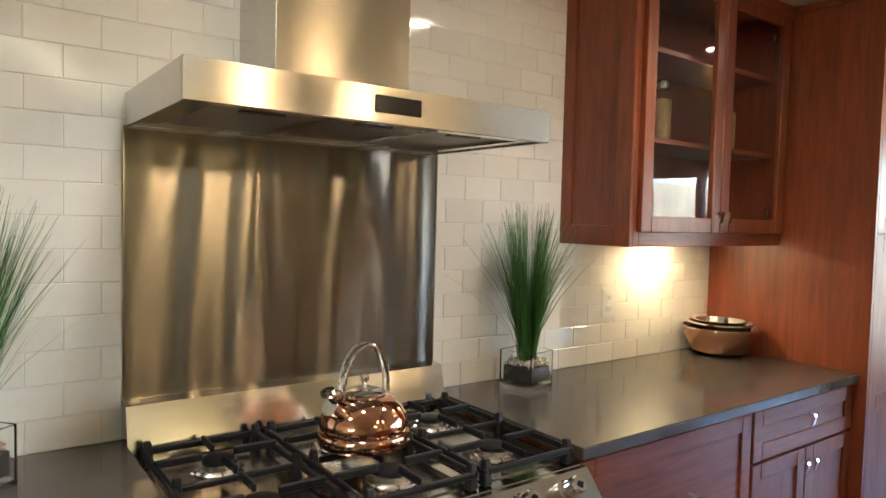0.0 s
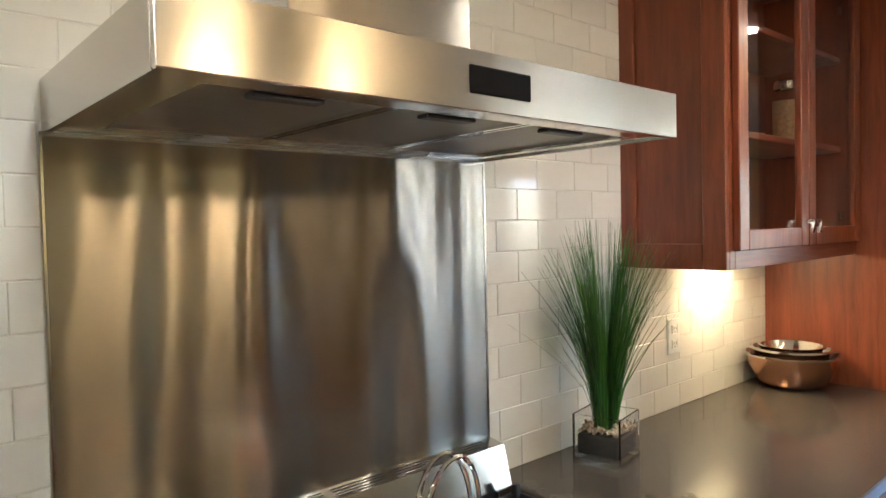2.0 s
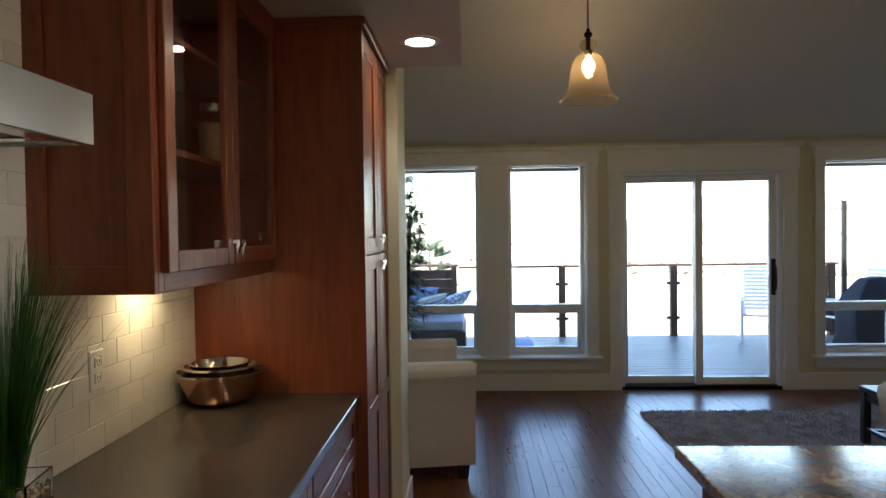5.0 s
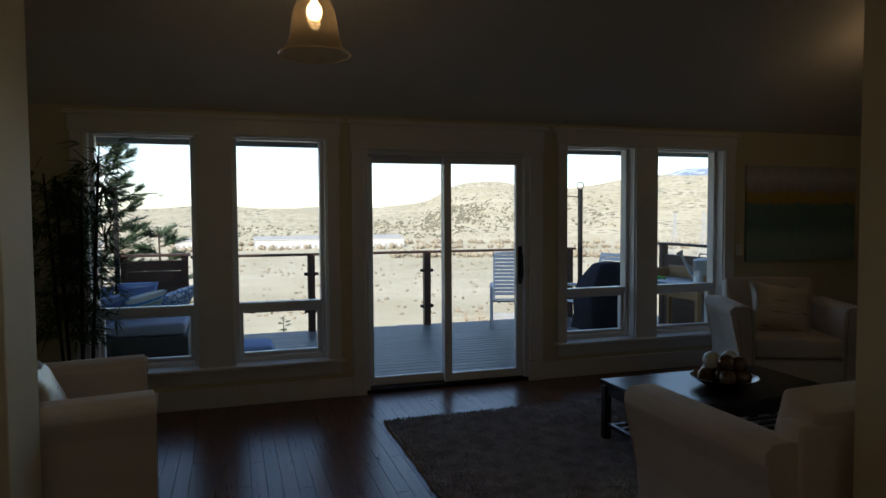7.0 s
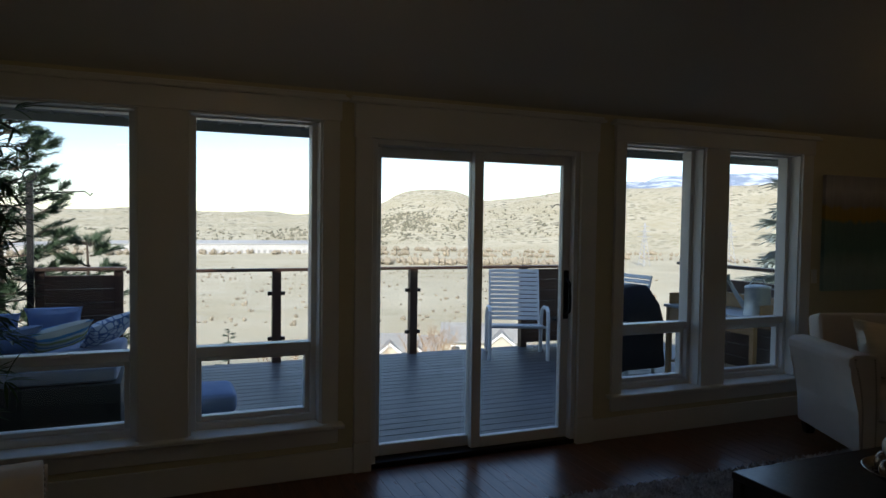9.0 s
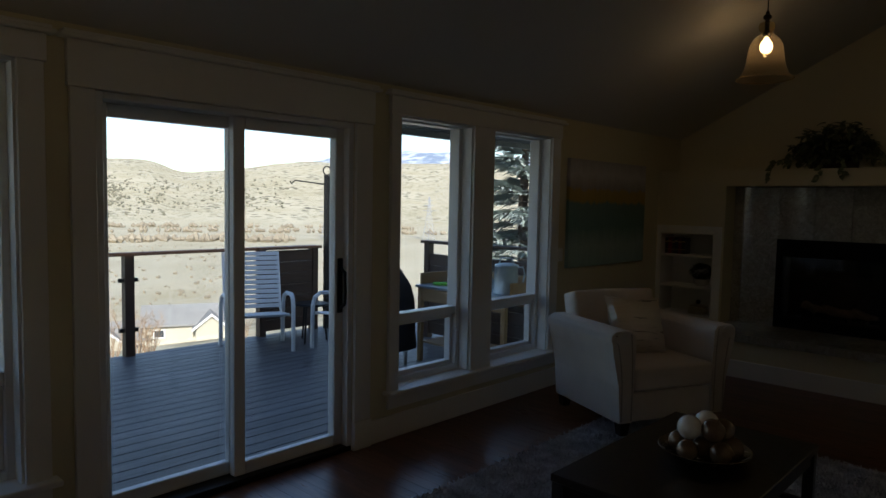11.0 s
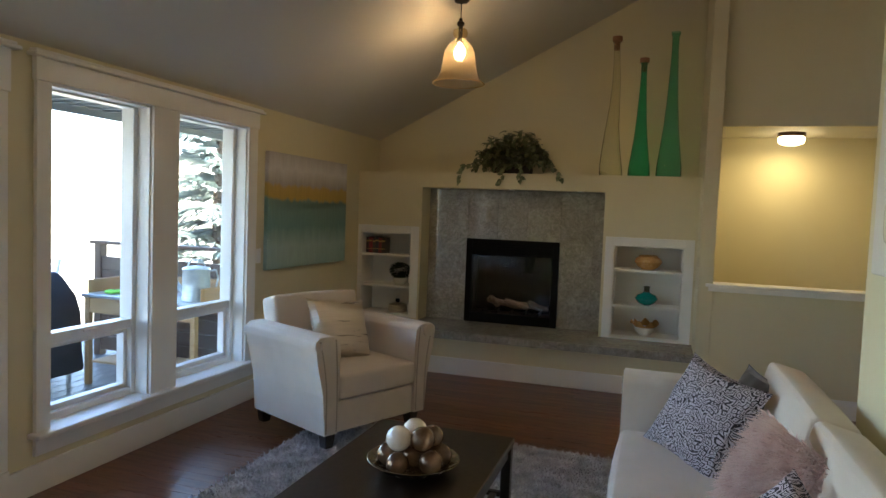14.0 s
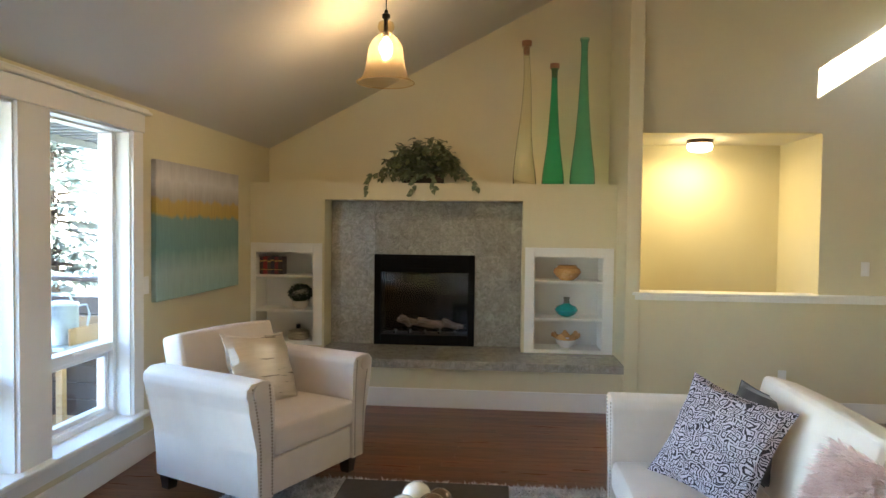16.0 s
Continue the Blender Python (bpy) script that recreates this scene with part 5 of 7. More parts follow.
for x, y, z, r, mat, lab in ((0.11, 0.03, 0.068, 0.052, BRONZE, "bronze"), (-0.1, 0.06, 0.072, 0.055, BRONZE, "bronze"), (0.03, 0.12, 0.068, 0.05, BRONZE, "bronze"), (0.02, -0.11, 0.07, 0.053, BRONZE, "bronze"),
                             (-0.11, -0.05, 0.07, 0.053, BRONZE, "bronze"), (0.12, -0.07, 0.072, 0.05, BRONZE, "bronze"), (0.0, 0.01, 0.07, 0.05, BRONZE, "bronze"), (0.05, 0.06, 0.158, 0.056, PEARL, "white"), (-0.05, 0.03, 0.157, 0.056, BRONZE, "bronze"), (0.015, -0.05, 0.165, 0.055, PEARL, "white"), (-0.07, -0.05, 0.15, 0.05, BRONZE, "bronze")):
    bm = bmesh.new()
    bmesh.ops.create_uvsphere(bm, u_segments=24, v_segments=16, radius=r, matrix=pose(4.58 + x, -2.46 + y, 0.43 + z))
    for v in bm.verts:
        v.co += 0.0012 * noise.noise_vector(v.co * 60)
    tagged(link("decor_ball", bm, mat, 60), ("pearly white shell-covered decor ball in the bowl" if mat is PEARL else "lustrous bronze decor ball in the bowl"), "decor ball", "decor balls in the bowl")


# paintings
def abstract():
    m, t, p = nodes("abstract_field_paint")
    c = t.nodes.new("ShaderNodeTexCoord")
    sp = t.nodes.new("ShaderNodeSeparateXYZ")
    t.links.new(c.outputs["Object"], sp.inputs[0])
    wob = add(t, "ShaderNodeTexNoise", Scale=9.0, Detail=5.0)
    t.links.new(coords(t, (1, 1.0, 0.35)), wob.inputs["Vector"])
    h = t.nodes.new("ShaderNodeMath")
    h.operation = "MULTIPLY_ADD"
    t.links.new(wob.outputs[0], h.inputs[0])
    h.inputs[1].default_value = 0.12
    t.links.new(sp.outputs["Z"], h.inputs[2])
    r = t.nodes.new("ShaderNodeValToRGB")
    t.links.new(ramp(t, h.outputs[0], 0.05, 1.07), r.inputs[0])
    cols = ((0.0, (0.29, 0.44, 0.43)), (0.2, (0.36, 0.50, 0.48)), (0.36, (0.16, 0.30, 0.29)), (0.58, (0.18, 0.31, 0.29)), (0.61, (0.50, 0.35, 0.08)), (0.70, (0.52, 0.37, 0.11)), (0.73, (0.42, 0.40, 0.39)), (0.85, (0.66, 0.65, 0.66)), (1.0, (0.42, 0.40, 0.42)))
    for i, (pos, col) in enumerate(cols):
        e = r.color_ramp.elements[i] if i < 2 else r.color_ramp.elements.new(pos)
        e.position = pos
        e.color = (*col, 1)
    for i, (pos, col) in enumerate(cols):
        r.color_ramp.elements[i].position, r.color_ramp.elements[i].color = pos, (*col, 1)
    streak = add(t, "ShaderNodeTexNoise", Scale=20.0, Detail=6.0)
    t.links.new(coords(t, (1, 2, 0.25)), streak.inputs["Vector"])
    t.links.new(mixc(t, 0.35, r.outputs[0], mixc(t, streak.outputs[0], (0.25, 0.25, 0.25), (0.8, 0.8, 0.8)), "OVERLAY"), p.inputs["Base Color"])
    p.inputs["Roughness"].default_value = 0.55
    b = add(t, "ShaderNodeBump", Strength=0.5, Distance=0.003)
    t.links.new(streak.outputs[0], b.inputs["Height"])
    t.links.new(b.outputs[0], p.inputs["Normal"])
    return m


pt = thing("painting", "abstract canvas of teal, gold and grey bands on the wall", "painting", pose(6.66, -5.225, 1.045))
part("canvas", boxes((0, 0.038, -0.725, 0.725, 0, 0.99), bev=0.004), abstract(), pt)
fp = thing("flower_picture", "pale framed-less canvas of a large cream flower", "painting", pose(2.782, -2.15, 1.42))
part("canvas", boxes((0, 0.035, -0.45, 0.45, 0, 0.73), bev=0.004), surf("pale_canvas", (0.62, 0.60, 0.56), (0.72, 0.70, 0.66), 3, 60, 0.7, 0.2), fp)
PETAL = surf("petal_paint", (0.52, 0.46, 0.37), (0.70, 0.65, 0.56), 7, 40, 0.7, 0.2)
PETAL_EDGE = surf("petal_outline", (0.30, 0.26, 0.22), (0.55, 0.49, 0.42), 16, 60, 0.8, 0.1)
rnd = random.Random(12)
for k, (turn, l, wide) in enumerate(((95, 0.42, 0.24), (150, 0.33, 0.22), (205, 0.36, 0.24), (262, 0.34, 0.22), (318, 0.34, 0.25), (28, 0.38, 0.25), (125, 0.26, 0.20), (235, 0.25, 0.20))):
    a0 = radians(turn)
    for nm, mat, grow, lift in (("petal_edge", PETAL_EDGE, 1.0, 0.0), ("petal", PETAL, 0.965, 0.0004)):
        wob = random.Random(k)
        bm, ring = bmesh.new(), []
        for i in range(28):
            a = i * 2 * math.pi / 28
            q = 1 + 0.05 * wob.uniform(-1, 1)
            lx, lz = (0.5 + 0.5 * math.cos(a) * q * grow) * l, wide * grow * q * math.sin(a) * (0.72 + 0.28 * math.cos(a)) * 0.6
            ring.append(bm.verts.new((0.0356 + 0.0009 * k + lift, 0.0 + lx * math.cos(a0) - lz * math.sin(a0), 0.31 + lx * math.sin(a0) + lz * math.cos(a0))))
        bm.faces.new(ring)
        bmesh.ops.triangulate(bm, faces=bm.faces)
        bmesh.ops.delete(bm, geom=[v for v in bm.verts if not -0.5 < v.co.y < 0.5], context="VERTS")
        for v in bm.verts:
            v.co.y, v.co.z = max(-0.448, min(0.448, v.co.y)), max(0.002, min(0.728, v.co.z))
        part(nm, bm, mat, fp)
bm = bmesh.new()
for k in range(34):
    rr = 0.085 * (k / 34) ** 0.5
    bmesh.ops.create_icosphere(bm, subdivisions=1, radius=rnd.uniform(0.005, 0.012), matrix=pose(0.044, rr * math.cos(k * 2.4), 0.31 + rr * math.sin(k * 2.4)) @ Matrix.Diagonal((0.15, 1, 1.4, 1)))
part("flower_heart", bm, surf("dark_heart", (0.05, 0.015, 0.012), (0.14, 0.05, 0.04), 20, 60, 0.7, 0.2), fp)

# mantel
def tinted_glass(name, tint):
    m, t, p = nodes(name)
    p.inputs["Base Color"].default_value = (*tint, 1)
    p.inputs["Transmission Weight"].default_value = 1.0
    p.inputs["Roughness"].default_value = 0.03
    p.inputs["IOR"].default_value = 1.45
    bub = add(t, "ShaderNodeTexNoise", Scale=14.0, Detail=2.0)
    t.links.new(coords(t), bub.inputs["Vector"])
    b = add(t, "ShaderNodeBump", Strength=0.25, Distance=0.01)
    t.links.new(bub.outputs[0], b.inputs["Height"])
    t.links.new(b.outputs[0], p.inputs["Normal"])
    return m


EMERALD = tinted_glass("emerald_glass", (0.25, 0.80, 0.62))
PALEGLASS = tinted_glass("pale_olive_glass", (0.95, 0.95, 0.86))
TEALG = tinted_glass("teal_glass", (0.45, 0.84, 0.74))
CORK = surf("cork", (0.22, 0.10, 0.05), (0.32, 0.17, 0.09), 20, 160, 0.8, 0.3)


def bottle_vase(x, y, h, r, glass, cork, label, lean=0):
    v = thing("bottle_vase", label, "vase", pose(x, y, 2.0), group="tall glass vases on the mantel")
    prof = [(0, 0.004), (r * 0.9, 0.004), (r, 0.02), (r * 0.98, 0.08 * h), (r * 0.80, 0.2 * h), (r * 0.60, 0.35 * h), (r * 0.45, 0.52 * h), (r * 0.34, 0.7 * h), (r * 0.27, 0.86 * h), (r * 0.27, 0.97 * h), (r * 0.36, 0.985 * h), (r * 0.36, h)]
    inner = [(a * 0.93, b) for a, b in prof[::-1]]
    bm = lathe(bmesh.new(), prof + inner[:-1] + [(0, 0.02)], 36)
    for q in bm.verts:
        q.co.x += lean * math.sin(q.co.z * 5) * 0.012
    b = part("bottle", bm, glass, v)
    b.visible_shadow = False
    if cork:
        part("stopper", lathe(bmesh.new(), [(0, h - 0.10), (r * 0.24, h - 0.10), (r * 0.25, h - 0.02), (r * 0.42, h - 0.015), (r * 0.42, h + 0.03), (0, h + 0.032)], 20), CORK, v, "brown cork stopper")
    return v


bottle_vase(4.07, -6.62, 1.36, 0.115, PALEGLASS, True, "tall pale olive glass bottle vase with a cork", 1)
bottle_vase(3.80, -6.62, 1.14, 0.108, EMERALD, True, "tall emerald glass bottle vase with a cork")
bottle_vase(3.52, -6.62, 1.41, 0.122, TEALG, False, "tall open teal glass bottle vase")
LEAF = surf("ivy_leaf", (0.012, 0.035, 0.012), (0.26, 0.30, 0.16), 34, 80, 0.45, 0.2)
STEM = surf("stem", (0.07, 0.07, 0.03), (0.11, 0.10, 0.05), 10, 60, 0.7, 0.2)


def leaf_into(vs, fs, p, d, up, l, w):
    """A pointed leaf folded on its midrib, appended to lists."""
    side = d.cross(up)
    if side.length < 1e-4:
        side = d.cross(Vector((1, 0, 0)))
    side = side.normalized() * w / 2
    n = side.cross(d).normalized()
    k = len(vs)
    mid = p + d * l * 0.45
    vs += [tuple(p), tuple(p + d * l * 0.3 + side * 0.9 + n * w * 0.15), tuple(p + d * l * 0.65 + side * 0.75 + n * w * 0.1 - n * l * 0.05), tuple(p + d * l - n * l * 0.15),
           tuple(p + d * l * 0.65 - side * 0.75 + n * w * 0.1 - n * l * 0.05), tuple(p + d * l * 0.3 - side * 0.9 + n * w * 0.15), tuple(mid - n * 0.02 * l)]
    fs += [(k, k + 1, k + 6), (k + 1, k + 2, k + 6), (k + 2, k + 3, k + 6), (k + 3, k + 4, k + 6), (k + 4, k + 5, k + 6), (k + 5, k, k + 6)]


def ivy():
    p = thing("ivy_plant", "variegated trailing ivy in a low planter on the mantel", "plant", pose(5.05, -6.52, 2.0))
    part("planter", boxes((-0.20, 0.20, -0.07, 0.07, 0.0, 0.08), bev=0.02, seg=2), surf("dark_wicker", (0.02, 0.014, 0.010), (0.04, 0.027, 0.02), 30, 90, 0.8, 0.5), p)
    rnd = random.Random(3)
    vs, fs = [], []
    vines = bmesh.new()
    for i in range(230):
        a = rnd.uniform(0, 2 * math.pi)
        rr = rnd.uniform(0.3, 1)
        x1 = 0.47 * rr * math.cos(a)
        h = 0.47 * (1 - (abs(x1) / 0.50) ** 2.2) * rnd.uniform(0.25, 1.0)
        y1 = 0.22 * rr * math.sin(a)
        if y1 > 0.05 and rnd.random() < 0.5:
            h *= 0.3
        root = Vector((x1 * 0.35, y1 * 0.2, 0.06))
        tip = Vector((x1, max(y1, -0.25), max(h, 0.03 if y1 > -0.18 else -0.12)))
        midp = (root + tip) / 2 + Vector((0, 0, 0.10))
        if i % 3 == 0:
            tube(vines, [root, midp, tip], 0.0025, 4)
        for k in range(6):
            t = rnd.uniform(0.25, 1.0)
            q = root.lerp(midp, t * 2) if t < 0.5 else midp.lerp(tip, t * 2 - 1)
            d = Vector((rnd.uniform(-1, 1), rnd.uniform(-0.6, 1.0), rnd.uniform(-0.9, 0.5))).normalized()
            leaf_into(vs, fs, q, d, Vector((0, 0, 1)), rnd.uniform(0.055, 0.095), rnd.uniform(0.04, 0.06))
    for x, dx, drop in ((-0.42, -0.14, 0.06), (0.46, 0.06, 0.12), (0.05, 0.02, 0.10), (-0.10, -0.02, 0.06)):
        pts = [Vector((x * 0.7, 0.05, 0.14)), Vector((x, 0.14, 0.08)), Vector((x + dx * 0.5, 0.20, 0.0)), Vector((x + dx, 0.21, -drop))]
        tube(vines, pts, 0.0025, 4)
        for k in range(9):
            t = k / 8 * 2.99
            q = pts[int(t)].lerp(pts[int(t) + 1], t % 1)
            d = Vector((rnd.uniform(-1, 1), rnd.uniform(0, 0.8), rnd.uniform(-1, 0))).normalized()
            leaf_into(vs, fs, q, d, Vector((0, 1, 0)), 0.07, 0.05)
    part("vines", vines, STEM, p)
    strand_mesh("leaves", (vs, fs), LEAF, p, "dark green leaves edged with cream")
    return p


ivy()


# things in the niches
def books():
    for i, (w, h, d, col) in enumerate(((0.035, 0.17, 0.13, (0.03, 0.02, 0.02)), (0.04, 0.175, 0.13, (0.16, 0.015, 0.015)), (0.035, 0.165, 0.12, (0.05, 0.04, 0.03)), (0.04, 0.18, 0.13, (0.02, 0.02, 0.03)), (0.035, 0.17, 0.13, (0.12, 0.02, 0.02)), (0.045, 0.175, 0.13, (0.03, 0.025, 0.02)))):
        x = 6.64 - sum((0.035, 0.04, 0.035, 0.04, 0.035, 0.045)[:i]) - w
        b = thing("book", "old leather-bound book with gilt bands on the shelf", "book", pose(x, -6.56, 1.108), group="books in the niche")
        cv = surf("leather", col, tuple(min(1, c * 1.7) for c in col), 12, 90, 0.5, 0.3)
        part("cover", boxes((0, 0.003, 0, d, 0, h), (w - 0.003, w, 0, d, 0, h), (0.003, w - 0.003, d - 0.004, d + 0.003, 0, h), bev=0.001), cv, b)
        part("pages", boxes((0.004, w - 0.004, 0.004, d - 0.005, 0.003, h - 0.004)), surf("paper", (0.6, 0.55, 0.42), (0.7, 0.65, 0.52), 10, 300, 0.9, 0.2), b)
        part("gilt_band", boxes((0.002, w - 0.002, d + 0.0028, d + 0.0038, h * 0.25, h * 0.28), (0.002, w - 0.002, d + 0.0028, d + 0.0038, h * 0.72, h * 0.8)), surf("gilt", (0.5, 0.36, 0.12), (0.6, 0.45, 0.18), 20, 60, 0.4, 0.1, 0.8), b)


books()
WHITEPOT = surf("white_ceramic", (0.72, 0.71, 0.67), (0.78, 0.77, 0.73), 6, 60, 0.25, 0.05)
tp = thing("topiary", "small dark boxwood ball in a white bowl", "plant", pose(6.25, -6.50, 0.775))
part("bowl", lathe(bmesh.new(), [(0, 0), (0.05, 0), (0.075, 0.03), (0.085, 0.075), (0.08, 0.075), (0.07, 0.035), (0, 0.03)], 28), WHITEPOT, tp)
rnd = random.Random(7)
vs, fs = [], []
for _ in range(700):
    d = Vector((rnd.gauss(0, 1), rnd.gauss(0, 1), rnd.gauss(0, 1))).normalized()
    leaf_into(vs, fs, Vector((0, 0, 0.15)) + Vector((d.x * 0.105, d.y * 0.105, d.z * 0.075)) * rnd.uniform(0.7, 1), d, Vector((0.2, 0.3, 1)), 0.03, 0.018)
strand_mesh("leaves", (vs, fs), surf("boxwood", (0.012, 0.025, 0.01), (0.03, 0.055, 0.02), 20, 60, 0.6, 0.1), tp)
bx = thing("trinket_box", "striped silver trinket box with a dark knob", "box", pose(6.27, -6.50, 0.472))
part("box", lathe(bmesh.new(), [(0, 0), (0.10, 0), (0.105, 0.02), (0.10, 0.03), (0.105, 0.05), (0.098, 0.062), (0.1, 0.08), (0.06, 0.095), (0, 0.1)], 32), surf("silver_band", (0.3, 0.27, 0.22), (0.6, 0.55, 0.48), 40, 90, 0.3, 0.2, 0.9, stretch=(0.2, 0.2, 3)), bx)
part("knob", boxes((-0.02, 0.02, -0.02, 0.02, 0.1, 0.145), bev=0.01, seg=2), BLACK, bx)
AMBERW = surf("ambered_wood", (0.45, 0.24, 0.08), (0.60, 0.36, 0.14), 9, 60, 0.25, 0.1, coat=0.5)
v1 = thing("squat_vase", "squat honey-coloured vase on the shelf", "vase", pose(3.66, -6.50, 1.10))
part("body", lathe(bmesh.new(), [(0, 0), (0.06, 0.0), (0.10, 0.03), (0.135, 0.075), (0.12, 0.11), (0.09, 0.128), (0.095, 0.14), (0.085, 0.14), (0.08, 0.125), (0, 0.12)], 36), AMBERW, v1)
v2 = thing("teal_vase", "flat round teal glass vase with a dark neck", "vase", pose(3.66, -6.50, 0.75))
part("body", lathe(bmesh.new(), [(0, 0), (0.045, 0), (0.09, 0.03), (0.112, 0.065), (0.09, 0.1), (0.04, 0.122), (0.03, 0.13)], 36), surf("teal_glaze", (0.005, 0.20, 0.20), (0.01, 0.30, 0.29), 8, 50, 0.1, 0.0, coat=0.8), v2)
part("neck", lathe(bmesh.new(), [(0.03, 0.13), (0.026, 0.16), (0.034, 0.185), (0.03, 0.185), (0.02, 0.16), (0, 0.15)], 24), surf("dark_neck", (0.05, 0.06, 0.04), (0.09, 0.1, 0.06), 10, 60, 0.3, 0.1), v2)
v3 = thing("ruffled_bowl", "cream bowl with a ruffled amber rim", "bowl", pose(3.66, -6.50, 0.457))
bm = lathe(bmesh.new(), [(0, 0), (0.05, 0), (0.085, 0.035), (0.10, 0.075), (0.095, 0.078), (0.08, 0.04), (0, 0.02)], 40)
part("body", bm, WHITEPOT, v3)
bm = lathe(bmesh.new(), [(0.094, 0.078), (0.11, 0.1), (0.13, 0.118), (0.127, 0.124), (0.105, 0.106), (0.09, 0.082)], 60)
for q in bm.verts:
    a = math.atan2(q.co.y, q.co.x)
    k = max(0, (q.co.z - 0.08) / 0.04)
    q.co.z += 0.022 * k * math.sin(7 * a)
    q.co.x *= 1 + 0.09 * k * math.cos(7 * a)
    q.co.y *= 1 + 0.09 * k * math.cos(7 * a)
part("ruffle", bm, AMBERW, v3, "wavy amber rim")
for nm, m, lab in (("light_switch", pose(6.698, -4.43, 1.17, 0, 0, 90), "white wall switch plate"), ("wall_outlet", pose(1.92, -5.889, 0.36), "white wall outlet plate"), ("light_switch", pose(1.25, -5.949, 1.28), "white wall switch plate")):
    o = thing(nm, lab, "switch" if "switch" in nm else "outlet", m)
    part("plate", boxes((-0.035, 0.035, -0.001 if nm != "light_switch" or m.translation.x < 5 else 0.0, 0.006, -0.06, 0.06), bev=0.003), TRIM, o)
    part("rocker", boxes((-0.016, 0.016, 0.0055, 0.0095, -0.033, 0.033), bev=0.002), VINYL, o)

# bamboo in the corner by the windows
bb = thing("bamboo_plant", "tall artificial bamboo with black canes in the corner", "plant", pose(6.33, 1.60, 0.0))
part("pot", lathe(bmesh.new(), [(0, 0), (0.13, 0), (0.16, 0.26), (0.17, 0.28), (0.15, 0.28), (0.14, 0.24), (0, 0.24)], 28), surf("dark_pot", (0.02, 0.017, 0.014), (0.04, 0.03, 0.026), 8, 60, 0.5, 0.2), bb)
rnd = random.Random(21)
vs, fs = [], []
for i in range(7):
    a = i * 0.9
    base = Vector((0.08 * math.cos(a), 0.08 * math.sin(a), 0.24))
    tip = base + Vector((0.10 * math.cos(a), 0.10 * math.sin(a), rnd.uniform(1.5, 1.85)))
    part("cane", tube(bmesh.new(), [base, base.lerp(tip, 0.5), tip], [0.012, 0.01, 0.006], 7), BLACK, bb)
    for k in range(52):
        q = base.lerp(tip, rnd.uniform(0.25, 1.0))
        out = Vector((math.cos(rnd.uniform(0, 6.3)), math.sin(rnd.uniform(0, 6.3)), 0.25)).normalized()
        e = q + out * rnd.uniform(0.06, 0.17)
        for j in range(6):
            d = (out + Vector((rnd.uniform(-0.8, 0.8), rnd.uniform(-0.8, 0.8), rnd.uniform(-0.8, 0.3)))).normalized()
            leaf_into(vs, fs, e, d, Vector((0, 0, 1)), rnd.uniform(0.10, 0.17), 0.018)
strand_mesh("leaves", (vs, fs), surf("bamboo_leaf", (0.02, 0.06, 0.012), (0.06, 0.13, 0.03), 10, 60, 0.5, 0.1), bb, "narrow green bamboo leaves")

# ---- kitchen things ----
def kettle():
    k = thing("kettle", "polished copper whistling kettle with a chrome handle", "kettle", pose(0.797, 1.625, 0.929, 0, 0, 8))
    part("body", lathe(bmesh.new(), [(0, 0), (0.095, 0), (0.108, 0.006), (0.112, 0.02), (0.108, 0.034), (0.103, 0.038), (0.106, 0.046), (0.102, 0.07), (0.088, 0.097), (0.068, 0.114), (0.048, 0.121)], 56), COPPER, k)
    part("collar", lathe(bmesh.new(), [(0.05, 0.119), (0.052, 0.124), (0.047, 0.126)], 40), CHROME, k)
    lid = part("lid", lathe(bmesh.new(), [(0.046, 0.124), (0.04, 0.131), (0.02, 0.137), (0, 0.138)], 40), CHROME, k, "chrome lid")
    part("lid_knob", lathe(bmesh.new(), [(0.006, 0.137), (0.005, 0.146), (0.010, 0.152), (0.0105, 0.162), (0.006, 0.168), (0, 0.169)], 20), CHROME, lid)
    pts = [Vector((0.0, 0.0, 0.0)) + Vector((-0.075, -0.02, 0.085)).lerp(Vector((-0.125, -0.035, 0.118)), t / 3) for t in range(4)]
    part("spout", tube(bmesh.new(), pts, [0.021, 0.019, 0.0185, 0.0195], 18), CHROME, k, "short chrome spout")
    part("whistle", lathe(bmesh.new(), [(0, 0), (0.014, 0.0), (0.018, 0.006), (0.017, 0.014), (0.008, 0.018), (0, 0.019)], 18, m=pose(-0.122, -0.03, 0.142, 0, -20)), CHROME, k)
    part("whistle_lever", tube(bmesh.new(), [(-0.105, -0.03, 0.15), (-0.085, -0.025, 0.146), (-0.07, -0.018, 0.128)], 0.003, 6), CHROME, k)
    for s in (-1, 1):
        bow = [(0.066 * math.cos(a) , s * 0.008 * (1 + 0.6 * math.sin(a)), 0.118 + 0.122 * max(0, math.sin(a)) ** 0.8) for a in [math.pi * i / 22 for i in range(23)]]
        part("handle_bow", tube(bmesh.new(), bow, 0.0042, 8), CHROME, k, "curved chrome bow")
    return k


kettle()


def blade_green():
    """Each blade has its own green, from bluish dark to yellowish."""
    m, t, p = nodes("grass_blade")
    g = t.nodes.new("ShaderNodeNewGeometry")
    t.links.new(mixc(t, g.outputs["Random Per Island"], (0.008, 0.065, 0.022), (0.10, 0.25, 0.035)), p.inputs["Base Color"])
    p.inputs["Roughness"].default_value = 0.35
    return m


BLADE = blade_green()
VASE_GLASS = tinted_glass("vase_glass", (0.97, 0.99, 0.98))


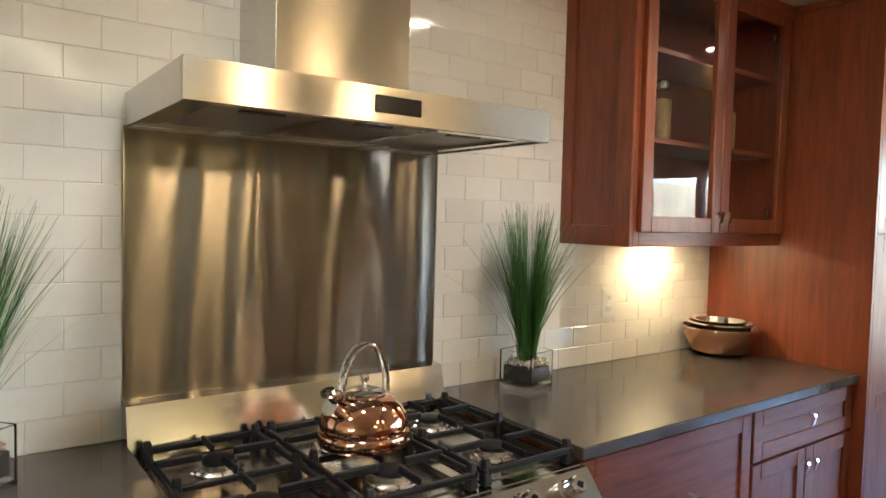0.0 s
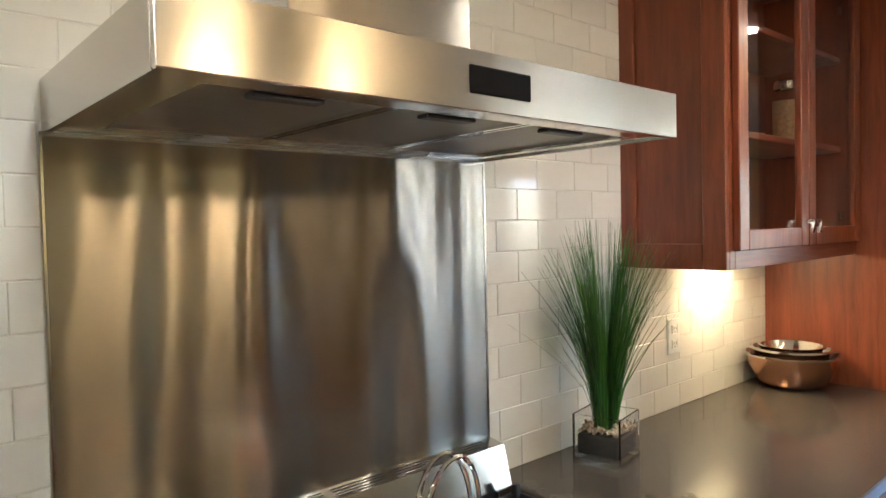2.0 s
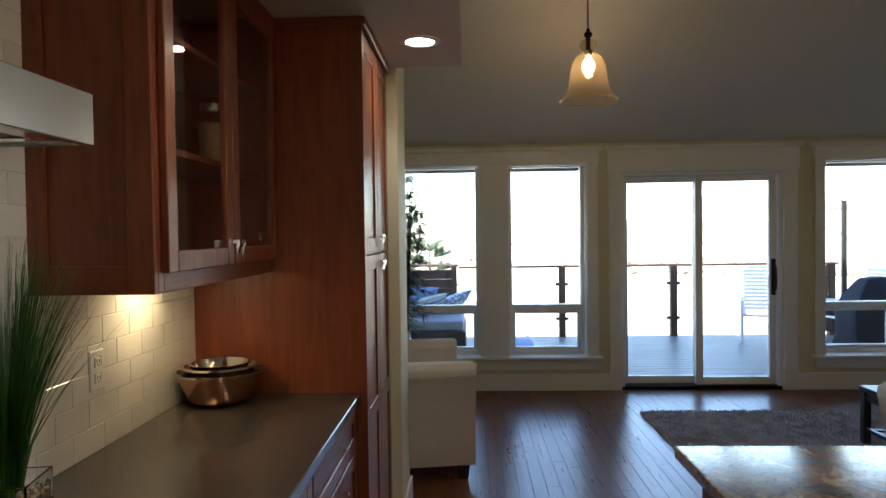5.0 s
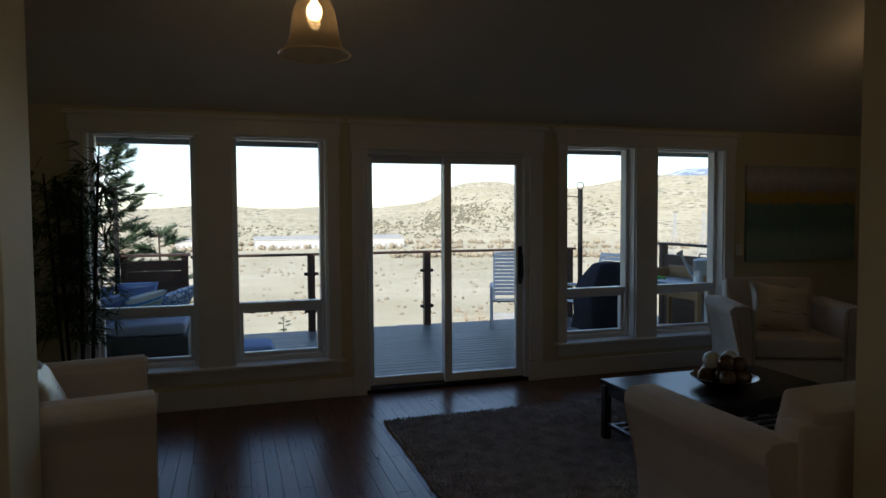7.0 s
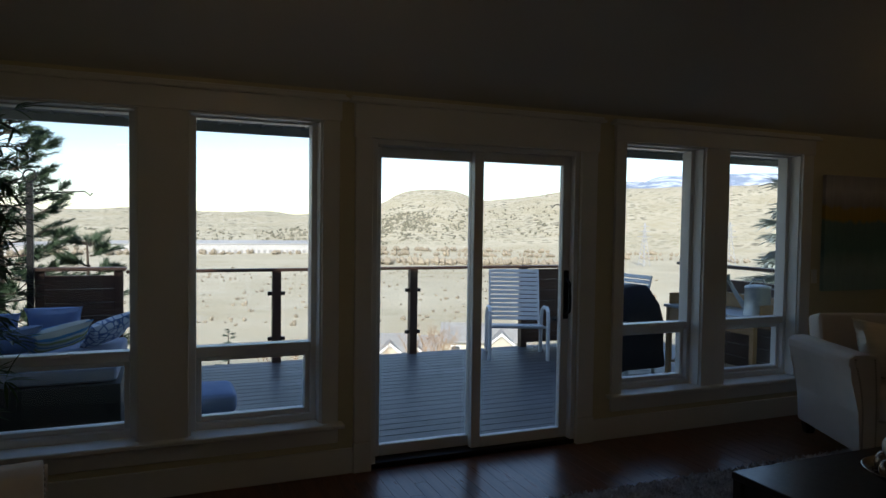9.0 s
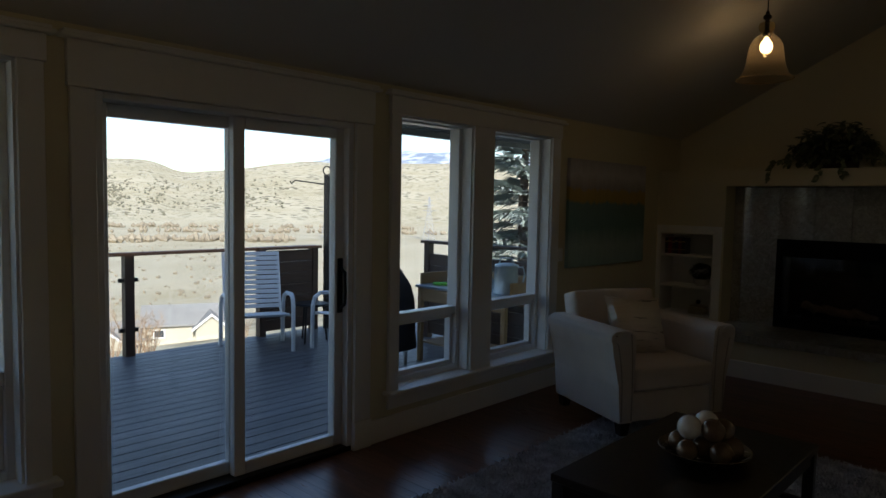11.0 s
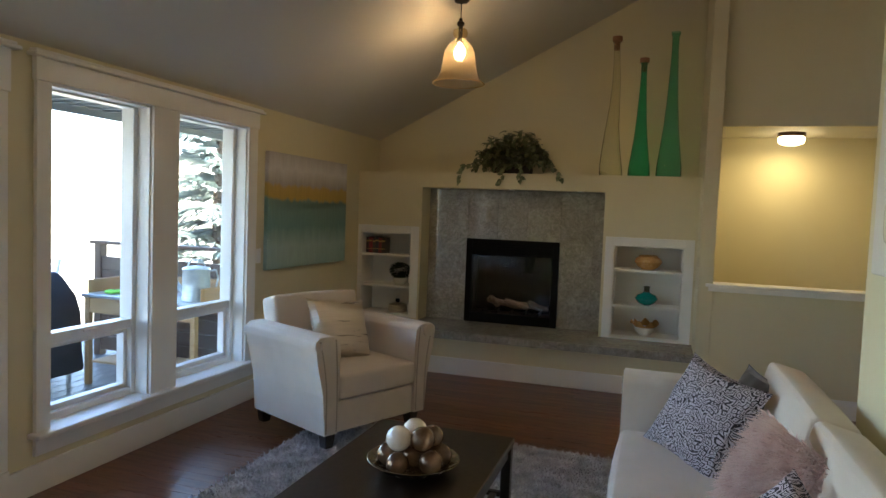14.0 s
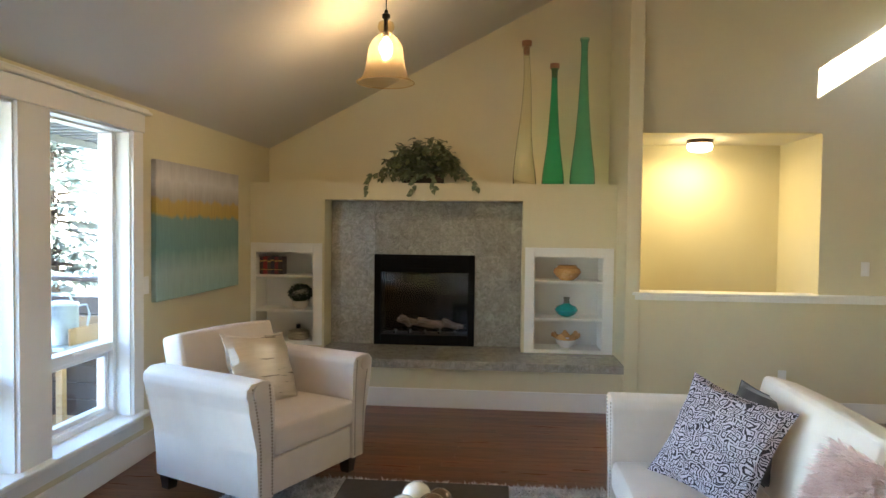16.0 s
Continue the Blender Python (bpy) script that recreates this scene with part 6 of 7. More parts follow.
def grass_plant(x, y, seed, turn=12):
    g = thing("grass_plant", "artificial green grass in a square glass vase with pebbles", "plant", pose(x, y, 0.914, 0, 0, turn), group="potted grasses on the worktop")
    w, h = 0.064, 0.126
    bm = boxes((-w, w, -w, w, 0, 0.016), (-w, w, -w, -w + 0.005, 0.012, h), (-w, w, w - 0.005, w, 0.012, h), (-w, -w + 0.005, -w + 0.005, w - 0.005, 0.012, h), (w - 0.005, w, -w + 0.005, w - 0.005, 0.012, h), bev=0.0012)
    v = part("glass_vase", bm, VASE_GLASS, g, "clear square glass vase")
    v.visible_shadow = False
    part("soil", boxes((-w + 0.009, w - 0.009, -w + 0.009, w - 0.009, 0.024, 0.075), bev=0.004), surf("dark_soil", (0.008, 0.007, 0.006), (0.016, 0.013, 0.011), 30, 300, 0.8, 0.4), g)
    rnd = random.Random(seed)
    bm = bmesh.new()
    for i in range(150):
        px, py = rnd.uniform(-w + 0.012, w - 0.012), rnd.uniform(-w + 0.012, w - 0.012)
        bmesh.ops.create_icosphere(bm, subdivisions=1, radius=rnd.uniform(0.005, 0.008), matrix=pose(px, py, rnd.uniform(0.076, 0.096), rnd.uniform(0, 180), rnd.uniform(0, 180)) @ Matrix.Diagonal((1.2, 0.9, 0.7, 1)))
    tagged(part("pebbles", bm, surf("river_pebble", (0.20, 0.14, 0.09), (0.48, 0.38, 0.28), 60, 200, 0.5, 0.2), g, "brown river pebbles"), kind="stuff")
    vs, fs = [], []
    for i in range(860):
        a = rnd.uniform(0, 2 * math.pi)
        r0 = 0.028 * rnd.random() ** 0.5
        p0 = Vector((r0 * math.cos(a), r0 * math.sin(a), 0.085))
        out = 0.02 + 0.135 * rnd.random() ** 1.3 + (0.14 if i % 40 == 0 else 0)
        hh = rnd.uniform(0.34, 0.575) * (1 - 0.15 * (out / 0.17))
        a2 = a + rnd.uniform(-0.7, 0.7)
        d = Vector((math.cos(a2), math.sin(a2), 0))
        wd = rnd.uniform(0.0008, 0.0017)
        s = Vector((-d.y, d.x, 0)) * wd
        k = len(vs)
        for j, t in enumerate((0, 0.3, 0.6, 0.85, 1.0)):
            q = p0 + d * out * t ** 1.7 + Vector((0, 0, hh * t * (1 - 0.03 * t)))
            tw = Matrix.Rotation(t * 1.2 + a, 3, "Z") @ s * (1 - 0.75 * t)
            vs += [tuple(q - tw), tuple(q + tw)]
            if j:
                fs.append((k + 2 * j - 2, k + 2 * j - 1, k + 2 * j + 1, k + 2 * j))
    strand_mesh("blades", (vs, fs), BLADE, g, "slender green grass blades")
    return g


grass_plant(1.553, 1.868, 31)
grass_plant(0.02, 1.82, 32, 40)

bo = thing("mixing_bowls", "nested steel mixing bowls with copper outsides on the worktop", "bowl", pose(2.665, 1.845, 0.914))
COPPER_BR = brushed("brushed_copper", (0.60, 0.33, 0.21), 0.2, along=(2, 2, 200))
for i, (r, z) in enumerate(((0.158, 0.0), (0.132, 0.03), (0.106, 0.05))):
    h = 0.125 - 0.012 * i
    part("bowl", lathe(bmesh.new(), [(0, z + 0.003), (r * 0.5, z + 0.002), (r * 0.72, z + 0.02), (r * 0.9, z + h * 0.6), (r * 0.95, z + h * 0.92)], 56), COPPER_BR, bo, "copper-coloured bowl")
    part("rim", lathe(bmesh.new(), [(r * 0.95, z + h * 0.92), (r * 1.05, z + h * 0.95), (r * 1.06, z + h), (r * 0.96, z + h), (r * 0.88, z + h * 0.6), (r * 0.7, z + 0.025), (0, z + 0.008)], 56), CHROME, bo, "polished steel lining and rim")


def outlet(x, z, y=2.0):
    o = thing("wall_outlet", "white double wall outlet on the tiles", "outlet", pose(x, y, z))
    part("plate", boxes((-0.036, 0.036, -0.010, 0.0, -0.058, 0.058), bev=0.003), VINYL, o)
    for s in (-1, 1):
        f = part("socket_face", boxes((-0.017, 0.017, -0.0125, -0.0095, s * 0.024 - 0.015, s * 0.024 + 0.015), bev=0.003), TRIM, o)
        part("slot", boxes((-0.008, -0.006, -0.0135, -0.012, s * 0.024 - 0.003, s * 0.024 + 0.008), (0.006, 0.008, -0.0135, -0.012, s * 0.024 - 0.003, s * 0.024 + 0.006), (-0.002, 0.002, -0.0135, -0.012, s * 0.024 - 0.011, s * 0.024 - 0.007)), BLACK, f)


outlet(2.107, 1.15)
for x, y, s in ((2.21, 1.86, 1.0), (2.66, 1.86, 1.0)):
    j = thing("storage_jar", "glass storage jar of grain on the cabinet shelf", "jar", pose(x, y, 1.775))
    gl = part("jar", lathe(bmesh.new(), [(0, 0.002), (0.042, 0.002), (0.046, 0.01), (0.046, 0.19), (0.038, 0.21), (0.034, 0.215)], 28), GLASS, j)
    part("grain", lathe(bmesh.new(), [(0, 0.006), (0.041, 0.006), (0.042, 0.17), (0, 0.176)], 24), surf("grain_mix", (0.20, 0.12, 0.05), (0.55, 0.40, 0.22), 90, 260, 0.8, 0.4), j, "brown and yellow grain")
    part("lid", lathe(bmesh.new(), [(0.036, 0.212), (0.038, 0.22), (0.036, 0.24), (0.03, 0.245), (0, 0.246)], 28), CHROME, j, "chrome lid")


def brown_granite():
    m, t, p = nodes("brown_granite")
    v = coords(t)
    a = add(t, "ShaderNodeTexNoise", Scale=9.0, Detail=7.0, Roughness=0.7, Distortion=0.6)
    b = t.nodes.new("ShaderNodeTexVoronoi")
    b.inputs["Scale"].default_value = 55
    for n in (a, b):
        t.links.new(v, n.inputs["Vector"])
    c = mixc(t, ramp(t, a.outputs[0], 0.38, 0.5), (0.045, 0.03, 0.018), (0.22, 0.12, 0.05))
    c = mixc(t, ramp(t, a.outputs[0], 0.52, 0.62), c, (0.42, 0.32, 0.18))
    c = mixc(t, ramp(t, b.outputs["Distance"], 0.5, 0.1), c, (0.08, 0.06, 0.04))
    t.links.new(c, p.inputs["Base Color"])
    p.inputs["Roughness"].default_value = 0.22
    p.inputs["Specular IOR Level"].default_value = 0.25
    return m


isl = thing("kitchen_island", "cherry wood kitchen island with a brown granite top", "island", pose(0, 0, 0))
part("body", boxes((0.78, 2.06, -0.62, 0.29, 0.0, 0.885)), CHERRY, isl)
part("worktop", boxes((0.72, 2.13, -0.70, 0.345, 0.886, 0.922), bev=0.008, seg=2), brown_granite(), isl, "polished brown and gold granite top")
for y in (-0.60, -0.15):
    shaker(0.42, 0.74, pose(2.061, y, 0.10, 0, 0, 90), isl, "panel")

# ---- on the deck ----
WHITE_METAL = surf("white_powder_coat", (0.66, 0.69, 0.70), (0.74, 0.76, 0.77), 6, 90, 0.4, 0.1)


def deck_chair(m, label):
    c = thing("deck_chair", label, "chair", m, group="white deck chairs")
    for s in (-1, 1):
        x = s * 0.36
        part("side_frame", tube(bmesh.new(), [(x, -0.32, 0.0), (x, -0.31, 0.50), (x, -0.28, 0.59), (x, -0.20, 0.635), (x, 0.05, 0.62), (x, 0.2, 0.57), (x, 0.27, 0.45), (x, 0.30, 0.0)], 0.024, 10), WHITE_METAL, c)
        part("back_rail", tube(bmesh.new(), [(s * 0.32, -0.30, 0.41), (s * 0.32, 0.18, 0.36), (s * 0.32, 0.24, 0.42), (s * 0.32, 0.42, 1.08)], 0.016, 8), WHITE_METAL, c)
    for i in range(8):
        y = -0.29 + i * 0.062
        part("seat_slat", boxes((-0.32, 0.32, y - 0.024, y + 0.024, 0.418 - i * 0.0065, 0.430 - i * 0.0065), bev=0.003), WHITE_METAL, c)
    for i in range(12):
        t = i / 11
        bm = boxes((-0.32, 0.32, -0.006, 0.006, -0.023, 0.023), bev=0.003)
        bmesh.ops.transform(bm, matrix=pose(0, 0.235 + 0.17 * t, 0.45 + 0.61 * t, -15), verts=bm.verts)
        part("back_slat", bm, WHITE_METAL, c)
    part("cross_bar", tube(bmesh.new(), [(-0.36, 0.0, 0.36), (0.36, 0.0, 0.36)], 0.014, 8), WHITE_METAL, c)
    return c


dc = deck_chair(pose(10.16, -3.46, DECK_Z, 0, 0, -112), "white metal deck chair with slatted seat and back")
tagged(copy_thing(dc, pose(9.40, -4.28, DECK_Z, 0, 0, -175)), "white metal deck chair turned towards the little table")
st = thing("side_table", "small dark round side table on the deck", "table", pose(10.05, -4.15, DECK_Z))
part("tabletop", lathe(bmesh.new(), [(0, 0.47), (0.2, 0.47), (0.21, 0.455), (0.2, 0.445), (0, 0.445)], 28), BLACK, st)
for a in (0, 2.1, 4.2):
    part("leg", tube(bmesh.new(), [(0.14 * math.cos(a), 0.14 * math.sin(a), 0.446), (0.19 * math.cos(a), 0.19 * math.sin(a), 0)], 0.012, 8), BLACK, st)


def board_screen(name, x0, x1, y0, y1, top, label):
    """A solid screen of horizontal boards between posts, with a cap."""
    b = thing(name, label, "screen")
    along_y = abs(y1 - y0) > abs(x1 - x0)
    for e in (0, 1):
        if along_y:
            part("post", boxes((x0 - 0.01, x1 + 0.01, (y0, y1 - 0.09)[e], (y0 + 0.09, y1)[e], DECK_Z, top), bev=0.004), RAILWOOD, b)
        else:
            part("post", boxes(((x0, x1 - 0.09)[e], (x0 + 0.09, x1)[e], y0 - 0.01, y1 + 0.01, DECK_Z, top), bev=0.004), RAILWOOD, b)
    n = int((top - DECK_Z - 0.06) / 0.145)
    for i in range(n):
        z = DECK_Z + 0.06 + i * 0.145
        if along_y:
            part("board", boxes((x0, x1, y0 + 0.09, y1 - 0.09, z, z + 0.138), bev=0.004), RAILWOOD, b)
        else:
            part("board", boxes((x0 + 0.09, x1 - 0.09, y0, y1, z, z + 0.138), bev=0.004), RAILWOOD, b)
    part("cap", boxes((x0 - 0.05, x1 + 0.05, y0 - 0.03, y1 + 0.03, top, top + 0.035), bev=0.005), RAILWOOD, b)
    return b


board_screen("privacy_screen", RAIL_X - 0.05, RAIL_X + 0.03, -4.68, -3.80, 0.985, "dark stained board screen in the deck railing")
board_screen("privacy_screen", 7.1, 9.35, -5.45, -5.38, 1.10, "dark stained board screen along the deck side")
board_screen("privacy_screen", RAIL_X - 0.05, RAIL_X + 0.03, 1.12, 1.95, 1.02, "dark stained board screen in the deck railing")
board_screen("privacy_screen", 7.0, RAIL_X, 2.38, 2.45, 1.10, "weathered board screen along the deck side")


def hook_pole(x, y, side):
    h = thing("plant_hook", "black shepherd hook pole at the deck railing", "pole", pose(x, y, DECK_Z))
    part("pole", boxes((-0.03, 0.03, -0.03, 0.03, 0, 2.05), bev=0.004), BLACK, h)
    part("hook_arm", tube(bmesh.new(), [(0, 0, 1.98), (0, side * 0.06, 1.93), (0, side * 0.50, 1.965), (0, side * 0.55, 1.92), (0, side * 0.575, 1.95)], 0.008, 6), BLACK, h)
    part("finial", tube(bmesh.new(), [(0, 0.06 * math.cos(a), 2.11 + 0.06 * math.sin(a)) for a in [i * math.pi / 8 for i in range(16)]], 0.009, 6, close=True), BLACK, h)


hook_pole(RAIL_X - 0.1, -4.78, 1)
hook_pole(RAIL_X - 0.1, 1.98, -1)

gr = thing("covered_grill", "barbecue grill under a dark navy cover", "grill", pose(8.74, -4.09, DECK_Z))
bm = bmesh.new()
box(bm, -0.27, 0.27, -0.33, 0.33, 0.12, 1.02, 0.05, 2)
bmesh.ops.subdivide_edges(bm, edges=bm.edges, cuts=4, use_grid_fill=True)
for v in bm.verts:
    t = (v.co.z - 0.12) / 0.9
    if t > 0.66:
        k = (t - 0.66) / 0.34
        v.co.x *= 1 - 0.6 * k
        v.co.y = v.co.y * (1 - 0.55 * k) - 0.04 * k
        v.co.z -= 0.10 * max(0, v.co.y + 0.05)
    else:
        v.co.x *= 0.94 + 0.09 * math.cos(t * 5)
    fold = 0.018 * math.sin(26 * (v.co.x + v.co.y) + 3 * t) * (1 - t)
    v.co.x += fold * (1 if v.co.x > 0 else -1)
    v.co += 0.03 * noise.noise_vector(v.co * 4.5) * (1.2 - t)
part("cover", bm, surf("navy_cover", (0.007, 0.009, 0.015), (0.013, 0.017, 0.030), 5, 80, 0.8, 0.3, spec=0.25), gr, angle=60)
for x in (-0.23, 0.23):
    for y in (-0.18, 0.18):
        part("leg", tube(bmesh.new(), [(x, y, 0.0), (x, y, 0.2)], 0.02, 8), CHROME, gr)
PINE = wood("pale_pine", (0.34, 0.20, 0.09), (0.42, 0.27, 0.13), (0.22, 0.12, 0.05), grain=(2, 12, 12), rough=0.55, coat=0.0)
ZINC = surf("galvanised_zinc", (0.30, 0.34, 0.37), (0.46, 0.50, 0.53), 18, 70, 0.4, 0.15, 0.7)
be = thing("potting_bench", "pine potting bench with a zinc top", "bench", pose(7.88, -4.66, DECK_Z))
part("top", boxes((-0.62, 0.62, -0.27, 0.27, 0.80, 0.83), bev=0.004), ZINC, be, "zinc top")
part("apron", boxes((-0.58, 0.58, 0.22, 0.245, 0.66, 0.80), (-0.58, 0.58, -0.245, -0.22, 0.66, 0.80), bev=0.003), PINE, be)
part("drawer", boxes((-0.25, 0.25, 0.2455, 0.26, 0.68, 0.78), bev=0.004), PINE, be)
part("back_board", boxes((-0.62, 0.62, -0.27, -0.25, 0.83, 0.98), (-0.62, -0.60, -0.25, 0.20, 0.83, 0.95), (0.60, 0.62, -0.25, 0.20, 0.83, 0.95), bev=0.006), PINE, be)
for x in (-0.57, 0.57):
    for y in (-0.23, 0.23):
        part("leg", boxes((x - 0.025, x + 0.025, y - 0.025, y + 0.025, 0, 0.80), bev=0.003), PINE, be)
part("shelf", boxes((-0.55, 0.55, -0.22, 0.22, 0.2, 0.22), bev=0.003), PINE, be)
wc = thing("watering_can", "galvanised metal watering can on the potting bench", "watering can", pose(7.43, -4.60, DECK_Z + 0.83, 0, 0, 20))
part("body", lathe(bmesh.new(), [(0, 0), (0.125, 0), (0.125, 0.02), (0.12, 0.03), (0.115, 0.26), (0.12, 0.27), (0.115, 0.285), (0.05, 0.30), (0, 0.30)], 32), ZINC, wc)
part("spout", tube(bmesh.new(), [(0.11, 0, 0.06), (0.2, 0, 0.18), (0.29, 0, 0.33)], [0.026, 0.02, 0.016], 12), ZINC, wc)
part("rose", lathe(bmesh.new(), [(0.016, 0), (0.045, 0.05), (0, 0.055)], 20, m=pose(0.285, 0, 0.32, 0, 35)), ZINC, wc)
part("handle", tube(bmesh.new(), [(-0.11, 0, 0.26), (-0.17, 0, 0.27), (-0.19, 0, 0.2), (-0.17, 0, 0.1), (-0.12, 0, 0.06)], 0.009, 8), ZINC, wc)
part("top_handle", tube(bmesh.new(), [(-0.08, 0, 0.29), (-0.05, 0, 0.35), (0.05, 0, 0.35), (0.08, 0, 0.29)], 0.008, 8), ZINC, wc)
gl = thing("garden_gloves", "bright green garden gloves on the potting bench", "gloves", pose(8.22, -4.54, DECK_Z + 0.832))
bm = bmesh.new()
rnd = random.Random(2)
for i in range(9):
    bmesh.ops.create_icosphere(bm, subdivisions=2, radius=0.03, matrix=pose(rnd.uniform(-0.08, 0.08), rnd.uniform(-0.05, 0.05), 0.018) @ Matrix.Diagonal((1.4, 0.9, 0.6, 1)))
part("glove_pair", bm, surf("lime_cloth", (0.12, 0.45, 0.04), (0.2, 0.6, 0.08), 20, 90, 0.8, 0.3), gl)

db = thing("daybed", "dark wicker deck daybed", "daybed", pose(8.45, 1.42, DECK_Z))
WICKER = surf("dark_wicker_weave", (0.010, 0.009, 0.009), (0.025, 0.022, 0.02), 40, 160, 0.6, 0.6, stretch=(1, 1, 3))
part("base", boxes((-0.55, 0.85, -0.45, 0.85, 0.04, 0.50), bev=0.02, seg=2), WICKER, db)
part("mattress", soft_box(bmesh.new(), -0.50, 0.80, -0.42, 0.80, 0.50, 0.62, 0.04, 0.01), surf("grey_blue_canvas", (0.20, 0.23, 0.32), (0.28, 0.31, 0.40), 6, 120, 0.85, 0.3), db, "grey-blue mattress")
BLUE = surf("slate_blue_cloth", (0.17, 0.25, 0.46), (0.27, 0.37, 0.58), 5, 120, 0.85, 0.3)


def striped():
    m, t, p = nodes("striped_cloth")
    w = add(t, "ShaderNodeTexWave", Scale=4.5, Distortion=0.3)
    w.bands_direction = "Z"
    t.links.new(coords(t), w.inputs["Vector"])
    w2 = add(t, "ShaderNodeTexWave", Scale=2.1, Distortion=0.2)
    w2.bands_direction = "Z"
    t.links.new(coords(t), w2.inputs["Vector"])
    c = mixc(t, ramp(t, w.outputs[0], 0.45, 0.55), (0.08, 0.30, 0.55), (0.60, 0.66, 0.64))
    c = mixc(t, ramp(t, w2.outputs[0], 0.8, 0.85), c, (0.35, 0.42, 0.16))
    t.links.new(c, p.inputs["Base Color"])
    p.inputs["Roughness"].default_value = 0.85
    return m


def leafy():
    m, t, p = nodes("paisley_cloth")
    v = t.nodes.new("ShaderNodeTexVoronoi")
    v.feature = "DISTANCE_TO_EDGE"
    v.inputs["Scale"].default_value = 16
    t.links.new(coords(t), v.inputs["Vector"])
    c = mixc(t, ramp(t, v.outputs["Distance"], 0.05, 0.12), (0.08, 0.17, 0.38), (0.62, 0.69, 0.78))
    t.links.new(c, p.inputs["Base Color"])
    p.inputs["Roughness"].default_value = 0.85
    return m


STRIPE, PAISLEY = striped(), leafy()
for x, y, z, rx, ry, rz, mat, lab in ((8.0, 1.95, 0.68, -50, 0, 60, BLUE, "slate blue outdoor pillow on the daybed"), (8.35, 1.72, 0.68, -60, 10, 100, BLUE, "slate blue outdoor pillow on the daybed"), (8.75, 1.95, 0.70, -40, 0, 100, BLUE, "slate blue outdoor pillow on the daybed"),
                                      (8.45, 1.42, 0.69, -62, 12, 110, STRIPE, "blue and lime striped outdoor pillow on the daybed"), (8.75, 1.12, 0.68, -55, 14, 125, PAISLEY, "white and blue patterned outdoor pillow on the daybed"), (9.1, 1.55, 0.70, -40, 0, 95, BLUE, "slate blue outdoor pillow on the daybed")):
    scatter_pillow(0.42, 0.40, 0.14, pose(x, y, z - 0.02, rx, ry, rz), mat, lab, "outdoor_pillow")
fs = thing("footstool", "blue cushioned footstool on the deck", "footstool", pose(8.35, 0.42, DECK_Z))
part("base", boxes((-0.23, 0.23, -0.23, 0.23, 0.0, 0.16), bev=0.02, seg=2), WICKER, fs)
part("cushion", soft_box(bmesh.new(), -0.26, 0.26, -0.26, 0.26, 0.16, 0.31, 0.05, 0.02), BLUE, fs)


# ---- trees and distance ----
NEEDLE = surf("pine_needles", (0.018, 0.04, 0.02), (0.06, 0.10, 0.045), 6, 40, 0.7, 0.1)
SPRUCE = surf("blue_spruce_needles", (0.20, 0.25, 0.23), (0.50, 0.56, 0.53), 4, 40, 0.7, 0.1)
BARK = surf("bark", (0.05, 0.035, 0.025), (0.10, 0.075, 0.055), 8, 60, 0.9, 0.6, dist=0.01)


def conifer(x, y, z0, h, r, seed, material, label, bushy=1.0, count=46):
    t = thing("conifer", label, "tree", pose(x, y, z0))
    rnd = random.Random(seed)
    part("trunk", tube(bmesh.new(), [(0, 0, 0), (0.02 * h, 0, h * 0.5), (0, 0.01 * h, h * 0.97)], [0.022 * h, 0.013 * h, 0.002 * h], 8), BARK, t)
    vs, fs = [], []
    limbs = bmesh.new()
    for i in range(count):
        q = i / count
        zz = h * (0.1 + 0.88 * q)
        a = i * 2.4 + rnd.uniform(-0.3, 0.3)
        l = r * (1 - q) ** 0.8 * rnd.uniform(0.7, 1.1) + 0.05 * r
        d = Vector((math.cos(a), math.sin(a), 0.18 - 0.35 * (1 - q) + rnd.uniform(-0.22, 0.22)))
        tip = Vector((0, 0, zz)) + d * l
        tube(limbs, [(0, 0, zz), tip], [0.006 * h * (1 - q) + 0.004, 0.004], 4)
        n = int(26 * bushy * (0.35 + l / r))
        for k in range(n):
            s = rnd.uniform(0.15, 1.0)
            p0 = Vector((0, 0, zz)).lerp(tip, s)
            side = Vector((-d.y, d.x, 0)) * rnd.uniform(-1, 1)
            dd = (d + side * 1.2 + Vector((0, 0, rnd.uniform(-0.3, 0.5)))).normalized()
            leaf_into(vs, fs, p0, dd, Vector((0, 0, 1)), r * rnd.uniform(0.16, 0.30), r * 0.045)
            dd = (d - side + Vector((0, 0, rnd.uniform(-0.4, 0.4)))).normalized()
            leaf_into(vs, fs, p0, dd, Vector((0, 0, 1)), r * rnd.uniform(0.12, 0.24), r * 0.04)
    part("limbs", limbs, BARK, t)
    strand_mesh("crown", (vs, fs), material, t)
    return t



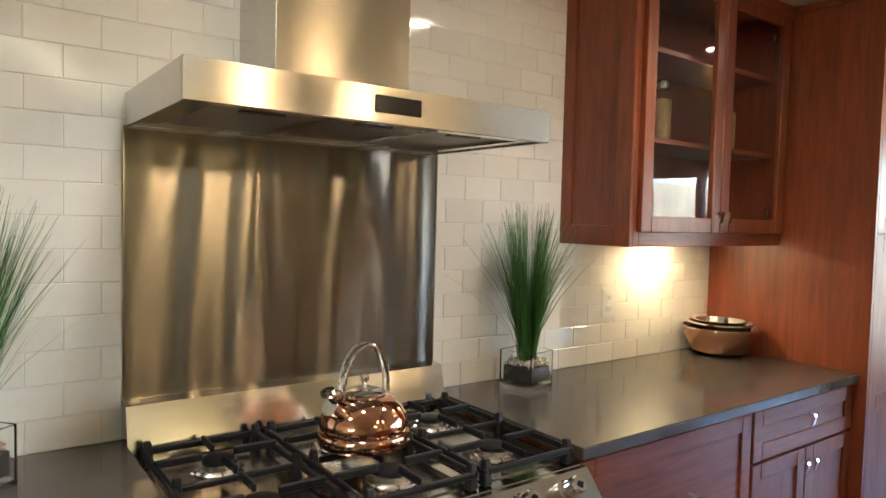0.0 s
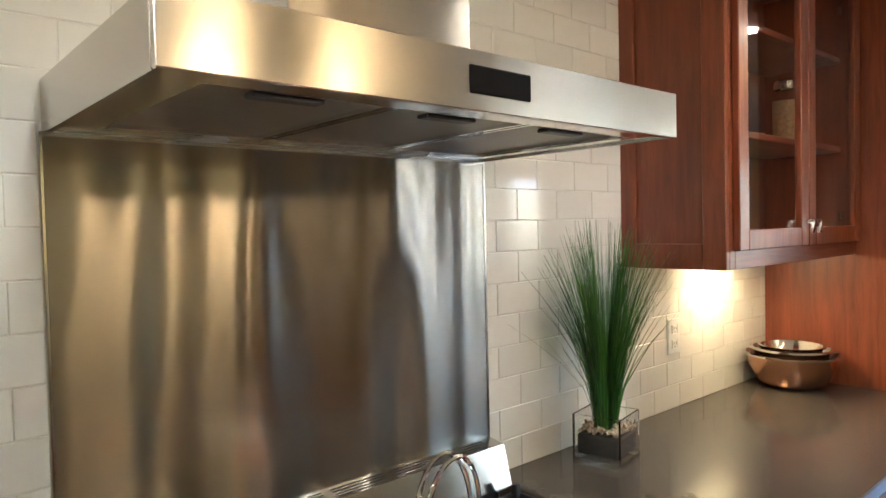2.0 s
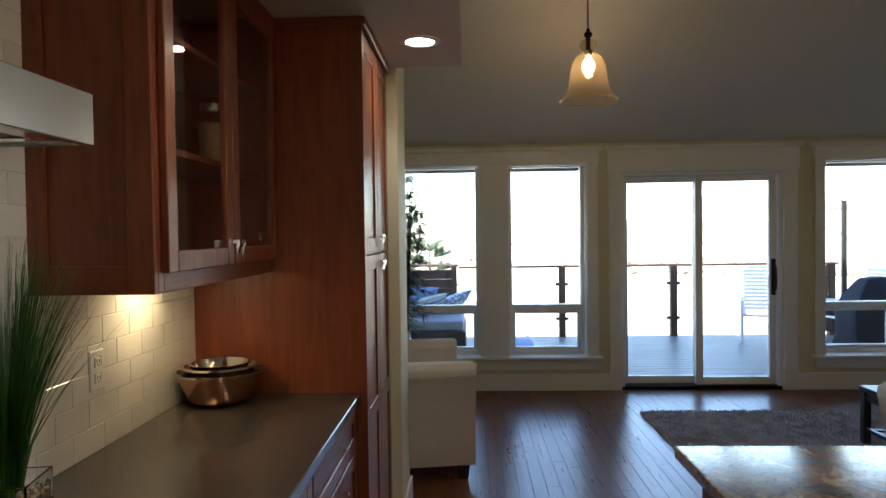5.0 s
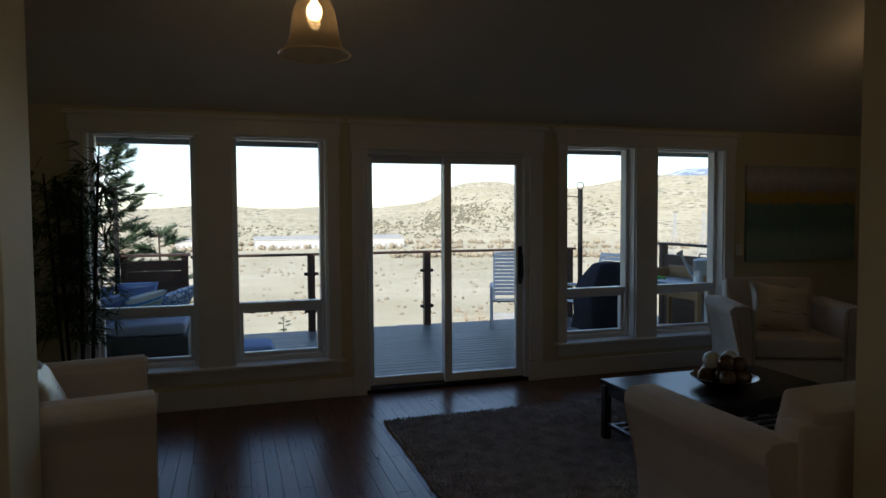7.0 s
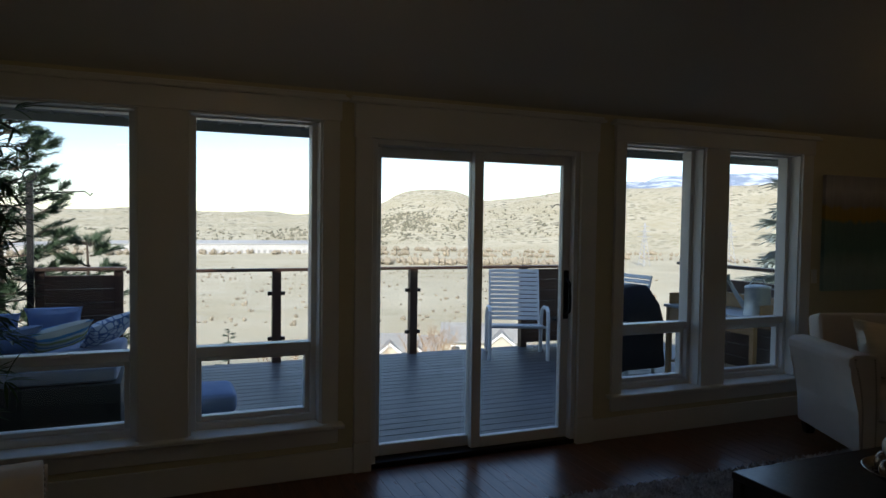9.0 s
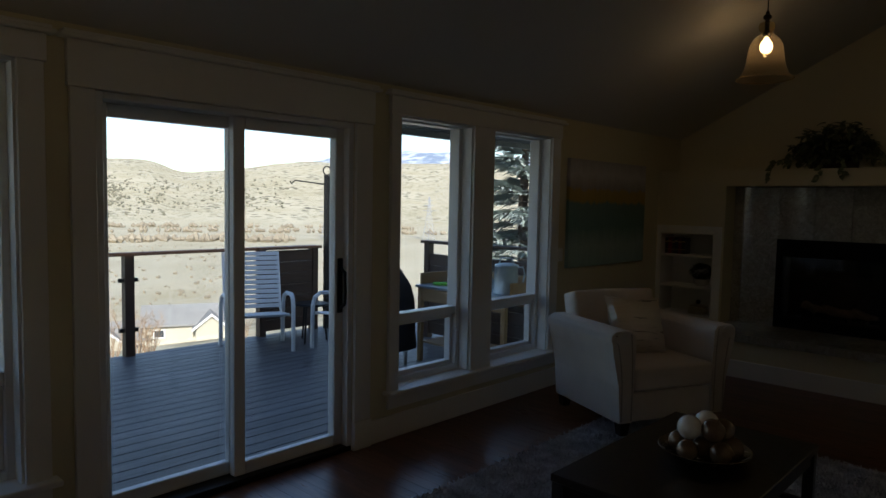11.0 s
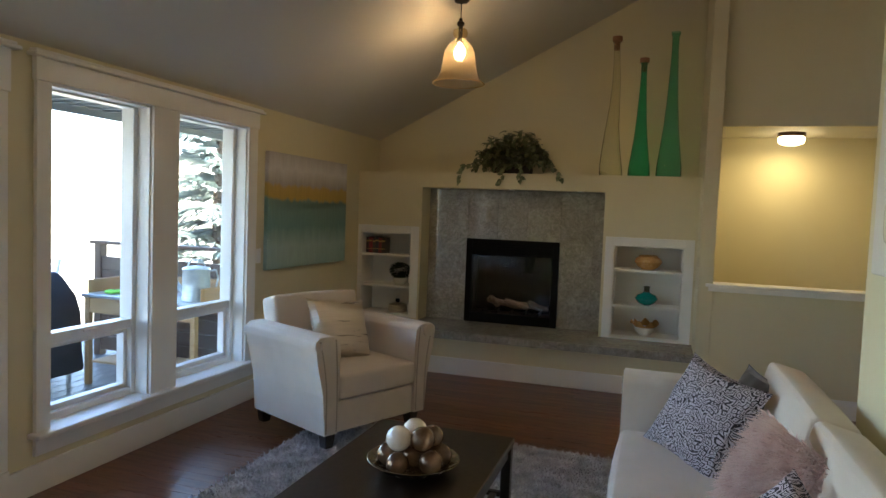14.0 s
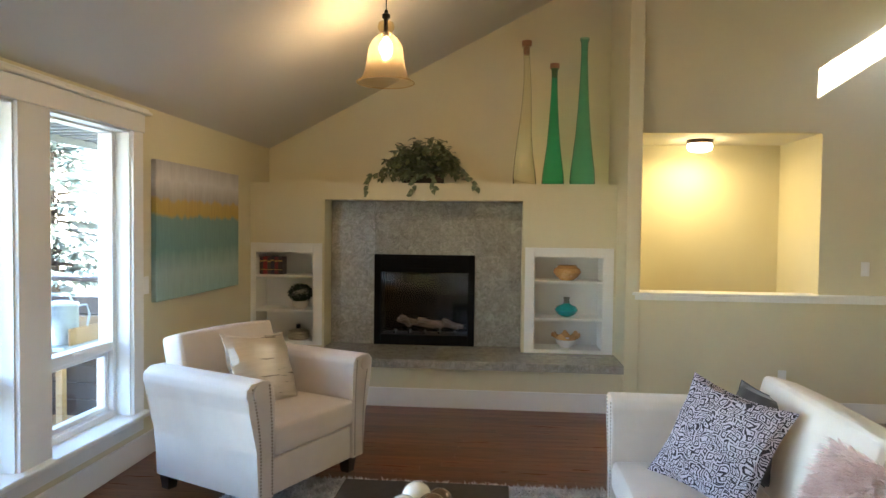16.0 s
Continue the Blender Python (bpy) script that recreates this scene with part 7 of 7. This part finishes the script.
def pine(x, y, z0, h, r, seed, limbs_n, label):
    """A pine with upswept limbs that end in tufts of long needles."""
    t = thing("pine", label, "tree", pose(x, y, z0))
    rnd = random.Random(seed)
    part("trunk", tube(bmesh.new(), [(0, 0, 0), (0.015 * h, 0, h * 0.5), (0, 0.01 * h, h * 0.97)], [0.018 * h, 0.011 * h, 0.003 * h], 8), BARK, t)
    vs, fs = [], []
    limbs = bmesh.new()

    def tuft(p0, d, l):
        side0 = d.cross(Vector((0.3, 0.2, 1))).normalized()
        side1 = d.cross(side0)
        for k in range(64):
            a, s = rnd.uniform(0, 6.283), rnd.uniform(0, 1)
            out = side0 * math.cos(a) + side1 * math.sin(a)
            b = p0 + d * l * s
            e = b + (out * (1 - 0.5 * s) + d * (0.7 + 0.5 * s)).normalized() * rnd.uniform(0.08, 0.135)
            w = out.cross(d).normalized() * 0.006
            k0 = len(vs)
            vs.extend((tuple(b - w), tuple(b + w), tuple(e)))
            fs.append((k0, k0 + 1, k0 + 2))

    for i in range(limbs_n):
        q = (i + 0.5) / limbs_n
        zz = h * (0.22 + 0.75 * q)
        a = i * 2.4 + rnd.uniform(-0.3, 0.3)
        l = r * (1.15 - q) ** 0.7 * rnd.uniform(0.65, 1.1)
        flat = Vector((math.cos(a), math.sin(a), 0))
        p0, p1 = Vector((0, 0, zz)), Vector((0, 0, zz + 0.05 * l)) + flat * l * 0.55
        p2 = Vector((0, 0, zz + 0.32 * l)) + flat * l
        tube(limbs, [p0, p1, p2], [0.016, 0.011, 0.005], 5)
        tuft(p2, (p2 - p1).normalized(), 0.16)
        for j in range(11):
            s = rnd.uniform(0.3, 1.0)
            b = p0.lerp(p1, s / 0.55) if s < 0.55 else p1.lerp(p2, (s - 0.55) / 0.45)
            d = (flat + Vector((-flat.y, flat.x, 0)) * rnd.choice((-1, 1)) * rnd.uniform(0.5, 1.3) + Vector((0, 0, rnd.uniform(0.1, 0.8)))).normalized()
            tl = rnd.uniform(0.12, 0.38) * (1.2 - 0.6 * s)
            tube(limbs, [b, b + d * tl], [0.006, 0.003], 4)
            tuft(b + d * tl * 0.5, d, 0.10 + tl * 0.5)
    part("limbs", limbs, BARK, t)
    strand_mesh("crown", (vs, fs), NEEDLE, t)
    return t


pine(13.0, 2.78, -3.2, 7.8, 1.15, 41, 96, "dark green long-needled pine beside the deck")
pine(12.5, 1.62, -2.4, 3.8, 0.36, 42, 22, "small dark pine beyond the deck screen")
conifer(15.0, -15.4, -4.0, 11.0, 2.3, 43, SPRUCE, "pale blue spruce beyond the deck", 3.2, 150)
conifer(33.0, -1.7, height(33.0, -1.7) - 0.1, 4.0, 0.9, 44, NEEDLE, "small pointed conifer on the slope below", 1.0, 36)
STUCCO = surf("pale_siding", (0.45, 0.42, 0.33), (0.55, 0.51, 0.41), 0.6, 6, 0.8, 0.0)
SHINGLE = surf("grey_shingle", (0.24, 0.24, 0.23), (0.34, 0.33, 0.31), 0.8, 6, 0.9, 0.0)
PALE = surf("white_cladding", (0.40, 0.39, 0.37), (0.48, 0.47, 0.45), 0.05, 0.6, 0.7, 0.0)
DARKPANE = surf("dark_window", (0.04, 0.05, 0.06), (0.08, 0.09, 0.1), 1, 5, 0.2, 0.0)


def house(x, y, ridge, w, d, h, gable, label):
    """A long roof facing the deck, with a lower front gable; the ridge runs across the view."""
    turn = math.degrees(math.atan2(y, x))
    e = h - d * 0.25
    b = thing("house", label, "house", pose(x, y, ridge - h, 0, 0, turn))
    part("wall", prism(bmesh.new(), [(-d / 2, -3), (d / 2, -3), (d / 2, e), (0, h - 0.2), (-d / 2, e)], -w / 2, w / 2, axis="y"), STUCCO, b)
    part("roof", prism(bmesh.new(), [(-d / 2 - 0.6, e - 0.35), (0, h - 0.25), (d / 2 + 0.6, e - 0.35), (d / 2 + 0.6, e - 0.1), (0, h), (-d / 2 - 0.6, e - 0.1)], -w / 2 - 0.4, w / 2 + 0.4), SHINGLE, b)
    g = h - 0.7
    part("gable_wall", prism(bmesh.new(), [(gable - 2.2, -3), (gable + 2.2, -3), (gable + 2.2, g - 2.0), (gable, g - 0.2), (gable - 2.2, g - 2.0)], -d / 2 - 1.6, 0, axis="x"), STUCCO, b)
    part("gable_roof", prism(bmesh.new(), [(gable - 2.7, g - 2.45), (gable, g - 0.2), (gable + 2.7, g - 2.45), (gable + 2.7, g - 2.2), (gable, g + 0.05), (gable - 2.7, g - 2.2)], -d / 2 - 2.0, 0, axis="x"), SHINGLE, b)
    part("fascia", prism(bmesh.new(), [(gable - 2.75, g - 2.6), (gable, g - 0.35), (gable + 2.75, g - 2.6), (gable + 2.75, g - 2.2), (gable, g + 0.05), (gable - 2.75, g - 2.2)], -d / 2 - 2.12, -d / 2 - 2.0, axis="x"), TRIM, b)
    for k in (-0.32, 0.34):
        if abs(k * w - gable) < 3:
            continue
        wn_ = part("window", boxes((-d / 2 - 0.06, -d / 2, k * w - 0.8, k * w + 0.8, e - 2.1, e - 0.8)), TRIM, b)
        part("pane", boxes((-d / 2 - 0.09, -d / 2 - 0.06, k * w - 0.65, k * w + 0.65, e - 1.95, e - 0.95)), DARKPANE, wn_)
    return b


house(102.5, -48.0, -14.8, 14, 9, 5.2, -2.5, "pale gabled house with a grey shingle roof below the slope")
house(106.5, -38.6, -17.0, 8, 8, 4.0, 1.5, "small pale gabled house with a grey roof below the slope")
house(108.5, -31.0, -16.6, 10, 8, 4.0, -2.0, "pale low house with a grey roof below the slope")


def bare_tree(x, y, h, seed, label):
    """A leafless shrubby tree of many fine rising twigs."""
    t = thing("bare_tree", label, "tree", pose(x, y, height(x, y) - 0.1))
    rnd = random.Random(seed)
    wood_bm = bmesh.new()
    for i in range(9):
        a, lean = i * 0.75, rnd.uniform(0.12, 0.38)
        p0 = Vector((0.1 * math.cos(a), 0.1 * math.sin(a), 0))
        p1 = p0 + Vector((lean * h * 0.5 * math.cos(a), lean * h * 0.5 * math.sin(a), h * 0.5))
        p2 = p1 + Vector((lean * h * 0.6 * math.cos(a), lean * h * 0.6 * math.sin(a), h * rnd.uniform(0.3, 0.48)))
        tube(wood_bm, [p0, p1, p2], [0.012 * h, 0.007 * h, 0.002 * h], 5)
        for k in range(26):
            b = p0.lerp(p1, rnd.uniform(0.5, 1)) if k % 3 == 0 else p1.lerp(p2, rnd.random())
            d = Vector((rnd.uniform(-1, 1), rnd.uniform(-1, 1), rnd.uniform(0.2, 1.2))).normalized()
            tube(wood_bm, [b, b + d * h * rnd.uniform(0.08, 0.22)], [0.0035 * h, 0.0012 * h], 3)
    part("branches", wood_bm, TWIG, t)
    return t


TWIG = surf("bare_twigs", (0.26, 0.17, 0.10), (0.42, 0.30, 0.19), 1.2, 9, 0.9, 0.0)
for x, y, h, sd in ((56.0, -20.6, 5.2, 51), (62.0, -21.0, 4.6, 52), (58.0, -22.5, 4.2, 53), (60.0, -32.0, 3.6, 54), (30.0, -3.4, 3.0, 55), (64.0, -17.8, 3.8, 56)):
    bare_tree(x, y, h, sd, "leafless tan shrubby tree on the slope below")


def far_growth(name, seed, count, rows, size, material, label):
    """Far rows and scatterings of trees: small ragged clumps, too far to tell apart."""
    rnd = random.Random(seed)
    vs, fs = [], []
    for _ in range(count):
        r0, r1, a0, a1 = rows[rnd.randrange(len(rows))]
        r, a = rnd.uniform(r0, r1), radians(rnd.uniform(a0, a1))
        x, y = r * math.cos(a), r * math.sin(a)
        z = height(x, y)
        h = size * rnd.uniform(0.4, 1.2)
        for k in range(3):
            cx, cy, w = x + rnd.uniform(-1, 1) * h * 0.5, y + rnd.uniform(-1, 1) * h * 0.5, h * rnd.uniform(0.25, 0.5)
            hh, b = h * rnd.uniform(0.6, 1.0), len(vs)
            vs += [(cx, cy, z - 1), (cx + w, cy, z + hh * 0.45), (cx, cy + w, z + hh * 0.55), (cx - w, cy, z + hh * 0.4), (cx, cy - w, z + hh * 0.5), (cx + w * 0.2, cy - w * 0.2, z + hh)]
            fs += [(b, b + 1, b + 2), (b, b + 2, b + 3), (b, b + 3, b + 4), (b, b + 4, b + 1), (b + 5, b + 2, b + 1), (b + 5, b + 3, b + 2), (b + 5, b + 4, b + 3), (b + 5, b + 1, b + 4)]
    me = bpy.data.meshes.new(name)
    me.from_pydata(vs, [], fs)
    me.materials.append(material)
    return tagged(new(name, me), label, "trees", kind="stuff")


FARGREY = surf("far_bare_trees", (0.20, 0.17, 0.12), (0.34, 0.29, 0.21), 0.02, 0.3, 0.95, 0.0)
FARGREEN = surf("far_shrubs", (0.13, 0.13, 0.09), (0.23, 0.21, 0.15), 0.02, 0.3, 0.95, 0.0)
far_growth("far_trees", 61, 520, ((640, 690, -34, -13), (820, 860, -50, 12), (960, 1000, -45, 10)), 7.5, FARGREY, "far rows of leafless trees across the valley")
far_growth("hill_shrubs", 62, 1500, ((1080, 1500, -24, -8), (1080, 1400, -14, 10), (1200, 1650, -34, -15), (1250, 1500, -21, -16)), 4.2, FARGREEN, "dark shrubs scattered over the bare hillsides")
far_growth("field_scrub", 63, 500, ((260, 600, -40, 12),), 1.6, FARGREY, "low dry scrub in the pale field")


def warehouse(x, y, w, d, h, turn):
    b = thing("warehouse", "long white low warehouse on the valley floor", "warehouse", pose(x, y, height(x, y) - 0.5, 0, 0, turn))
    part("wall", boxes((-d / 2, d / 2, -w / 2, w / 2, 0, h)), PALE, b)
    part("roof", prism(bmesh.new(), [(-d / 2 - 1, h), (d / 2 + 1, h), (d / 2 + 1, h + 0.8), (0, h + 4.0), (-d / 2 - 1, h + 0.8)], -w / 2 - 1, w / 2 + 1), PALE, b)
    n = int(w / 7)
    for i in range(n):
        yy = -w / 2 + (i + 0.5) * w / n
        part("dock_door", boxes((-d / 2 - 0.4, -d / 2, yy - 1.8, yy + 1.8, 0.5, h * 0.42)), SHINGLE, b)


warehouse(900, -122, 190, 80, 12, 0)
warehouse(880, 190, 120, 70, 10, 8)
warehouse(980, 40, 70, 60, 9, 4)


def pylon(x, y, h):
    p = thing("pylon", "grey lattice power pylon in the valley", "pylon", pose(x, y, height(x, y)))
    bm = bmesh.new()
    for sx in (-1, 1):
        for sy in (-1, 1):
            tube(bm, [(sx * h * 0.1, sy * h * 0.1, 0), (sx * h * 0.025, sy * h * 0.025, h * 0.65), (sx * 0.3, sy * 0.3, h)], h * 0.006, 4)
    for i in range(9):
        t0, t1 = i / 9 * h * 0.95, (i + 1) / 9 * h * 0.95
        r0, r1 = h * (0.1 - 0.088 * i / 9), h * (0.1 - 0.088 * (i + 1) / 9)
        for s in (-1, 1):
            tube(bm, [(s * r0, -r0, t0), (s * r1, r1, t1)], h * 0.004, 4)
            tube(bm, [(-r0, s * r0, t0), (r1, s * r1, t1)], h * 0.004, 4)
    for zz, l in ((0.68, 0.2), (0.8, 0.16), (0.92, 0.12)):
        tube(bm, [(0, -h * l, h * zz), (0, h * l, h * zz)], h * 0.006, 4)
    part("lattice", bm, surf("grey_steel_far", (0.3, 0.31, 0.33), (0.4, 0.41, 0.43), 1, 5, 0.6, 0.0), p)


pylon(560, -417, 42)
pylon(548, -442, 44)
pylon(500, -506, 46)

# ---- pieces of floor, deck and wall, last ----
# floor boards run along x
rnd = random.Random(77)
floor_ob = bpy.data.objects["floor"]
lengths = (1.1, 1.35, 1.6)
meshes = {}
for L in lengths:
    me = bpy.data.meshes.new("floor_board")
    b_ = boxes((0, L - 0.0012, 0, 0.0838, -0.012, 0.0), bev=0.0009)
    b_.to_mesh(me)
    b_.free()
    me.materials.append(OAK_FLOOR)
    meshes[L] = me
near, rest = 0, bmesh.new()
for i in range(115):
    y = -7.35 + i * 0.085
    x = -2.6 - rnd.uniform(0, 1.2)
    while x < 6.70:
        L = rnd.choice(lengths)
        if x + L > -2.6:
            if near < 300 and x > 2.4 and -5.9 < y < 1.0 and x + L < 6.9:
                ob = new("floor_board", meshes[L])
                ob.parent = floor_ob
                ob.location = (x, y, 0)
                near += 1
            else:
                box(rest, max(x, -2.6), min(x + L, 6.70) - 0.0012, y, y + 0.0838, -0.012, 0.0)
        x += L
ro = part("floor_boards_far", rest, OAK_FLOOR, floor_ob)
tagged(ro, kind="stuff")
# deck boards run along y
deck = bpy.data.objects["deck_frame"]
me = bpy.data.meshes.new("deck_board")
b_ = boxes((-0.068, 0.068, -6.0, 2.6, DECK_Z - 0.03, DECK_Z), bev=0.004)
b_.to_mesh(me)
b_.free()
me.materials.append(DECKWOOD)
for i in range(27):
    ob = new("deck_board", me)
    ob.parent = deck
    ob.location = (XO + 0.08 + i * 0.1435, 0, 0)
# wall tiles, in running bond
bed = bpy.data.objects["backsplash_bed"]
TW, TH, J = 0.155, 0.0775, 0.0018
full = bpy.data.meshes.new("tile")
b_ = boxes((0, TW - J, -0.008, 0.004, 0, TH - J), bev=0.0014)
b_.to_mesh(full)
b_.free()
full.materials.append(TILE)
cutbm = bmesh.new()
for r in range(19):
    z = 0.9145 + r * TH
    x = -1.21 + (0.0 if r % 2 else TW / 2) + 0.0265
    while x < 2.806:
        a, b = x, x + TW - J
        x += TW
        spans = [(a, min(b, 2.806))]
        if 1.0 < z + TH / 2 < 1.675:
            spans = [s for lo, hi in spans for s in ((lo, min(hi, 0.334)), (max(lo, 1.26), hi)) if s[1] - s[0] > 0.006]
        for lo, hi in spans:
            if abs(hi - lo - (TW - J)) < 1e-4 and z + TH < 2.375:
                ob = new("tile", full)
                ob.parent = bed
                ob.location = (lo, 2.004, z)
            else:
                box(cutbm, lo, hi, 1.996, 2.008, z, min(z + TH - J, 2.373), 0.0012)
tagged(part("cut_tiles", cutbm, TILE, bed), kind="stuff")
